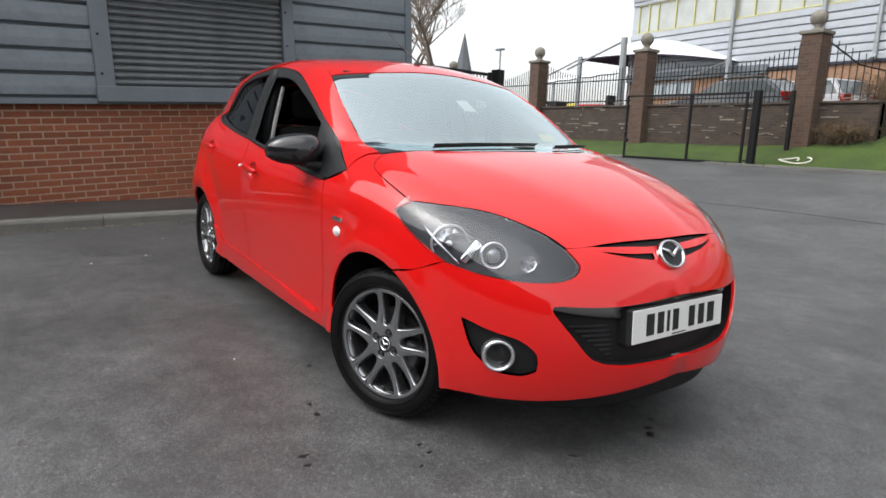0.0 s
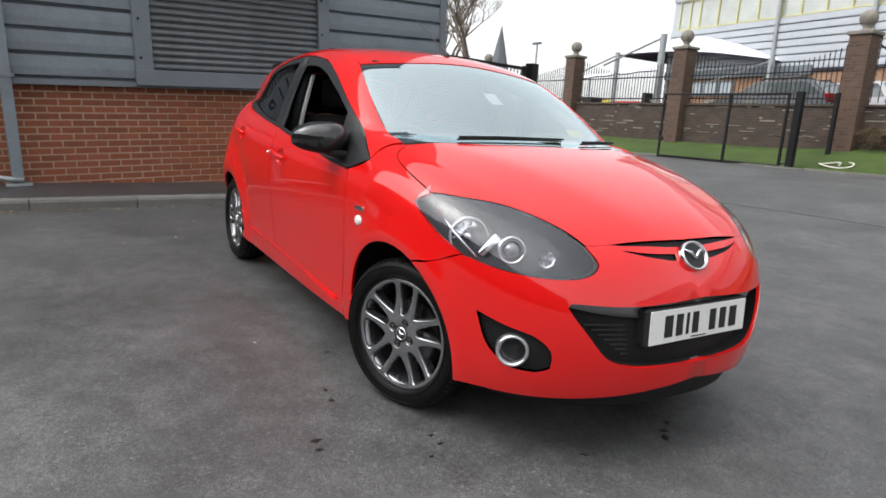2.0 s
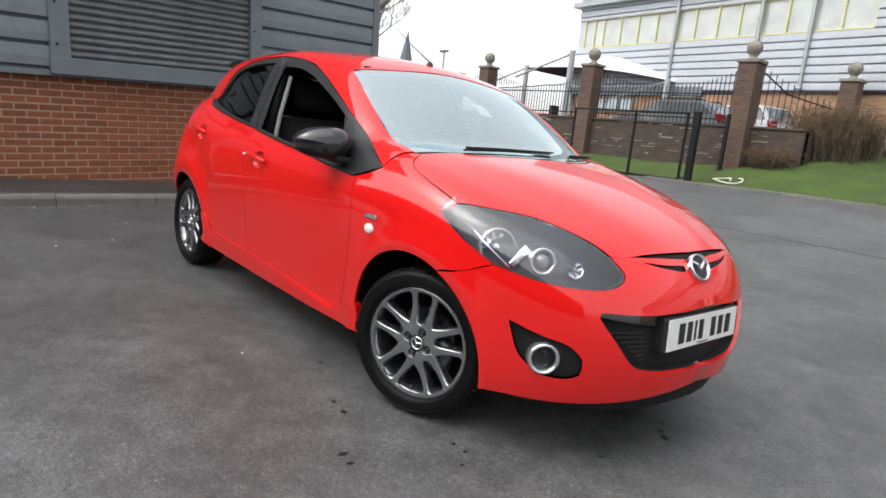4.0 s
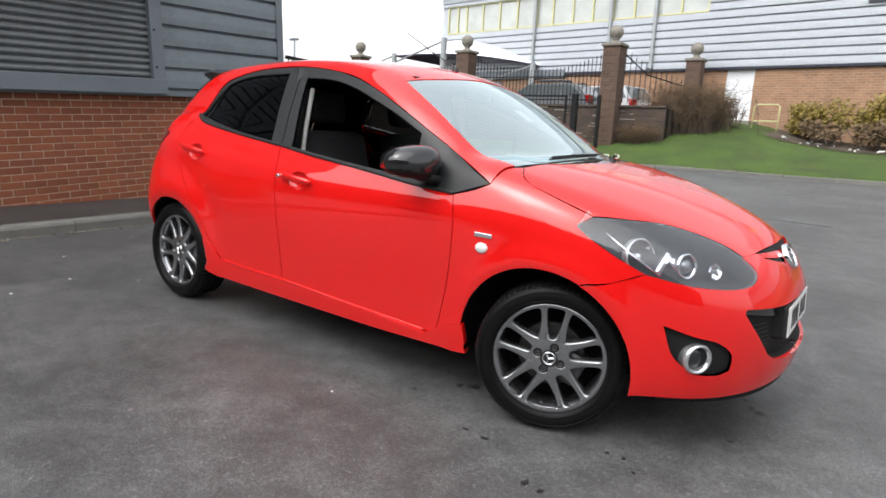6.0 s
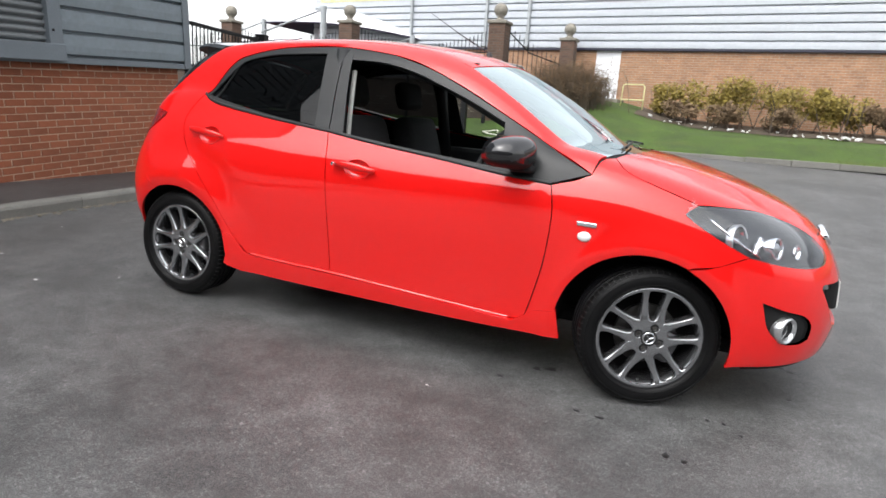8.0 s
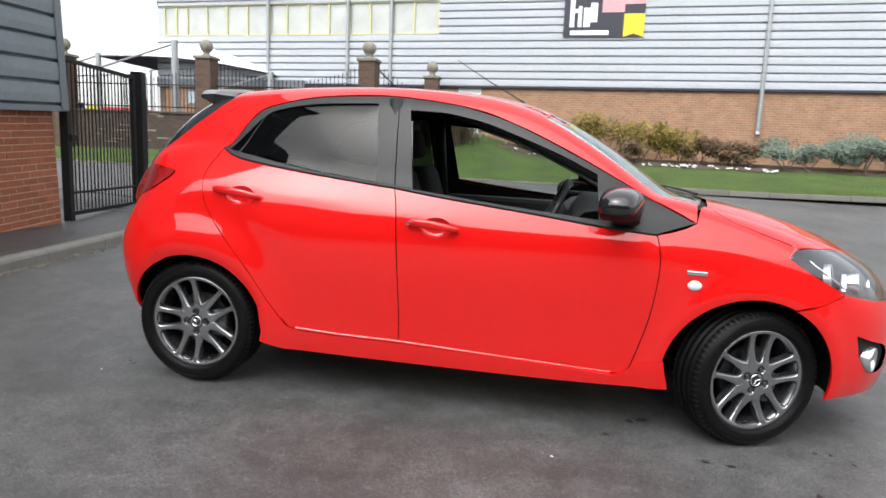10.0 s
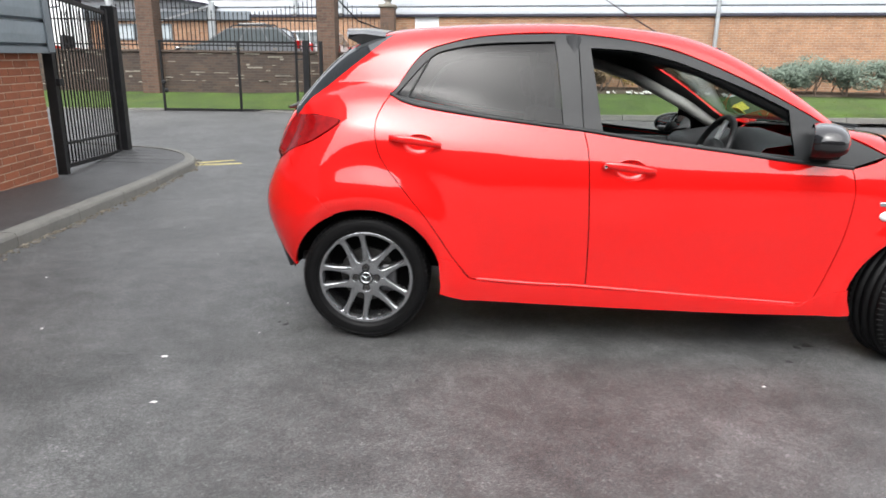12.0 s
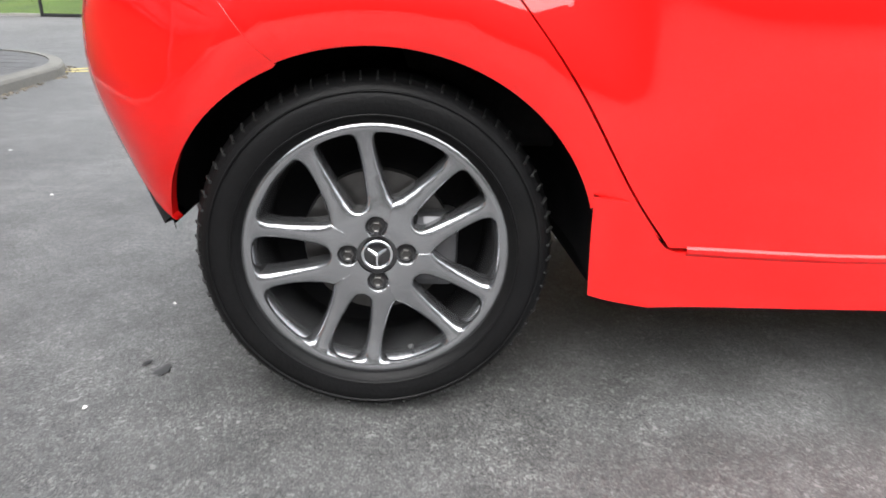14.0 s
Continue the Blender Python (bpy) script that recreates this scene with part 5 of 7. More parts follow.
panel("pillar_lining", trim, M["satin_black"], car, "dark inner pillar lining", pair=True)

# ---- car: nose ----
gr = skin(NOSE, g_half, gap=-0.004, inset=0.075, grid=0.04, both=True, flange=0)
gr = (gr[0] - (0.035, 0, 0), *gr[1:])
panel("grille", gr, M["matt_black"], bump_ob, "black lower grille")
for i in range(8):
    z = 0.368 + 0.0165 * i
    half = 0.27 + (0.17 * (z - 0.36) / 0.13)
    row = [Fr(-half + 2 * half * k / 10, z) - np.array((0.06, 0, 0)) for k in range(11)]
    part("grille_slat", tube([tuple(p) for p in row], 0.0035, 6), M["satin_black"], bump_ob)
upper = skin(NOSE, curve(Fr(0, 0.575), Fr(-0.3, 0.561), Fr(-0.5, 0.565)) + curve(Fr(-0.5, 0.565), Fr(-0.5, 0.545), Fr(-0.3, 0.515), Fr(0, 0.505)) + curve(Fr(0, 0.505), Fr(0, 0.575)), gap=0, inset=0.012, grid=0.03, both=True, flange=0.03)
upper = (upper[0] - (0.03, 0, 0), *upper[1:])
panel("grille_brow", upper, M["gloss_black"], bump_ob, "gloss black grille brow")
fog_bez = skin(NOSE, fogp, gap=-0.003, inset=0.022, grid=0.025, flange=0)
vent_in = skin(NOSE, vent, gap=-0.006, inset=0.013, grid=0.02, flange=0)
# Matt black backing puts the slit's shade into its colour.
slit_back = skin(NOSE, curve(nose_edge[0], *[Fr(y, z + 0.012) for y, z in slit_top]) + curve(Fr(0, slit_top[-1][1] + 0.012), Fr(0, 0.69), Fr(-0.2, 0.70), nose_edge[0]), gap=0, inset=0.0135, grid=0.03, both=True, flange=0)
panel("nose_slit", slit_back, M["matt_black"], bump_ob, "black backing for the shade in the bonnet edge slit")
# dark walls of the grille opening
bm = bmesh.new()
for sgn in (1, -1):
    rows = [[bm.verts.new((p[0] - a, p[1] * sgn * 1.003, p[2])) for a in (0.004, 0.15)] for p in grille]
    for a, b in zip(rows, rows[1:]):
        bm.faces.new((a[0], a[1], b[1], b[0]))
part("grille_wall", bm, M["matt_black"], bump_ob, "black walls of the grille opening")
fogc = Fr(-0.633, 0.385)
fogn = np.array((0.8, -0.6, 0.0))
tilt = Matrix.Translation(Vector(fogc) - Vector(fogn) * 0.018) @ Vector(fogn).to_track_quat("Z", "Y").to_matrix().to_4x4()
for k in (False, True):
    o = new("fog_bezel", panel_mesh("fog_bezel", fog_bez, M["matt_black"], k))
    o.parent = bump_ob
    o["label"] = "black fog lamp bezel"
    ring = lathe([(0.0385, -0.012), (0.041, 0.012), (0.046, 0.022), (0.051, 0.022), (0.055, 0.012), (0.056, -0.02)], 32, tilt)
    part("fog_ring", mirror_bm(ring) if k else ring, M["satin_silver"], bump_ob, "silver fog lamp ring", smooth=True)
    refl = lathe([(0.0385, -0.006), (0.028, -0.016), (0.014, -0.02), (0.009, -0.006), (0, -0.005)], 24, tilt)
    part("fog_reflector", mirror_bm(refl) if k else refl, M["lamp_black"], bump_ob, smooth=True)
    fl = lathe([(0.0385, -0.002), (0.02, 0.005), (0, 0.008)], 24, tilt)
    part("fog_lens", mirror_bm(fl) if k else fl, M["lens"], bump_ob, "clear fog lamp lens", smooth=True)
    o = new("nose_vent", panel_mesh("nose_vent", vent_in, M["matt_black"], k))
    o.parent = bump_ob
    o["label"] = "black slit beside the badge"
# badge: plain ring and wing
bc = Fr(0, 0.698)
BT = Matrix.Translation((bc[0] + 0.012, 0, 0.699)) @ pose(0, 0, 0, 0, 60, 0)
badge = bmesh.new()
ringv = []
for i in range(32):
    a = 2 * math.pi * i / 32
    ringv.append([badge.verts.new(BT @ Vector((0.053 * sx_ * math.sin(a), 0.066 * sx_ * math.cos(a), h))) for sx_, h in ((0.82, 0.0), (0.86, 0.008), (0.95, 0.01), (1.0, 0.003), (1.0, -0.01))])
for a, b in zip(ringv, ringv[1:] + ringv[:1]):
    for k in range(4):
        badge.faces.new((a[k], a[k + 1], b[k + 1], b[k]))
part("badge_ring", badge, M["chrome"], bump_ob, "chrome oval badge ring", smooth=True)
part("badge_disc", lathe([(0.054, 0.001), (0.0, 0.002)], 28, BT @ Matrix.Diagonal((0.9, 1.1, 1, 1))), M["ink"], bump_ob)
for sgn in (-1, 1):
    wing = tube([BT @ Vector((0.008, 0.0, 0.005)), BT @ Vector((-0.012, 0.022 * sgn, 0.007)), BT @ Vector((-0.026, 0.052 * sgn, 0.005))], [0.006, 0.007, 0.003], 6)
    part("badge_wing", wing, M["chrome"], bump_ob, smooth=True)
# number plate with its plinth; the writing as plain bars
PT = Matrix.Translation((1.949, 0, 0.483)) @ pose(0, 0, 0, 0, -4, 0)
part("plate_plinth", box((-0.1, -0.262, -0.066), (0.0, 0.268, 0.066), 0.012, PT), M["satin_black"], bump_ob)
part("number_plate", box((0.0, -0.249, -0.057), (0.005, 0.257, 0.057), 0.002, PT), M["plate"], bump_ob, "white number plate with dark bars")
for y, w in ((-0.16, 0.02), (-0.105, 0.017), (-0.063, 0.007), (-0.022, 0.016), (0.07, 0.017), (0.126, 0.017), (0.184, 0.02)):
    part("plate_bar", box((0.005, y - w, -0.037), (0.0065, y + w, 0.037), 0, PT), M["ink"], bump_ob)
part("plate_line", box((0.005, -0.04, -0.051), (0.0062, 0.04, -0.047), 0, PT), M["ink"], bump_ob)
lip = skin(NOSE, curve(Fr(0, 0.29), Fr(-0.15, 0.273), Fr(-0.35, 0.253), Fr(-0.58, 0.234), Fr(-0.66, 0.23)) + curve(Fr(-0.66, 0.23), Fr(-0.64, 0.185)) + curve(Fr(-0.64, 0.185), Fr(-0.35, 0.19), Fr(0, 0.21)) + curve(Fr(0, 0.21), Fr(0, 0.29)), gap=0, inset=0.06, grid=0.05, both=True, flange=0.03)
panel("under_lip", lip, M["matt_black"], bump_ob, "black under-bumper lip")

# headlamps
lamp_outline = curve(*lamp_low) + curve(lamp_low[-1], T(1.322, -0.703)) + curve(*lamp_in) + curve(lamp_in[-1], Fr(-0.4, 0.682), lamp_low[0])
OUT = Along((-0.62, 0.66, -0.42), (0.73, 0.69, 0), (-0.29, 0.306, 0.907))
lamp_mid = np.mean(np.array(lamp_outline), 0)
seal = skin(OUT, lamp_outline, [[lamp_mid + (q - lamp_mid) * 0.965 for q in lamp_outline]], gap=0.0, inset=0.0015, grid=0.03, flange=0)
lens = skin(OUT, lamp_outline, gap=0.001, inset=-0.003, grid=0.03, flange=0.01)
lamp_flat = OUT.flat(np.array(lamp_outline))
bed = skin(OUT, lamp_outline, gap=-0.001, grid=0.018, flange=0, lift=lambda q: -(0.004 + 0.07 * np.clip(near_poly(q, lamp_flat) / 0.03, 0, 1) ** 0.8))


def lamp_at(pt, depth, aim=(0.88, -0.44, 0.16)):
    p = Vector(pt) - Vector((0.62, -0.5, 0.42)) * depth
    return Matrix.Translation(p) @ Vector(aim).to_track_quat("Z", "Y").to_matrix().to_4x4()


MAIN, PROJ, TURN = (1.545, -0.71, 0.742), (1.678, -0.628, 0.718), (1.757, -0.548, 0.70)


def lamp_parts():
    """The turned pieces inside a headlamp: name, mesh, material."""
    m4, r_ = lamp_at(MAIN, 0.062), 0.06
    yield "main_reflector", lathe([(r_, 0.004), (r_ * 0.97, -0.004), (r_ * 0.86, -0.018), (r_ * 0.62, -0.03), (r_ * 0.32, -0.037), (0.012, -0.038)], 10, m4), "lamp_silver"
    yield "reflector_rim", lathe([(r_ * 1.1, -0.02), (r_ * 1.12, 0.002), (r_ * 1.06, 0.008), (r_, 0.004)], 30, m4), "satin_silver"
    yield "bulb", lathe([(0.013, -0.037), (0.013, -0.006), (0.009, 0.0), (0, 0.001)], 14, m4), "chrome"
    m4, r_ = lamp_at(PROJ, 0.055), 0.044
    yield "projector", lathe([(r_ * 1.0, -0.035), (r_ * 1.06, 0.004), (r_ * 1.0, 0.013), (r_ * 0.84, 0.009), (r_ * 0.8, -0.004)], 30, m4), "lamp_silver"
    yield "projector_ring", lathe([(r_ * 0.8, -0.004), (r_ * 0.74, 0.006), (r_ * 0.66, 0.004), (r_ * 0.62, -0.004)], 30, m4), "lamp_black"
    yield "projector_lens", lathe([(r_ * 0.62, -0.004), (r_ * 0.5, 0.009), (r_ * 0.25, 0.016), (0, 0.018)], 24, m4), "lamp_glass"
    m4, r_ = lamp_at(TURN, 0.045), 0.029
    yield "indicator", lathe([(r_ * 1.06, -0.004), (r_ * 1.04, 0.004), (r_ * 0.94, 0.002), (r_ * 0.7, -0.012), (r_ * 0.35, -0.02), (0, -0.021)], 8, m4), "lamp_silver"
    yield "indicator_bulb", lathe([(0.009, -0.02), (0.009, 0.0), (0, 0.006)], 12, m4), "lamp_glass"
    bm = bmesh.new()
    add_box(bm, (-0.045, -0.012, -0.012), (0.045, 0.016, 0.012), 0.006, lamp_at((1.615, -0.672, 0.722), 0.062) @ pose(0, 0, 0, 0, 0, 50))
    yield "lamp_bridge", bm, "lamp_silver"
    inward = Vector((0.62, -0.5, 0.42)) * 0.016
    yield "lamp_trim", tube([Vector(p) - inward for p in ((1.404, -0.75, 0.801), (1.50, -0.735, 0.735), (1.601, -0.708, 0.672))], [0.003, 0.005, 0.003], 8), "chrome"


M["lamp_glass"] = mat("thick_lamp_glass", (0.22, 0.23, 0.24), 0.06, metal=0.5, vary=0.2, scale=40, coat=1.0)
for k in (False, True):
    hl = new("headlamp", panel_mesh("headlamp", bed, M["lamp_black"], k))
    hl.parent = car
    hl["label"] = "clear-lensed headlamp with chrome reflectors on grey"
    o = new("lamp_seal", panel_mesh("lamp_seal", seal, M["gloss_black"], k))
    o.parent = hl
    o = new("lamp_lens", panel_mesh("lamp_lens", lens, M["lens"], k))
    o.parent = hl
    for name_, bm, mt in lamp_parts():
        part(name_, mirror_bm(bm) if k else bm, M[mt], hl, smooth=name_ not in ("main_reflector", "indicator"))

# cowl, wipers, aerial
bm = bmesh.new()
rows = []
for i in range(25):
    y = -0.69 + 1.38 * i / 24
    xa = np.interp(abs(y), (0, 0.35, 0.65, 0.7), (1.07, 1.055, 1.0, 0.97))
    rows.append([bm.verts.new((xa + 0.02, y, T(xa + 0.02, y)[2] - 0.018)), bm.verts.new((xa - 0.05, y, T(xa - 0.05, y)[2] - 0.01)), bm.verts.new((xa - 0.06, y, T(xa - 0.06, y)[2] - 0.02))])
for a, b in zip(rows, rows[1:]):
    for k in range(2):
        bm.faces.new((a[k], a[k + 1], b[k + 1], b[k]))
part("cowl", bm, M["matt_black"], car, "black plastic cowl below the windscreen", smooth=True)
for pts in ([(1.0, -0.42), (0.985, -0.2), (0.968, 0.05), (0.95, 0.2)], [(0.995, 0.28), (0.955, 0.42), (0.90, 0.56), (0.87, 0.62)]):
    w3 = [Vector(T(x, y)) + Vector((0.006, 0, 0.016)) for x, y in pts]
    wp_ob = part("wiper", tube(w3, [0.007, 0.006, 0.005, 0.004], 6), M["matt_black"], car)
    part("wiper_blade", tube([p + Vector((-0.015, 0, -0.009)) for p in w3], 0.004, 6), M["satin_black"], wp_ob)
at = Vector(T(0.17, 0.0))
part("aerial_base", lathe([(0.02, 0), (0.018, 0.01), (0.009, 0.022), (0, 0.024)], 12, Matrix.Translation(at - Vector((0, 0, 0.003)))), M["satin_black"], car, smooth=True)
part("aerial", tube([at + Vector((0, 0, 0.015)), at + Vector((-0.18, 0, 0.11)), at + Vector((-0.36, 0, 0.215))], [0.004, 0.003, 0.002], 6), M["satin_black"], car, "thin black roof aerial")
# dark band along the top of the windscreen, and paper slips behind it
band = skin(PLAN, curve(T(0.351, 0), T(0.349, -0.3), T(0.31, -0.565)) + curve(T(0.31, -0.565), T(0.36, -0.565), T(0.385, -0.3), T(0.387, 0)) + curve(T(0.387, 0), T(0.351, 0)), gap=0, inset=0.009, grid=0.05, both=True, flange=0)
panel("screen_band", band, M["ink"], car, "black frit band of the windscreen")
sl = Vector(T(0.62, 0.03))
part("paper_slip", box((-0.05, -0.035, -0.001), (0.05, 0.035, 0.001), 0, Matrix.Translation(sl - Vector((0.02, 0, 0.03))) @ pose(0, 0, 0, 0, 31, 0)), M["paper"], car, "white paper slip behind the glass")
part("mirror_inside", box((-0.02, -0.11, -0.03), (0.015, 0.11, 0.03), 0.012, Matrix.Translation((0.33, 0.0, 1.29))), M["satin_black"], car)
part("sticker", box((-0.03, -0.045, -0.001), (0.03, 0.045, 0.001), 0, Matrix.Translation(Vector(T(0.8, 0.42)) - Vector((0.01, 0, 0.012))) @ pose(0, 0, 0, 0, 33, 0)), M["yellow"], car, "small yellow sticker on the glass")

# wing badge and repeater
rp = S(0.944, 0.672)
for k in (False, True):
    bm = lathe([(0.024, -0.002), (0.024, 0.004), (0.018, 0.009), (0, 0.011)], 20, Matrix.Translation(rp) @ pose(0, 0, 0, 90) @ Matrix.Diagonal((1.15, 0.85, 1, 1)))
    part("repeater_lamp", mirror_bm(bm) if k else bm, M["plate"], car, "small clear side repeater", smooth=True)
    q = S(0.948, 0.722)
    bm = box((q[0] - 0.04, q[1] - 0.005, 0.713), (q[0] + 0.04, q[1] + 0.003, 0.731), 0.003)
    part("wing_badge", mirror_bm(bm) if k else bm, M["chrome"], car, "small chrome wing badge")

# ---- car: tail ----
b_top = [S(-1.62, 0.832), Re(-0.6, 0.80), Re(-0.4, 0.76), Re(0, 0.75)]
rb_out = curve(*arch_r2[::1]) + curve(arch_r2[-1], S(-1.585, 0.325), Re(-0.66, 0.42), Re(-0.6, 0.5), Re(-0.4, 0.5), Re(0, 0.5)) + curve(Re(0, 0.5), Re(0, 0.75)) + curve(*b_top[::-1]) + curve(*bump_r_split)
panel("rear_bumper", skin(TAIL, rb_out, gap=-0.002, inset=0.0012, grid=0.03, both=True, flange=0.014), M["paint"], car)
dif = curve(S(-1.59, 0.325), Re(-0.66, 0.42), Re(-0.6, 0.5), Re(-0.4, 0.5), Re(0, 0.5)) + curve(Re(0, 0.5), Re(0, 0.26)) + curve(Re(0, 0.26), Re(-0.55, 0.27), S(-1.59, 0.325))
panel("diffuser", skin(TAIL, dif, gap=0.0, inset=0.012, grid=0.04, both=True, flange=0.02), M["matt_black"], car, "black lower rear bumper panel")
part("exhaust", tube([(-1.4, -0.45, 0.27), (-1.58, -0.47, 0.3), (-1.67, -0.48, 0.3)], 0.022, 14), M["alloy_dark"], car, smooth=True)
tl_out = curve(*lamp_r_front) + curve(S(-1.62, 0.832), Re(-0.6, 0.80), Re(-0.575, 0.83)) + curve(Re(-0.575, 0.83), Re(-0.585, 0.93), Re(-0.60, 1.0))
TLW = Along((0.72, 0.69, -0.1), (0.69, -0.72, 0), (0.07, 0.07, 0.995))
tl = skin(TLW, tl_out, gap=0.0015, inset=-0.004, grid=0.025, flange=0.02)
for k in (False, True):
    t_ob = new("tail_lamp", panel_mesh("tail_lamp", tl, M["red_lens"], k))
    t_ob.parent = car
    t_ob["label"] = "dark red tail lamp with a clear part"
    ins = np.array((-1.552, -0.637, 0.945))
    bm = lathe([(0.034, -0.004), (0.033, 0.005), (0.026, 0.009), (0.02, 0.005), (0.012, 0.004), (0, 0.008)], 24, Matrix.Translation(ins) @ Vector(car_normal(ins[None])[0]).to_track_quat("Z", "Y").to_matrix().to_4x4() @ pose(0, 0, 0, 0, 0, -35) @ Matrix.Diagonal((1.6, 0.8, 1, 1)))
    o = part("clear_insert", mirror_bm(bm) if k else bm, M["satin_silver"], t_ob, "clear silver lens", smooth=True)
tg = curve(Re(0, 0.755), Re(-0.4, 0.765), Re(-0.565, 0.80)) + curve(Re(-0.565, 0.80), Re(-0.578, 0.93), Re(-0.59, 1.01)) + curve(Re(-0.585, 1.01), Re(-0.3, 1.03), Re(0, 1.04)) + curve(Re(0, 1.04), Re(0, 0.755))
panel("tailgate", skin(Along((1, 0, -0.15), (0, 1, 0), (0.15, 0, 1)), tg, gap=0.001, grid=0.04, both=True), M["paint"], car)
rg = curve(Re(0, 1.045), Re(-0.3, 1.035), Re(-0.595, 1.012)) + curve(*glass_edge_r[::-1][:1], T(-1.6, -0.565), T(-1.5, -0.53), T(-1.37, -0.495)) + curve(T(-1.37, -0.495), T(-1.39, 0)) + curve(T(-1.39, 0), Re(0, 1.045))
panel("rear_screen", skin(BACK, rg, gap=0.001, grid=0.05, both=True, inset=-0.001), M["gloss_black"], car, "dark rear window")
# roof spoiler
bm = bmesh.new()
rows = []
for i in range(21):
    y = -0.52 + 1.04 * i / 20
    base = Vector(T(-1.20, y))
    tipx = -1.42 + 0.05 * (abs(y) / 0.52) ** 3
    ez = base.z + 0.004
    rows.append([bm.verts.new(p) for p in (base + Vector((0, 0, 0.003)), (base.x - 0.1, y, ez + 0.008), (tipx, y * 0.985, ez + 0.004), (tipx - 0.004, y * 0.985, ez - 0.012), (base.x - 0.11, y * 0.98, ez - 0.04), (-1.31, y * 0.97, T(-1.31, y)[2] - 0.012))])
for a, b in zip(rows, rows[1:]):
    for k in range(5):
        bm.faces.new((a[k], b[k], b[k + 1], a[k + 1]))
bm.faces.new(rows[0])
bm.faces.new(rows[-1][::-1])
bmesh.ops.recalc_face_normals(bm, faces=bm.faces)
part("roof_spoiler", bm, M["gloss_black"], car, "gloss black roof spoiler")
part("rear_wiper", tube([(-1.695, 0.0, 1.05), (-1.71, -0.2, 1.02), (-1.69, -0.38, 1.02)], [0.016, 0.012, 0.006], 8), M["satin_black"], car)

# ---- car: dark inner form behind the gaps, wheel wells, floor ----
for cx, cz, a0, a1 in ((1.2, 0.285, -8, 186), (-1.245, 0.282, -4, 179)):
    for k in (False, True):
        bm = bmesh.new()
        rows = []
        for i in range(25):
            t = radians(a0 + (a1 - a0) * i / 24)
            rows.append([bm.verts.new((cx + r_ * math.cos(t), y, cz + r_ * math.sin(t))) for r_, y in ((0.35, float(S(cx + 0.352 * math.cos(t), cz + 0.352 * math.sin(t))[1]) + 0.016), (0.365, -0.64), (0.365, -0.45), (0.05, -0.42))])
        for a_, b_ in zip(rows, rows[1:]):
            for j in range(3):
                bm.faces.new((a_[j], a_[j + 1], b_[j + 1], b_[j]))
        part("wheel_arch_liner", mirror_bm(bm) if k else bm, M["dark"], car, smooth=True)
inner = skin(SIDE, curve(S(0.82, 0.85), S(0.80, 0.23)) + curve(S(0.80, 0.23), S(-0.84, 0.24)) + curve(S(-0.84, 0.24), S(-0.9, 0.48), S(-1.05, 0.72), S(-1.16, 1.04)) + curve(S(-1.16, 1.04), S(-0.75, 1.01), S(-0.322, 0.968), S(0.303, 0.899), S(0.82, 0.85)), gap=0, inset=0.032, grid=0.06, flange=0)
panel("inner_panel", inner, M["matt_black"], car, pair=True)
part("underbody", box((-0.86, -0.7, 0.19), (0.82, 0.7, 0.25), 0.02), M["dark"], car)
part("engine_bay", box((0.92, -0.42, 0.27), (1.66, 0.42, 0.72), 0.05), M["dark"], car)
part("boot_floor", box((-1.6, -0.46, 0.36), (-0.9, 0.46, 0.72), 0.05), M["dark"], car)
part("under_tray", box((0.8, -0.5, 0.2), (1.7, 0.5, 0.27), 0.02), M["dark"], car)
part("rear_beam", tube([(-1.3, -0.62, 0.26), (-1.3, 0.62, 0.26)], 0.045, 10), M["matt_black"], car)

# ---- car: cabin ----
def seat(x, y):
    bm = bmesh.new()
    add_box(bm, (x - 0.25, y - 0.24, 0.42), (x + 0.26, y + 0.24, 0.56), 0.05)
    st = part("seat", bm, M["cloth"], car, "dark cloth front seat", smooth=True)
    bm = bmesh.new()
    add_box(bm, (-0.07, -0.23, 0), (0.07, 0.23, 0.58), 0.06, Matrix.Translation((x - 0.24, y, 0.5)) @ pose(0, 0, 0, 0, -17, 0))
    part("backrest", bm, M["cloth"], st, smooth=True)
    bm = bmesh.new()
    add_box(bm, (-0.045, -0.13, 0.0), (0.045, 0.13, 0.17), 0.04, Matrix.Translation((x - 0.43, y, 1.1)) @ pose(0, 0, 0, 0, -12, 0))
    part("headrest", bm, M["cloth"], st, smooth=True)


seat(-0.02, -0.34)
seat(-0.02, 0.34)
bm = bmesh.new()
add_box(bm, (-1.12, -0.56, 0.42), (-0.62, 0.56, 0.58), 0.06)
rs = part("rear_bench", bm, M["cloth"], car, smooth=True)
bm = bmesh.new()
add_box(bm, (-0.07, -0.56, 0), (0.07, 0.56, 0.56), 0.06, Matrix.Translation((-1.1, 0, 0.5)) @ pose(0, 0, 0, 0, -20, 0))
part("bench_back", bm, M["cloth"], rs, smooth=True)
# dashboard
bm = bmesh.new()
rows = []
for i in range(25):
    y = -0.64 + 1.28 * i / 24
    hood = 0.085 * math.exp(-((y + 0.36) / 0.17) ** 2)
    sec = [(0.86, 0.93), (0.72, 0.955), (0.58, 0.93 + hood * 0.8), (0.50, 0.915 + hood), (0.455, 0.875 + hood * 0.7), (0.47, 0.78), (0.52, 0.66), (0.56, 0.5)]
    rows.append([bm.verts.new((x, y, z)) for x, z in sec])
for a, b in zip(rows, rows[1:]):
    for k in range(len(sec) - 1):
        bm.faces.new((a[k], a[k + 1], b[k + 1], b[k]))
bmesh.ops.recalc_face_normals(bm, faces=bm.faces)
dash = part("dashboard", bm, M["dash"], car, "moulded black dashboard", smooth=True)
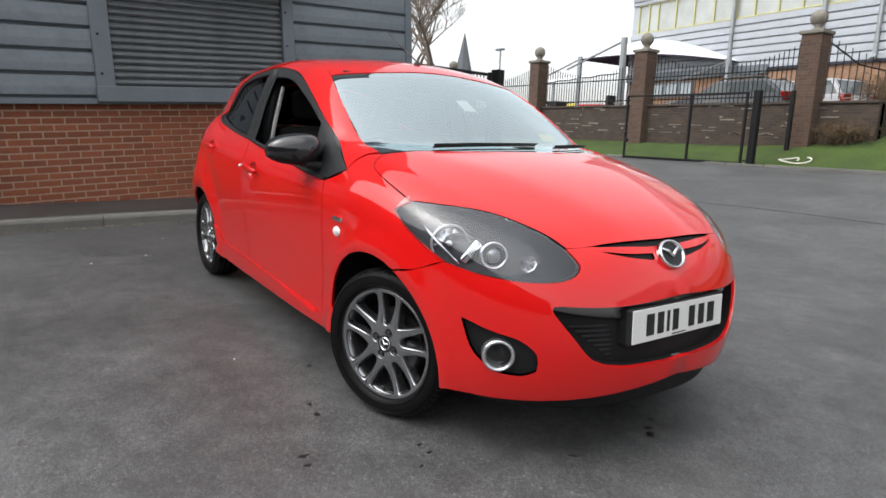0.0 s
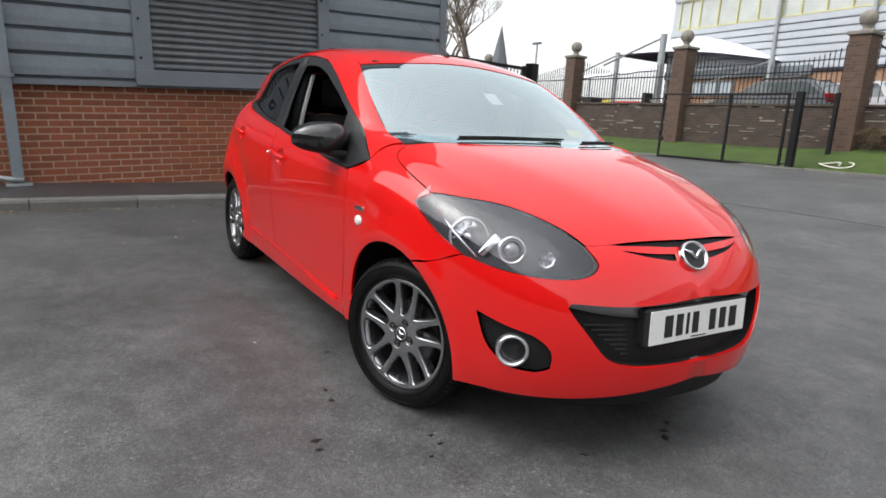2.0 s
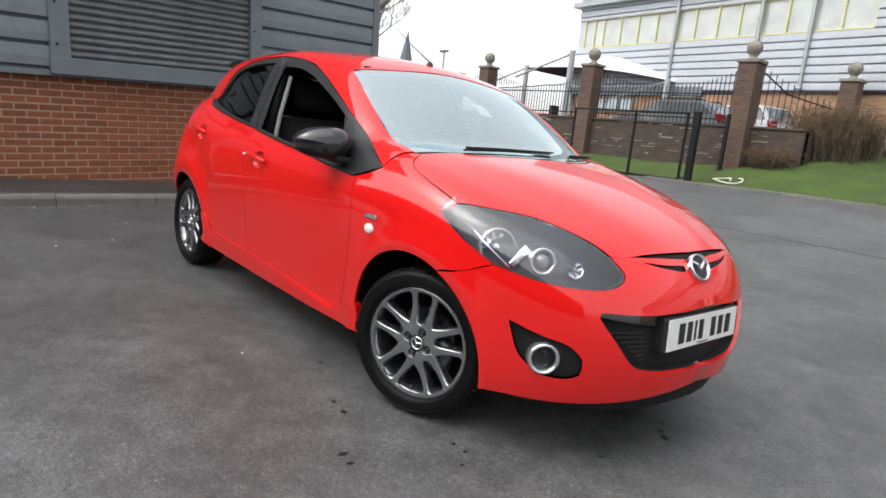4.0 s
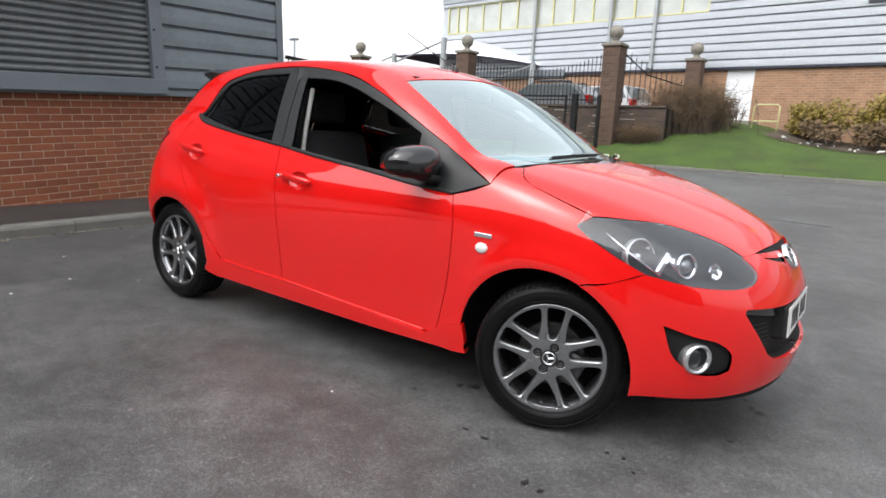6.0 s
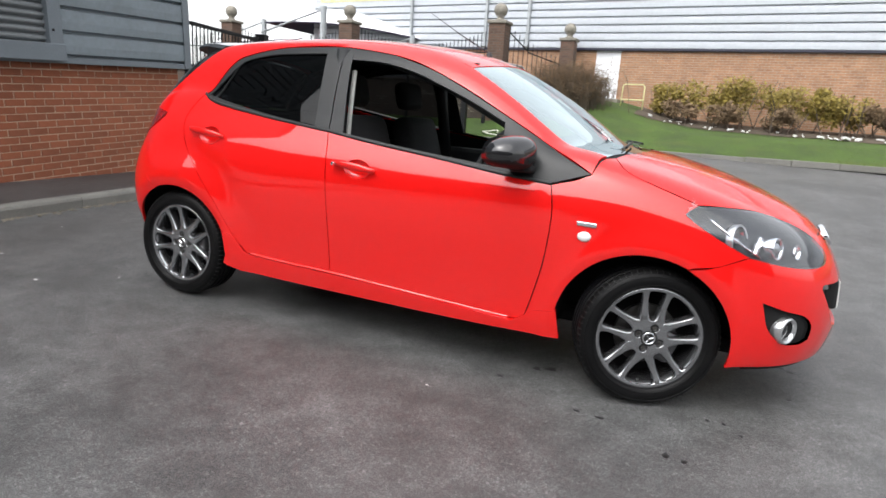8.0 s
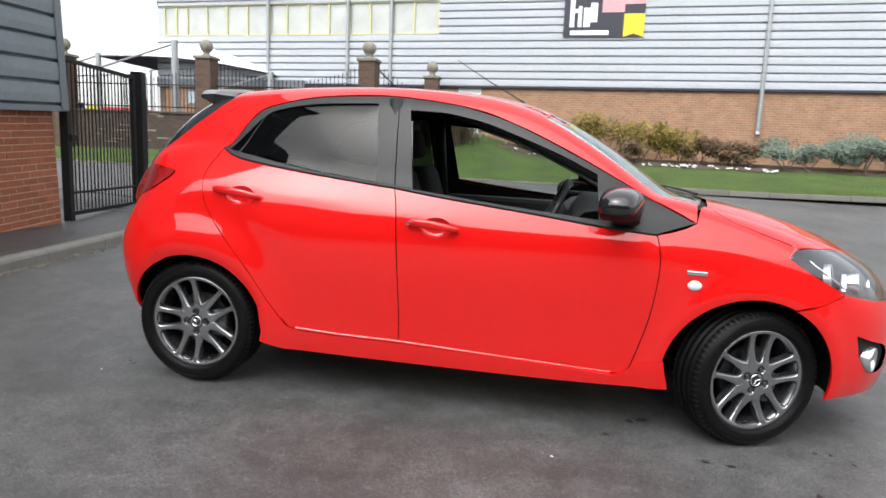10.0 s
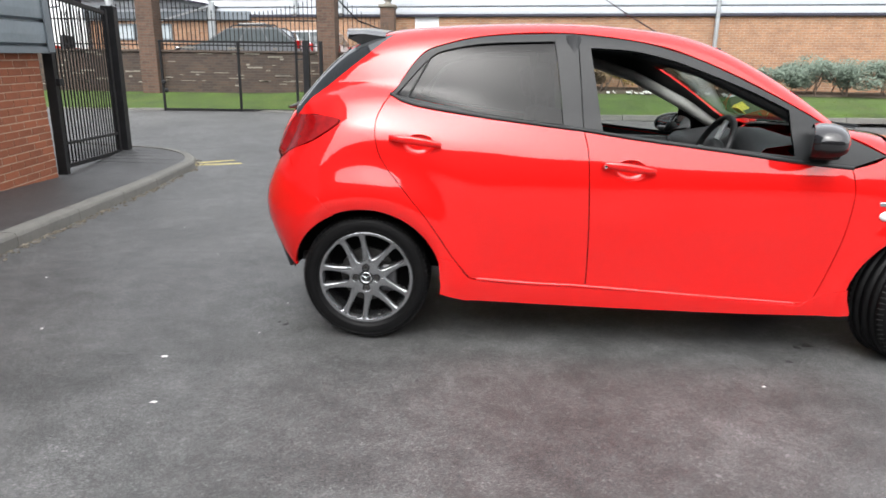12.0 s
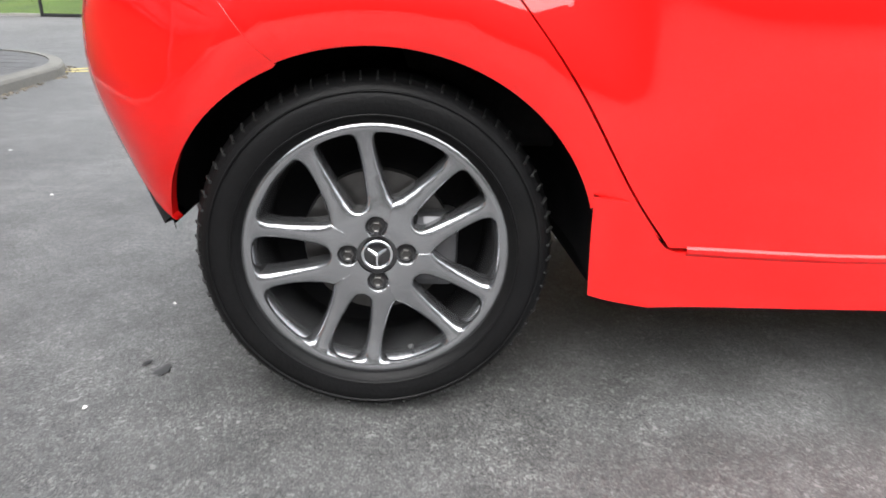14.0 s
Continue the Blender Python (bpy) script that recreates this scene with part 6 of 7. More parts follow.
for y in (-0.56, -0.07, 0.07, 0.56):
    part("air_vent", lathe([(0.045, 0), (0.045, 0.012), (0.036, 0.016), (0.034, 0.004), (0, 0.004)], 18, Matrix.Translation((0.462, y, 0.83)) @ pose(0, 0, 0, 0, -90, 0)), M["satin_black"], dash)
part("centre_stack", box((0.42, -0.13, 0.5), (0.5, 0.13, 0.76), 0.02), M["gloss_black"], dash)
part("console", box((-0.25, -0.11, 0.25), (0.5, 0.11, 0.5), 0.03), M["dash"], car)
SW = Matrix.Translation((0.36, -0.36, 0.875)) @ pose(0, 0, 0, 0, -66, 0)
bm = bmesh.new()
ringp = [SW @ Vector((0.178 * math.cos(2 * math.pi * i / 36), 0.178 * math.sin(2 * math.pi * i / 36), 0)) for i in range(37)]
add_tube(bm, ringp, 0.016, 10, cap=False)
sw = part("steering_wheel", bm, M["satin_black"], car, "black three-spoke steering wheel", smooth=True)
part("hub", lathe([(0, 0.03), (0.05, 0.026), (0.07, 0.01), (0.07, -0.02), (0.03, -0.1), (0, -0.1)], 20, SW), M["dash"], sw, smooth=True)
for a in (0, 180, 270):
    bm = bmesh.new()
    add_box(bm, (0.05, -0.022, -0.006), (0.17, 0.022, 0.008), 0.005, SW @ pose(0, 0, 0, 0, 0, a + 90))
    part("spoke", bm, M["satin_silver"], sw)
for sg in (-1, 1):
    bm = bmesh.new()
    add_box(bm, (-0.82, sg * 0.735 - 0.03, 0.3), (0.75, sg * 0.735 + 0.03, 0.88), 0.03)
    add_box(bm, (-1.1, sg * 0.733 - 0.03, 0.7), (-0.8, sg * 0.733 + 0.03, 0.9), 0.03)
    part("door_card", bm, M["dash"], car, "black inner door card")
    bm = bmesh.new()
    bm2 = [S(0.88, 0.92), S(0.545, 1.105), S(0.19, 1.265), S(-0.1, 1.345)]
    rowp = [(p[0], -sg * (abs(p[1]) - 0.05), p[2] - 0.02) for p in bm2]
    part("pillar_trim", tube(rowp, [0.035, 0.035, 0.033, 0.03], 8), M["belt"] if sg < 0 else M["satin_black"], car, "grey inner pillar trim", smooth=True)
    part("inner_pillar", tube([(-0.33, sg * 0.70, 0.8), (-0.36, sg * 0.64, 1.15), (-0.37, sg * 0.58, 1.36)], 0.04, 8), M["satin_black"], car, smooth=True)
part("seat_belt", tube([(-0.27, -0.685, 0.86), (-0.285, -0.645, 1.06), (-0.305, -0.585, 1.27)], 0.012, 6), M["belt"], car, "pale grey seat belt")
hd = skin(PLAN, curve(T(0.33, 0), T(0.3, -0.52)) + curve(T(0.3, -0.52), T(-0.4, -0.5), T(-1.3, -0.47)) + curve(T(-1.3, -0.47), T(-1.3, 0)) + curve(T(-1.3, 0), T(0.33, 0)), gap=0, inset=0.035, grid=0.15, both=True, flange=0)
panel("headlining", hd, M["satin_black"], car)
part("sun_visor", box((0.12, -0.5, 1.335), (0.3, -0.16, 1.345), 0.004), M["dash"], car)

# ---- car: door mirrors ----
def mirror_shell():
    bm = bmesh.new()
    rows = []
    for i in range(13):
        u = -math.pi / 2 + math.pi * i / 12
        ring = []
        for k in range(24):
            a = 2 * math.pi * k / 24
            cy, cz = math.cos(a), math.sin(a)
            yy = 0.122 * math.copysign(abs(cy) ** 0.8, cy)
            zz = 0.075 * math.copysign(abs(cz) ** 0.75, cz) * (1.0 - 0.18 * (yy / 0.122))
            r_ = max(0.0, math.cos(u)) ** 0.6
            x = math.sin(u) * 0.085
            if x < -0.02:
                r_, x = (0.97, -0.045) if i > 0 else (0.9, -0.047)
            ring.append(bm.verts.new((x, -yy * r_, zz * r_)))
        rows.append(ring)
    for a, b in zip(rows, rows[1:]):
        for k in range(24):
            bm.faces.new((a[k], a[(k + 1) % 24], b[(k + 1) % 24], b[k]))
    bmesh.ops.remove_doubles(bm, verts=bm.verts, dist=0.0006)
    bmesh.ops.recalc_face_normals(bm, faces=bm.faces)
    for f_ in bm.faces:
        f_.material_index = 1 if f_.calc_center_median().z < -0.022 else 0
    for v in bm.verts:
        if v.co.z < -0.022:
            v.co.z, v.co.y = -0.022 + (v.co.z + 0.022) * 0.7, v.co.y * 0.93 - 0.004
        v.co = MIR @ v.co
    return bm


MIR_OUT = Matrix.Translation((0.615, -0.88, 0.968)) @ pose(0, 0, 0, 0, 0, -24)
MIR_IN = Matrix.Translation((0.535, -0.80, 0.955)) @ pose(0, 0, 0, 0, 0, -78)
for k in (False, True):
    MIR = MIR_IN if k else MIR_OUT
    bm = mirror_shell()
    mo = part("door_mirror", mirror_bm(bm) if k else bm, [M["gloss_black"], M["matt_black"]], car, "gloss black door mirror", smooth=True)
    bm = bmesh.new()
    ring = [bm.verts.new(MIR @ Vector((-0.0475, 0.103 * math.copysign(abs(math.cos(a)) ** 0.8, math.cos(a)), 0.058 * math.copysign(abs(math.sin(a)) ** 0.8, math.sin(a))))) for a in [2 * math.pi * i / 28 for i in range(28)]]
    bm.faces.new(ring)
    bmesh.ops.recalc_face_normals(bm, faces=bm.faces)
    g = part("mirror_pane", mirror_bm(bm) if k else bm, M["mirror"], mo, "mirror glass")
    bm = bmesh.new()
    add_box(bm, (-0.05, -0.06, -0.022), (0.05, 0.12, 0.012), 0.012, Matrix.Translation((0.655, -0.80, 0.915)) @ pose(0, 0, 0, -8, 0, 0))
    part("mirror_foot", mirror_bm(bm) if k else bm, M["matt_black"], mo, smooth=True)


WIN_A = ((0.0755, 0.0772, 0.08, 0.085, 0.1, 0.13, 0.16, 0.183, 0.193, 0.1985, 0.2), (0.0, 0.0062, 0.0096, 0.0126, 0.0164, 0.0228, 0.0278, 0.0305, 0.0285, 0.021, 0.013))
WIN_B = ((0.093, 0.097, 0.105, 0.12, 0.15, 0.18, 0.192, 0.198, 0.2), (0.0, 0.0045, 0.0115, 0.0225, 0.0405, 0.0552, 0.0575, 0.053, 0.045))


def wheel_sector(centre, wells):
    """One fifth of the cast wheel face: a forked spoke with its share of hub and rim, edges rounded over."""
    def at(r_, deg):
        return (r_ * math.cos(radians(deg)), r_ * math.sin(radians(deg)))
    ra = [0.0755 + (0.2 - 0.0755) * (k / 40) ** 1.3 for k in range(41)]
    rb = [0.093 + (0.2 - 0.093) * k / 30 for k in range(31)]
    ha = [float(np.interp(q, *WIN_A)) for q in ra]
    hb = [float(np.interp(q, *WIN_B)) for q in rb]
    hole = [at(q, math.degrees(h / q)) for q, h in zip(ra, ha)]
    hole += [at(0.201, k) for k in (2.4, 0.0, -2.4)] + [at(q, -math.degrees(h / q)) for q, h in zip(ra[::-1], ha[::-1])][:-1]
    edge = [at(q, 36 - math.degrees(h / q)) for q, h in zip(rb, hb)] + [at(0.201, a) for a in (26, 29, 32.5)]
    right = [(x, -y) for x, y in edge]
    out = [at(0.033, -36 + 4 * k) for k in range(18)] + [at(0.033 + 0.06 * k / 12, 36) for k in range(12)] + edge
    out += [at(0.201, 36), at(0.2075, 36)] + [at(0.2075, 36 - 3 * k) for k in range(1, 24)] + [at(0.2075, -36), at(0.201, -36)]
    out += right[::-1] + [at(0.093 - 0.06 * k / 12, -36) for k in range(1, 12)]
    out, hole = np.array(out), np.array(hole)
    left_e = np.array([at(0.0932, 36)] + edge + [at(0.201, 36)])
    right_e = left_e * (1, -1)
    chains = [np.vstack([hole, hole[:1]]), left_e, right_e]

    def away(q):
        best = np.full(len(q), 1.0)
        for c in chains:
            for p0, p1 in zip(c, c[1:]):
                v = p1 - p0
                t = np.clip(((q - p0) @ v) / (v @ v + 1e-12), 0, 1)
                best = np.minimum(best, np.linalg.norm(q - p0 - t[:, None] * v, axis=1))
        return best
    ca, sa = math.cos(radians(centre)), math.sin(radians(centre))
    local = [(x * ca + z * sa, -x * sa + z * ca) for x, z in wells]
    extra = []
    for gap in (0.0016, 0.0035, 0.006, 0.009):
        for c, sg in ((out, 1), (hole, -1)):
            extra.append(shrink(c, gap * sg))
    gx, gy = np.meshgrid(np.arange(0.034, 0.208, 0.006), np.arange(-0.126, 0.126, 0.006))
    extra.append(np.stack([gx.ravel(), gy.ravel()], 1))
    for x, z in local:
        for r_ in (0.011, 0.0142, 0.0157, 0.0172, 0.0188):
            extra.append(np.array([(x + r_ * math.cos(k * math.pi / 14), z + r_ * math.sin(k * math.pi / 14)) for k in range(28)]))
    g = np.vstack(extra)
    ok = inside_poly(g, out) & ~inside_poly(g, hole) & (near_poly(g, out) > 0.0011) & (near_poly(g, hole) > 0.0011)
    g = g[ok]
    pts = [tuple(p) for p in out] + [tuple(p) for p in hole]
    n0, n1 = len(out), len(hole)
    edges = [(k, (k + 1) % n0) for k in range(n0)] + [(n0 + k, n0 + (k + 1) % n1) for k in range(n1)]
    vo, _, fo, *_ = delaunay_2d_cdt([Vector(p) for p in pts + [tuple(p) for p in g]], edges, [], 0, 1e-5)
    q = np.array([tuple(v) for v in vo])
    tri = np.array([f for f in fo if len(f) == 3])
    c = q[tri].mean(1)
    tri = tri[inside_poly(c, out) & ~inside_poly(c, hole)]
    rr = np.linalg.norm(q, axis=1)
    d = away(q)
    top = np.interp(rr, (0.033, 0.05, 0.075, 0.1, 0.13, 0.16, 0.19, 0.202, 0.2075), (0.0765, 0.0775, 0.0765, 0.0735, 0.0715, 0.0725, 0.077, 0.0805, 0.081))
    crest = np.sqrt(1 - (1 - np.clip(d / 0.014, 0, 1)) ** 2)
    top = top - 0.0095 * (1 - crest) * np.clip((rr - 0.07) / 0.03, 0, 1) * np.clip((0.203 - rr) / 0.01, 0, 1)
    top = top - 0.004 * np.clip(1 - d / 0.0035, 0, 1) ** 2
    for x, z in local:
        far = np.hypot(q[:, 0] - x, q[:, 1] - z)
        top = top - 0.009 * np.clip((0.0175 - far) / 0.0028, 0, 1)
    turn = lambda x, z, y: (x * ca - z * sa, -y, x * sa + z * ca)
    bm = bmesh.new()
    vs = [bm.verts.new(turn(p[0], p[1], h)) for p, h in zip(q, top)]
    for f in tri:
        try:
            bm.faces.new([vs[k] for k in f])
        except ValueError:
            pass
    for ch in chains:
        idx = [int(((q - p) ** 2).sum(1).argmin()) for p in ch]
        low = [bm.verts.new(turn(p[0], p[1], 0.03)) for p in ch]
        rim_v = [bm.verts.new(vs[k].co) for k in idx]
        for k in range(len(ch) - 1):
            if idx[k] != idx[k + 1]:
                bm.faces.new((rim_v[k], rim_v[k + 1], low[k + 1], low[k]))
    bmesh.ops.recalc_face_normals(bm, faces=bm.faces)
    return bm


# ---- car: wheels ----
def build_wheel():
    w = new("wheel")
    w.empty_display_size = 0.1
    w.parent = car
    face = pose(0, 0, 0, 90)
    ty = [(0.2135, -0.083), (0.2185, -0.091), (0.228, -0.097), (0.25, -0.1), (0.268, -0.094), (0.28, -0.08)]
    prof = [(0.203, -0.075)] + ty
    for g in (-0.055, -0.02, 0.02, 0.055):
        prof += [(0.2885, g - 0.006), (0.281, g - 0.004), (0.281, g + 0.004), (0.2885, g + 0.006)]
    prof += [(r, -z) for r, z in ty[::-1]] + [(0.203, 0.075)]
    tyre = part("tyre", lathe(prof, 64, face), M["rubber"], w, "low-profile black tyre", smooth=True)
    for r0 in (0.2275, 0.262):
        part("sidewall_ring", lathe([(r0 - 0.002, 0.0955), (r0 - 0.001, 0.0995), (r0 + 0.001, 0.0995), (r0 + 0.002, 0.0955)], 64, face), M["rubber"], w, smooth=True)
    sipes = bmesh.new()
    for i in range(72):
        a = 2 * math.pi * i / 72
        for y0 in (-0.076, 0.076):
            add_box(sipes, (-0.0018, -0.012, -0.002), (0.0018, 0.012, 0.0022), 0, Matrix.Rotation(a, 4, "Y") @ Matrix.Translation((0, y0, 0.2822)) @ pose(0, 0, 0, 28 if y0 < 0 else -28, 0, 0))
    tagged(part("tread", sipes, M["ink"], w), kind="stuff")
    rimp = [(0.2, 0.08), (0.2135, 0.086), (0.2145, 0.082), (0.2125, 0.076), (0.206, 0.072), (0.198, 0.066), (0.194, 0.04), (0.19, 0.0), (0.188, -0.07), (0.205, -0.08)]
    rim = part("rim", lathe(rimp, 72, face), M["alloy"], w, "gunmetal grey alloy wheel rim", smooth=True)
    part("brake_disc", lathe([(0.07, 0.01), (0.125, 0.01), (0.128, 0.0), (0.125, -0.012), (0.05, -0.012)], 40, face), M["steel_disc"], w, smooth=False)
    part("brake_hat", lathe([(0.0, 0.03), (0.068, 0.028), (0.07, 0.008)], 24, face), M["alloy_dark"], w, smooth=True)
    part("caliper", box((0.06, -0.045, -0.07), (0.135, 0.03, 0.06), 0.015), M["alloy_dark"], w)
    # Closed black disc stands in for the shade inside the wheel.
    part("wheel_shade_disc", lathe([(0.19, -0.06), (0.0, -0.062)], 40, face), M["dark"], w)
    # face of five forked spokes, cut as five sectors around ten windows
    well = [(0.047 * math.cos(radians(q)), 0.047 * math.sin(radians(q))) for q in (2, 92, 182, 272)]
    for i in range(5):
        part("spoke", wheel_sector(110 - 72 * i, well), M["alloy"], w, smooth=True)
    part("cap", lathe([(0.0, 0.0765), (0.021, 0.0765), (0.024, 0.0745), (0.034, 0.0738)], 32, face), M["gloss_black"], w, "black centre cap with a silver mark", smooth=True)
    part("cap_ring", lathe([(0.021, 0.0765), (0.0225, 0.0785), (0.025, 0.0785), (0.0262, 0.0755)], 32, face), M["chrome"], w, smooth=True)
    for a in (35, 145, 270):
        part("cap_mark", tube([(0, -0.0775, 0), (0.018 * math.cos(radians(a)), -0.0778, 0.018 * math.sin(radians(a)))], [0.0035, 0.002], 6), M["chrome"], w)
    for a in (2, 92, 182, 272):
        mm = Matrix.Translation((0.047 * math.cos(radians(a)), 0, 0.047 * math.sin(radians(a)))) @ face
        # Dark floor disc puts the nut recess's shade into its colour.
        part("nut_well", lathe([(0.0142, 0.0695), (0.0138, 0.069), (0, 0.069)], 20, mm), M["alloy_dark"], w, smooth=True)
        part("wheel_nut", lathe([(0.0095, 0.066), (0.0095, 0.077), (0.0075, 0.079), (0.005, 0.0775), (0, 0.0775)], 6, mm), M["steel_disc"], w)
    part("valve", tube([(0.06, -0.055, -0.18), (0.057, -0.068, -0.172)], 0.004, 8), M["satin_black"], w)
    return w


w0 = build_wheel()
places = [(-1.245, -0.70, 0.288, 0, 0), (1.218, -0.70, 0.288, 20, 0), (-1.245, 0.70, 0.288, 180, 0), (1.218, 0.70, 0.288, 200, 0)]
for i, (x, y, z, rz, _) in enumerate(places):
    if i == 0:
        w0.matrix_local = pose(x, y, z, 0, 0, rz)
    else:
        copy_thing(w0, pose(x, y, z, 0, [0, 23, 0, 40][i], rz))

# ---- unseen plain building added behind the camera: closes the yard, darkens the car's reflections ----
south = tagged(new("wall_south"), "unseen plain dark building, added for the car's reflections", "wall", kind="structure")
part("wall_body", box((-30, -16, -0.4), (40, -15, 6.6), 0.05), M["far_dark"], south)
part("plinth", box((-30, -14.99, -0.4), (40, -14.9, 1.2), 0.01), M["dark_brick"], south)


# ---- shrubs ----
def shrub(name, label, x, y, z, w, d, h, n, leaf, material, seed, stems=7, droop=0.0, group=""):
    r = random.Random(seed)
    t = thing(name, label, "shrub", pose(x, y, z), group)
    bm = bmesh.new()
    tips = []
    for i in range(stems):
        a = r.uniform(0, 6.28)
        p = Vector((r.uniform(-w, w) * 0.35, r.uniform(-d, d) * 0.3, -0.1))
        pts = [p]
        for k in range(3):
            p = p + Vector((math.cos(a) * w * 0.13 + r.uniform(-1, 1) * 0.08, math.sin(a) * d * 0.13 + r.uniform(-1, 1) * 0.08, h * 0.3))
            pts.append(p)
        tips += pts[1:]
        add_tube(bm, pts, [0.02, 0.016, 0.012, 0.006], 5)
    part("stem", bm, M["bark"], t)
    bm = bmesh.new()
    lumps = [(r.uniform(-0.8, 0.8), r.uniform(-0.7, 0.7), r.uniform(0.35, 0.9), r.uniform(0.25, 0.5)) for _ in range(14)]
    for i in range(n):
        lx, ly, lz, lr = r.choice(lumps)
        v = Vector((r.gauss(0, 1), r.gauss(0, 1), r.gauss(0, 1))).normalized() * lr * r.random() ** 0.35
        px, py, pz = lx * w / 2 + v.x * w / 2, ly * d / 2 + v.y * d / 2, max(0.02, lz * h * 0.85 + v.z * h * 0.45)
        s = leaf * r.uniform(0.5, 1.3)
        e1 = Vector((r.uniform(-1, 1), r.uniform(-1, 1), r.uniform(-0.6, 1))).normalized() * s
        e2 = e1.orthogonal().normalized() * s * r.uniform(0.25, 0.5)
        c = Vector((px, py, pz))
        bm.faces.new([bm.verts.new(q) for q in (c, c + e1 * 0.5 + e2, c + e1, c + e1 * 0.5 - e2)])
    part("crown", bm, material, t)
    return t


wy = lambda x: 18.9 - 0.11 * x
spec = [(-0.1, 0.9, 0.95, "leaf_yellow"), (1.0, 1.25, 1.2, "leaf_yellow"), (2.2, 1.3, 1.35, "leaf_yellow"), (3.4, 1.2, 1.15, "leaf_yellow"), (4.5, 1.2, 1.05, "leaf_yellow"), (5.5, 1.1, 0.8, "leaf_brown"), (6.3, 1.1, 0.65, "leaf_brown"), (1.6, 0.9, 0.7, "leaf_brown"), (3.0, 0.9, 0.65, "leaf_brown"), (0.3, 0.8, 0.6, "leaf_brown")]
for i, (x, w, h, lf) in enumerate(spec):
    y = wy(x) - (1.05 if i < 7 else 1.75)
    shrub("shrub", "bare-twigged shrub with yellow-green leaves in the wall bed" if lf == "leaf_yellow" else "low brown twiggy shrub in the wall bed", x, y, lawn_z(x, y) - 0.03, w * 1.25, 1.1, h * 1.3, 2600 if i < 7 else 1300, 0.085, M[lf], 20 + i, group="shrubs along the wall")
for i, (x, w, h) in enumerate(((8.1, 2.0, 1.05), (9.5, 2.0, 1.15), (11.0, 2.0, 1.1))):
    y = wy(x) - 1.3
    shrub("shrub", "dense grey-green mounded shrub beside the downpipe", x, y, lawn_z(x, y) - 0.05, w * 1.25, 1.5, h * 1.2, 8000, 0.065, M["leaf_grey"], 50 + i, group="grey shrubs")


def bramble(x, y, z, w, d, h, n, seed):
    """A tangle of dead arching stems with side twigs."""
    r = random.Random(seed)
    t = thing("bramble", "brown tangle of dead bramble stems over the wall end", "shrub", pose(x, y, z), "dead brambles")
    bm, tw = bmesh.new(), bmesh.new()
    for i in range(n):
        p = Vector((r.gauss(0, 0.28) * w, r.gauss(0, 0.25) * d, -0.05))
        a, lift, reach = r.uniform(0, 6.28), h * r.uniform(0.45, 1.1), r.uniform(0.15, 0.45)
        pts = []
        for k in range(5):
            u = k / 4
            pts.append(p + Vector((math.cos(a) * w * reach * u, math.sin(a) * d * reach * u, lift * (1.9 * u - 1.0 * u * u))) + Vector((r.uniform(-1, 1), r.uniform(-1, 1), r.uniform(-1, 1))) * 0.03)
        add_tube(bm, pts, [0.009, 0.008, 0.007, 0.005, 0.003], 3, cap=False)
        for q in pts[1:]:
            for _ in range(4):
                e = Vector((r.gauss(0, 1), r.gauss(0, 1), r.gauss(0.2, 0.7))).normalized() * r.uniform(0.08, 0.24)
                add_tube(tw, [q, q + e * 0.5 + Vector((0, 0, 0.015)), q + e], [0.004, 0.0035, 0.002], 3, cap=False)
    part("stem", bm, M["leaf_dark"], t)
    part("crown", tw, M["leaf_brown"], t, "fine dead twigs")
    return t


BRAMBLES = ((-3.95, 15.0, 1.1, 0.55, 90), (-3.3, 16.6, 1.8, 1.1, 160), (-3.1, 15.9, 1.5, 1.5, 230), (-2.5, 16.2, 1.1, 1.25, 150), (-4.0, 15.0, 1.0, 0.45, 80), (-2.3, 17.0, 0.9, 0.9, 90))
for i, (x, y, w, h, n) in enumerate(BRAMBLES):
    bramble(x, y, lawn_z(x, y) - 0.03, w, 0.9, h, n, 70 + i)

# soil bed with pale litter below the shrubs
bm = bmesh.new()
q = []
for i in range(60):
    x = -1.0 + i * 0.25
    e = 2.25 + 0.25 * noise.noise((x * 0.9, 7.7, 0))
    if x > 7:
        e *= 0.75
    q.append([bm.verts.new((x, wy(x) - e * (1 - k / 5) - 0.05, lawn_z(x, wy(x) - e * (1 - k / 5)) + (0.012 if k == 0 else 0.05 + 0.03 * noise.noise((x * 3, k, 0))))) for k in range(6)])
for a, b in zip(q, q[1:]):
    for k in range(5):
        bm.faces.new((a[k], b[k], b[k + 1], a[k + 1]))
tagged(part("soil_bed", bm, M["soil"], smooth=True), "bare brown soil bed under the shrubs", "flower bed", kind="structure")
r = random.Random(8)
bm = bmesh.new()
for i in range(46):
    x = r.uniform(-0.6, 7.2)
    y = wy(x) - r.uniform(1.7, 2.5)
    s = 0.02 + 0.07 * r.random() ** 2
    add_box(bm, (-s, -s * 0.6, -0.01), (s, s * 0.6, r.uniform(0.01, 0.05)), 0, Matrix.Translation((x, y, lawn_z(x, y) + 0.05)) @ pose(0, 0, 0, r.uniform(-20, 20), r.uniform(-20, 20), r.uniform(0, 360)))
tagged(part("litter", bm, M["litter"]), "pale scraps of litter on the soil", "litter", kind="stuff")

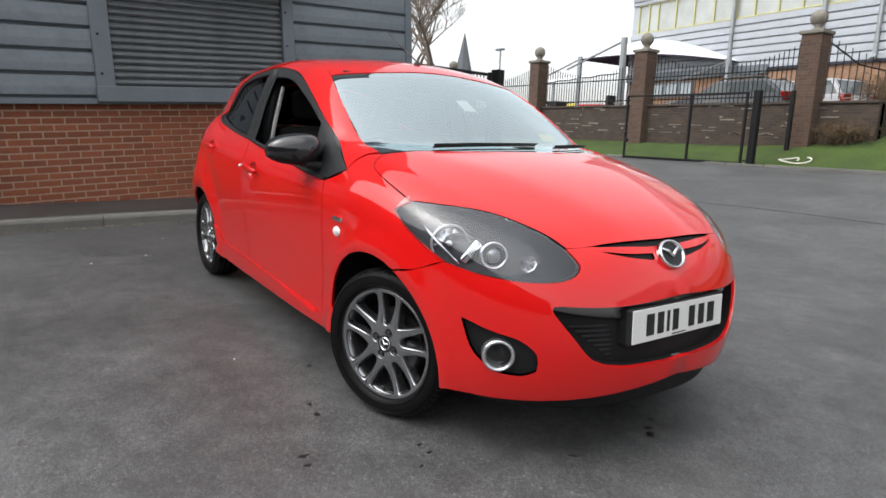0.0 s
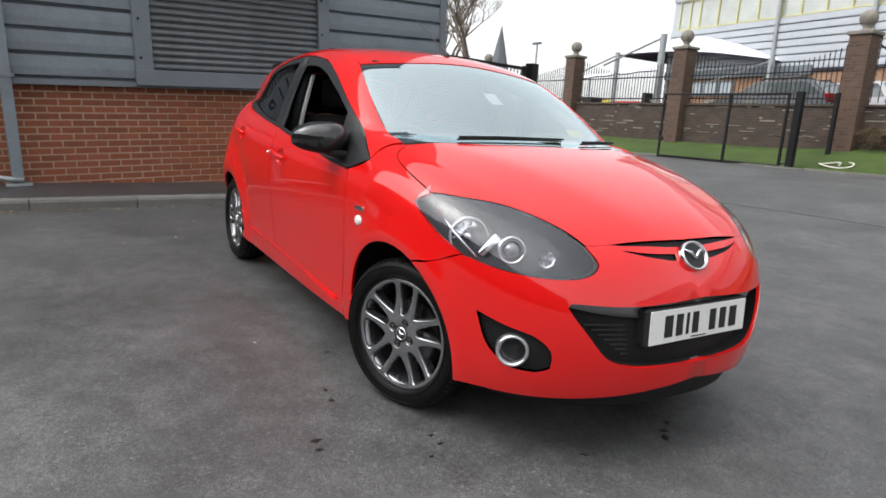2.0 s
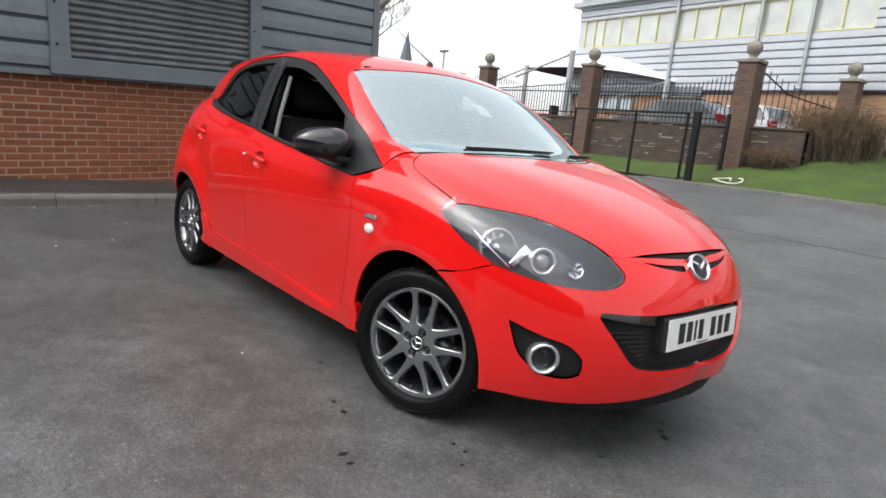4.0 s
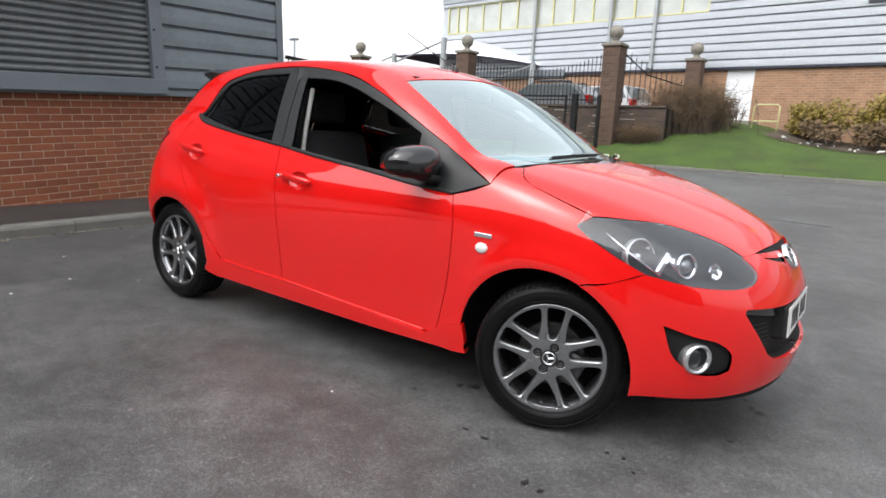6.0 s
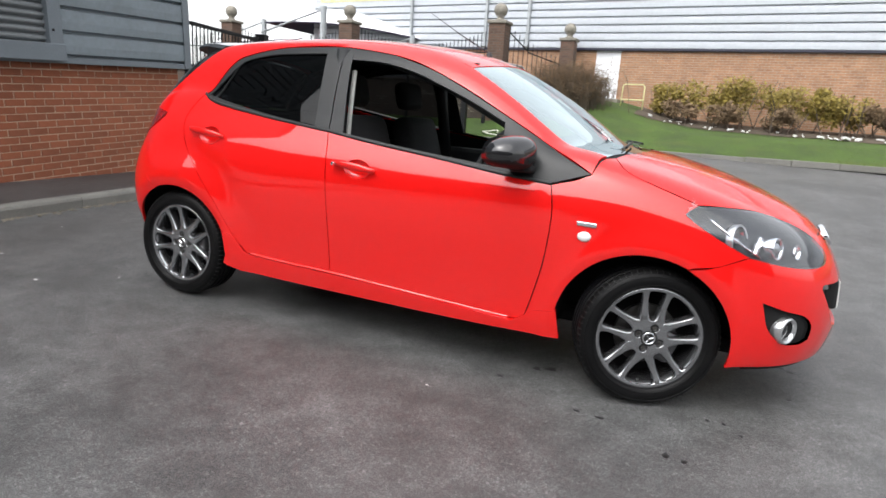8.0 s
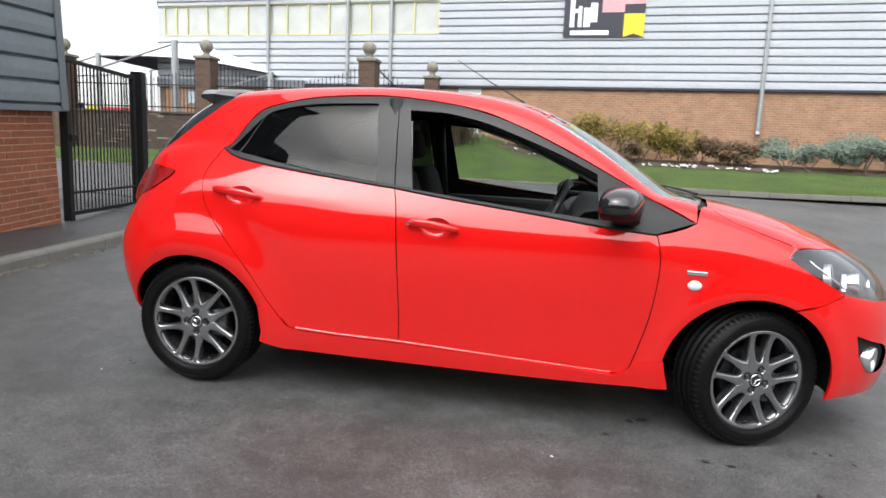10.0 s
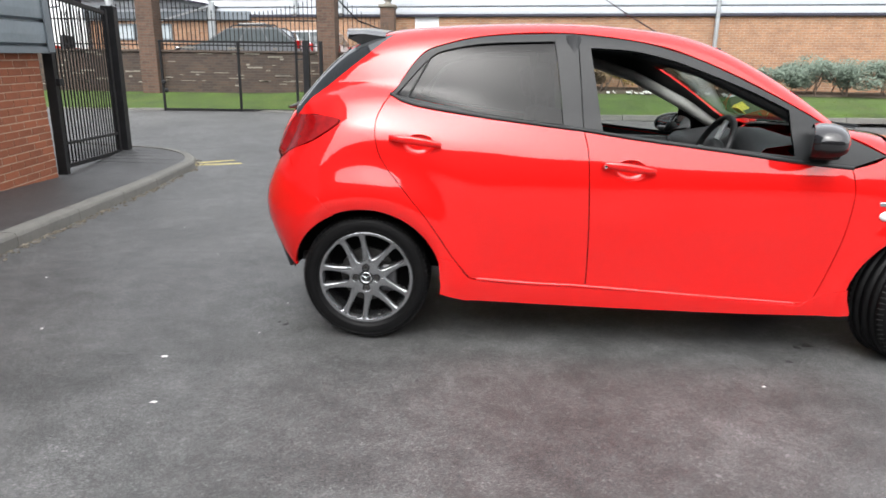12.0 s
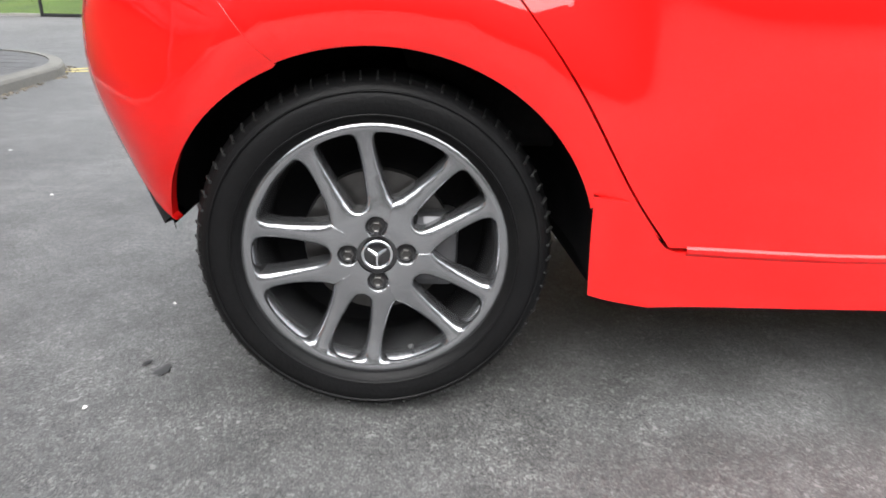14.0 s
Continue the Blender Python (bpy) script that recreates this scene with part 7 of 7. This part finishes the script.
# yellow handrail by the door, hose on the grass, worn line on the tarmac
hr = thing("handrail", "pale yellow tubular handrail beside the door step", "handrail", pose(-1.6, 17.9, 1.5))
part("top_rail", tube([(-0.02, 0, 0.0), (0.0, 0, 0.82), (0.06, 0, 0.88), (0.62, -0.05, 0.88), (0.68, -0.05, 0.82), (0.68, -0.05, -0.2)], 0.022, 8), M["yellow_pale"], hr, smooth=True)
part("mid_rail", tube([(0.0, 0, 0.4), (0.68, -0.05, 0.4)], 0.025, 8), M["yellow_pale"], hr)
hose = thing("hose", "pale coiled hose lying on the grass edge", "hose", pose(-4.3, 13.3, 0))
pts = []
for i in range(40):
    t = i / 39
    a = t * 7.5
    x, y = 0.36 * math.cos(a) * (0.6 + 0.4 * t) - 0.1 + 0.2 * t, 0.25 * math.sin(a) * (0.7 + 0.3 * t)
    pts.append((x, y, lawn_z(x - 4.3, 13.3 + y) + 0.035 + 0.02 * math.sin(a * 2)))
part("hose_coil", tube(pts, 0.019, 8), M["rope"], hose, smooth=True)
bm = bmesh.new()
for pts4 in (((-4.6, 4.95), (-4.0, 5.17), (-4.03, 5.26), (-4.66, 5.05)), ((-4.68, 5.1), (-4.18, 5.42), (-4.24, 5.49), (-4.74, 5.18))):
    bm.faces.new([bm.verts.new((x, y, ground_z(x, y) + 0.004)) for x, y in pts4])
joint = part("tarmac_joint", tube([(x, y, ground_z(x, y) - 0.004) for x, y in ((-2.6, 6.42), (-1.88, 6.46), (-1.35, 6.51), (-0.85, 6.56), (0.2, 6.62), (1.6, 6.66))], 0.011, 6), M["oil"])
tagged(joint, "thin dark tarred joint in the tarmac", "tar joint", kind="structure")
tagged(part("road_line", bm, M["line_yellow"]), "worn yellow paint mark on the tarmac", "road marking", kind="structure")

# oil drips, bird droppings, grit along the kerb
def blot(name, x, y, rx, ry, material, label, cat, seed, h=0.003):
    r = random.Random(seed)
    bm = bmesh.new()
    n = 11
    c = bm.verts.new((0, 0, h))
    ring = [bm.verts.new((rx * math.cos(6.2832 * k / n) * r.uniform(0.6, 1.2), ry * math.sin(6.2832 * k / n) * r.uniform(0.6, 1.2), 0.0005)) for k in range(n)]
    for k in range(n):
        bm.faces.new((c, ring[k], ring[(k + 1) % n]))
    ob = part(name, bm, material, smooth=True)
    ob.matrix_world = Matrix.Translation((x, y, ground_z(x, y) + 0.002)) @ pose(0, 0, 0, 0, 1.0 if x > -1.2 else 0, r.uniform(0, 360))
    return tagged(ob, label, cat, group=cat + " marks")


for i, (x, y, s) in enumerate(((0.66, -0.83, 0.03), (1.03, -0.98, 0.028), (1.12, -0.99, 0.035), (1.38, -1.15, 0.034), (1.44, -1.16, 0.028), (1.57, -0.77, 0.022), (1.63, -0.84, 0.02), (1.80, 0.13, 0.03), (1.84, 0.06, 0.04), (1.88, 0.02, 0.045), (1.84, -0.35, 0.026), (0.84, -0.63, 0.055), (0.78, -0.66, 0.04), (1.51, -0.77, 0.022), (-0.97, -1.2, 0.014), (-1.66, -0.65, 0.035), (-1.70, -0.62, 0.02))):
    blot("oil_spot", x, y, s * 0.65, s * 0.4, M["oil"], "small dark oil drip on the tarmac", "oil spot", i)
for i, (x, y, s) in enumerate(((-2.06, -1.06, 0.02), (-1.91, -1.45, 0.016), (-1.737, -0.35, 0.008), (-2.78, -0.8, 0.014), (-3.29, -0.02, 0.013), (-1.75, -0.77, 0.006), (0.43, -1.1, 0.008), (-2.5, 0.6, 0.012), (-3.1, 1.4, 0.012), (-2.6, -2.0, 0.012))):
    blot("dropping", x, y, s, s * 0.55, M["litter"], "small white dropping on the tarmac", "dropping", 40 + i, 0.006)
r = random.Random(11)
bm = bmesh.new()
for i in range(900):
    t = r.uniform(-7, 3.4)
    p, p2 = kerb_line(t), kerb_line(t + 0.02)
    d = (p2 - p).normalized()
    out = Vector((d.y, -d.x, 0)) * abs(r.gauss(0, 0.05))
    s = r.uniform(0.004, 0.014)
    x, y = p.x + out.x, p.y + out.y
    add_box(bm, (-s, -s * 0.7, -0.002), (s, s * 0.7, s * 0.5), 0, Matrix.Translation((x, y, ground_z(x, y) + 0.002)) @ pose(0, 0, 0, r.uniform(-25, 25), r.uniform(-25, 25), r.uniform(0, 360)))
tagged(part("kerb_grit", bm, mat("grit_and_leaf_litter", (0.16, 0.14, 0.11), 0.95, vary=0.6, scale=3, island=1.2)), "grit and leaf crumbs along the kerb", "grit", kind="stuff")


# ---- parked cars in the raised car park ----
# Base grey lightened to put pale sky reflections into the glass colour.
M["car_glass"] = mat("parked_car_glass", (0.1, 0.115, 0.12), 0.08, vary=0.1, coat=1.0)
def parked_car(name, label, m, length, profile, color, rack=False):
    t = thing(name, label, "car", m, "parked cars")
    pm = mat(name + "_paint", color, 0.3, vary=0.04, coat=1.0)
    w = 0.86
    def ext(pts, y0, y1, bev=0.0):
        bm = bmesh.new()
        a = [bm.verts.new((x, y0, z)) for x, z in pts]
        b = [bm.verts.new((x, y1, z)) for x, z in pts]
        bm.faces.new(a)
        bm.faces.new(b[::-1])
        for i in range(len(pts)):
            j = (i + 1) % len(pts)
            bm.faces.new((a[i], b[i], b[j], a[j]))
        bmesh.ops.recalc_face_normals(bm, faces=bm.faces)
        if bev:
            bmesh.ops.bevel(bm, geom=list(bm.edges), offset=bev, segments=2, affect="EDGES")
        return bm
    low, top = profile
    part("body", ext(low, -w, w, 0.05), pm, t, smooth=False)
    cab = ext(top, -w + 0.1, w - 0.1, 0.04)
    part("cabin", cab, pm, t)
    cx = [p[0] for p in top]
    zb, zt = min(p[1] for p in top), max(p[1] for p in top)
    tp = sorted(top, key=lambda p: p[0])
    lo_z, hi_z = zb + 0.07, zt - 0.07
    def at_z(p, q, z):
        return p[0] + (q[0] - p[0]) * (z - p[1]) / (q[1] - p[1])
    ends = [(at_z(tp[0], tp[1], z) + 0.1, at_z(tp[-1], tp[-2], z) - 0.1) for z in (lo_z, hi_z)]
    for f0, f1 in ((0.0, 0.36), (0.38, 0.7), (0.72, 1.0)):
        pts = [(ends[0][0] + (ends[0][1] - ends[0][0]) * f, lo_z) for f in (f0, f1)] + [(ends[1][0] + (ends[1][1] - ends[1][0]) * f, hi_z) for f in (f1, f0)]
        for y in (-w + 0.1, w - 0.1):
            part("side_window", ext(pts, y - 0.008, y + 0.008), M["car_glass"], t)
    bz = sorted(top, key=lambda p: p[0])
    for lo_, hi_ in ((bz[0], bz[1]), (bz[-1], bz[-2])):
        a, b = Vector((lo_[0], 0, lo_[1])), Vector((hi_[0], 0, hi_[1]))
        bm = bmesh.new()
        nrm = (b - a).cross(Vector((0, 1, 0))).normalized()
        if nrm.z < 0:
            nrm = -nrm
        v = [bm.verts.new(a + (b - a) * u + Vector((0, y, 0)) + nrm * 0.012) for u, y in ((0.1, -w + 0.2), (0.1, w - 0.2), (0.9, w - 0.22), (0.9, -w + 0.22))]
        bm.faces.new(v)
        part("screen", bm, M["car_glass"], t)
    for x in (-length * 0.31, length * 0.31):
        for y in (-w + 0.02, w - 0.02):
            wh = part("wheel", lathe([(0.2, -0.1), (0.3, -0.1), (0.32, -0.06), (0.32, 0.06), (0.3, 0.1), (0.2, 0.1)], 20, Matrix.Translation((x, y, 0.32)) @ pose(0, 0, 0, 90)), M["rubber"], t)
            part("rim", lathe([(0.0, 0.1), (0.2, 0.09)], 16, Matrix.Translation((x, y, 0.32)) @ pose(0, 0, 0, 90 if y < 0 else -90)), M["alloy"], wh)
    for y in (-w + 0.2, w - 0.2):
        part("tail_light", box((length / 2 - 0.16, y - 0.17, 0.75), (length / 2 + 0.01, y + 0.17, 1.0), 0.03), M["red_lens"], t)
        part("headlight", box((-length / 2 - 0.01, y - 0.17, 0.62), (-length / 2 + 0.2, y + 0.17, 0.78), 0.03), M["lamp_silver"], t)
    if rack:
        for y in (-0.55, 0.55):
            part("roof_rail", tube([(-0.3, y, 1.34), (-0.2, y, 1.42), (1.1, y, 1.44), (1.2, y, 1.36)], 0.025, 6), M["satin_black"], t)
        part("roof_box", box((-0.1, -0.4, 1.43), (0.75, 0.4, 1.52), 0.04), M["gloss_black"], t)
    return t


parked_car("estate_car", "dark grey estate car with a roof rack behind the railings", pose(-7.9, 16.75, 1.5, 0, 0, -2), 3.9,
           ([(-1.95, 0.3), (-1.95, 0.64), (-1.75, 0.78), (-1.05, 0.9), (1.85, 0.95), (1.95, 0.7), (1.92, 0.3)], [(-1.1, 0.89), (-0.3, 1.34), (1.25, 1.37), (1.82, 0.93)]), (0.13, 0.14, 0.15), rack=True)
silver = parked_car("silver_car", "silver hatchback parked behind the end pier", pose(-6.9, 18.75, 1.5, 0, 0, -11), 3.7,
                    ([(-1.85, 0.3), (-1.85, 0.7), (-1.6, 0.86), (-0.9, 0.97), (1.75, 1.0), (1.85, 0.7), (1.82, 0.3)], [(-1.0, 0.96), (-0.35, 1.43), (1.4, 1.46), (1.74, 0.98)]), (0.5, 0.51, 0.53))
part("rear_plate", box((1.86, -0.26, 0.6), (1.875, 0.26, 0.72), 0.004), M["yellow"], silver, "yellow rear plate")
tr = thing("flatbed_trailer", "low red and yellow trailer behind the railings", "trailer", pose(-17.05, 20.5, 1.5))
part("bed", box((-0.95, -0.8, 0.7), (0.95, 0.8, 1.0), 0.03), mat("red_trailer_paint", (0.5, 0.03, 0.02), 0.5), tr)
part("side_board", box((-0.95, -0.84, 0.72), (-0.35, -0.81, 1.05), 0.01), M["yellow"], tr, "yellow side board")
part("tail_post", box((0.93, -0.4, 0.6), (1.15, 0.1, 1.4), 0.05), M["satin_black"], tr, "black upright at the trailer's end")
for x in (-0.5, 0.5):
    part("wheel", lathe([(0, -0.1), (0.33, -0.1), (0.36, 0), (0.33, 0.1), (0, 0.1)], 16, Matrix.Translation((x, -0.72, 0.36)) @ pose(0, 0, 0, 90)), M["rubber"], tr)
crate = thing("wheeled_bin", "black low wheeled bin with a pale hoop on its side", "bin", pose(-19.7, 20.5, 1.5))
part("tub", box((-0.65, -0.45, 0.25), (0.6, 0.45, 1.22), 0.06), M["satin_black"], crate)
part("hoop", tube([(-0.2 + 0.17 * math.cos(a), -0.47, 0.95 + 0.17 * math.sin(a)) for a in [radians(-40 + 260 * i / 14) for i in range(15)]], 0.03, 6), M["white_paint"], crate, "pale hoop")
for x in (-0.45, 0.4):
    part("wheel", lathe([(0, -0.05), (0.14, -0.05), (0.15, 0), (0.14, 0.05), (0, 0.05)], 12, Matrix.Translation((x, -0.3, 0.15)) @ pose(0, 0, 0, 90)), M["rubber"], crate)
# Unidentified dark shape, built as a plain block.
box2 = thing("engine_block", "dark bulky block standing beside the trailer", "machine", pose(-18.55, 20.5, 1.5))
part("casing", box((-0.3, -0.3, 0.1), (0.3, 0.3, 0.95), 0.08), M["satin_black"], box2)
part("base", box((-0.36, -0.36, 0.0), (0.36, 0.36, 0.12), 0.02), M["matt_black"], box2)

# ---- tensile canopy on steel masts ----
MASTS = ((-11.6, 4.42, 15.7), (-10.1, 4.0, 19.6), (-17.4, 4.6, 19.7))
can = thing("fabric_canopy", "white tensile fabric canopy on grey steel masts", "canopy", pose(0, 0, 0))
def canopy_pt(u, v):
    x = -17.4 + 7.3 * u
    bow = math.sin(math.pi * min(1, max(0, u)))
    y = 19.7 + 5.2 * v
    z = 4.5 - 0.55 * u + 0.22 * bow + 1.3 * bow ** 0.75 * math.sin(math.pi * v)
    return Vector((x, y, z))


# Dark copy below the white sheet puts its underside's shade into colour.
for nm, dz, mt, lb in (("fabric", 0.0, "canopy", "taut white fabric"), ("underside", -0.05, "canopy_under", "fabric underside with its shade as a dark colour")):
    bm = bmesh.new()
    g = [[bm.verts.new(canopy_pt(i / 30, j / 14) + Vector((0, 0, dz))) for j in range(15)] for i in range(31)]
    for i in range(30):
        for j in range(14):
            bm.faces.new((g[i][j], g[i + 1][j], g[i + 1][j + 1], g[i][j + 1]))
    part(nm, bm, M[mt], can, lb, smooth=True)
for v in (0.0, 1.0):
    part("edge_hem", tube([canopy_pt(i / 20, v) - Vector((0, 0, 0.03)) for i in range(21)], 0.035, 6), M["canopy_under"], can, "dark canopy edge cable")
can2 = thing("fabric_canopy", "lower pale fabric canopy with a sagging edge", "canopy", pose(-24.4, 24.0, 0))
bm = bmesh.new()
g = [[bm.verts.new((5.9 * i / 24, 1.6 * j / 6, 4.08 + 0.3 * i / 24 - 0.05 * abs(math.sin(i * 0.52)) + 0.36 * math.sin(j * 0.262))) for j in range(7)] for i in range(25)]
for i in range(24):
    for j in range(6):
        bm.faces.new((g[i][j], g[i + 1][j], g[i + 1][j + 1], g[i][j + 1]))
part("fabric", bm, M["canopy"], can2, smooth=True)
part("edge_hem", tube([(5.9 * i / 24, -0.02, 4.05 + 0.3 * i / 24 - 0.05 * abs(math.sin(i * 0.52))) for i in range(25)], 0.03, 6), M["canopy_under"], can2, "dark canopy edge cable")
for x in (0.1, 5.8):
    part("mast", tube([(x, 0.9, 1.5), (x, 0.9, 4.3 + 0.05 * x)], 0.06, 8), M["galv"], can2)
for x, zt, y in MASTS:
    mast = part("mast", tube([(x, y, 1.5), (x, y, zt)], 0.11, 10), M["galv"], can)
    part("stay", tube([(x, y, zt - 0.1), (x - 2.9, y + 0.3, zt - 0.85)], 0.035, 6), M["galv"], mast)
col = thing("lamp_column", "far street lamp column behind the railings", "street lamp", pose(-60, 50, 2))
part("column", tube([(0, 0, 0), (0, 0, 9.5)], 0.12, 8), M["galv"], col)
part("lantern", box((-0.8, -0.2, 9.4), (0.6, 0.2, 9.65), 0.05), M["clad_dark"], col)

M["twig"] = mat("pale_twigs", (0.16, 0.13, 0.1), 0.95, vary=0.2)
# ---- far church spire and bare trees ----
sp = thing("church_spire", "far slate church spire above the roofs", "church spire", pose(-124.5, 91.5, 0))
part("tower", box((-2.6, -2.6, 0), (2.6, 2.6, 13), 0.1), M["spire"], sp)
part("steeple", lathe([(2.7, 13), (0.0, 25.2)], 8), M["spire"], sp)


def bare_tree(x, y, z, h, seed, label):
    r = random.Random(seed)
    t = thing("bare_tree", label, "tree", pose(x, y, z), "far trees")
    trunk, twigs = bmesh.new(), bmesh.new()

    def grow(p, d, length, rad, depth):
        q = p + d * length
        m_ = (p + q) / 2 + Vector((r.uniform(-1, 1), r.uniform(-1, 1), 0)) * length * 0.06
        rad = max(rad, 0.017)
        add_tube(trunk if depth < 2 else twigs, [p, m_, q], [rad, rad * 0.85, rad * 0.7], 6 if depth < 2 else 3, cap=False)
        if depth >= 6:
            return
        for k in range(3 if depth < 4 else 4):
            a = r.uniform(0, 6.28)
            side = Vector((math.cos(a), math.sin(a), 0.15))
            nd = (d * r.uniform(0.7, 1.1) + side * r.uniform(0.45, 0.8) + Vector((0, 0, 0.12))).normalized()
            grow(p + (q - p) * r.uniform(0.55, 1.0), nd, length * r.uniform(0.62, 0.8), rad * 0.6, depth + 1)

    grow(Vector((0, 0, 0)), Vector((0, 0, 1)), h * 0.24, h * 0.0095, 0)
    part("trunk", trunk, M["bark"], t)
    part("crown", twigs, M["twig"], t, "fine bare twigs")
    return t


bare_tree(-52.0, 34.5, 0.5, 31, 5, "tall bare winter tree behind the building")
bare_tree(-66.0, 41.0, 0.5, 34, 9, "tall bare winter tree behind the building")
shrub("far_bush", "round green bush beyond the car park", -33.0, 34.0, 1.5, 4.2, 3, 2.4, 900, 0.35, M["leaf_dark"], 91)

# ---- single bricks of the plinth wall ----
def brick_mesh(name, length):
    bm = bmesh.new()
    l, h, d, c = length, 0.0655, 0.05, 0.004
    back = [bm.verts.new(p) for p in ((0, -d, 0), (l, -d, 0), (l, -d, h), (0, -d, h))]
    mid = [bm.verts.new(p) for p in ((0, -c, 0), (l, -c, 0), (l, -c, h), (0, -c, h))]
    face = [bm.verts.new(p) for p in ((c, 0, c), (l - c, 0, c), (l - c, 0, h - c), (c, 0, h - c))]
    for i in range(4):
        j = (i + 1) % 4
        bm.faces.new((back[i], mid[i], mid[j], back[j]))
        bm.faces.new((mid[i], face[i], face[j], mid[j]))
    bm.faces.new(face)
    bmesh.ops.recalc_face_normals(bm, faces=bm.faces)
    me = bpy.data.meshes.new(name)
    bm.to_mesh(me)
    bm.free()
    me.materials.append(M["brick"])
    return me


full, half_b = brick_mesh("brick", 0.215), brick_mesh("half_brick", 0.1025)
rest = bmesh.new()
r = random.Random(21)
count = 0
for row in range(20):
    z = -0.06 + row * 0.0755
    if z + 0.0655 > BTOP - 0.008:
        break
    u = 0.0 if row % 2 == 0 else -0.0
    first = True
    while u < 7.4:
        half_now = first and row % 2 == 1
        length = 0.1025 if half_now else 0.215
        out = r.uniform(0.0, 0.004)
        if u < 3.75 and count < 330:
            b = new("brick", half_b if half_now else full)
            b.parent = wall_west
            b.location = (u, out, z + r.uniform(-0.001, 0.001))
            count += 1
        else:
            c = 0.004
            mid = [rest.verts.new(p) for p in ((u, out - 0.02, z), (u + length, out - 0.02, z), (u + length, out - 0.02, z + 0.0655), (u, out - 0.02, z + 0.0655))]
            face = [rest.verts.new(p) for p in ((u + c, out, z + c), (u + length - c, out, z + c), (u + length - c, out, z + 0.0655 - c), (u + c, out, z + 0.0655 - c))]
            for i in range(4):
                rest.faces.new((mid[i], mid[(i + 1) % 4], face[(i + 1) % 4], face[i]))
            rest.faces.new(face)
        first = False
        u += length + 0.010
tagged(part("joined_bricks", rest, M["brick_join"], wall_west), kind="stuff")
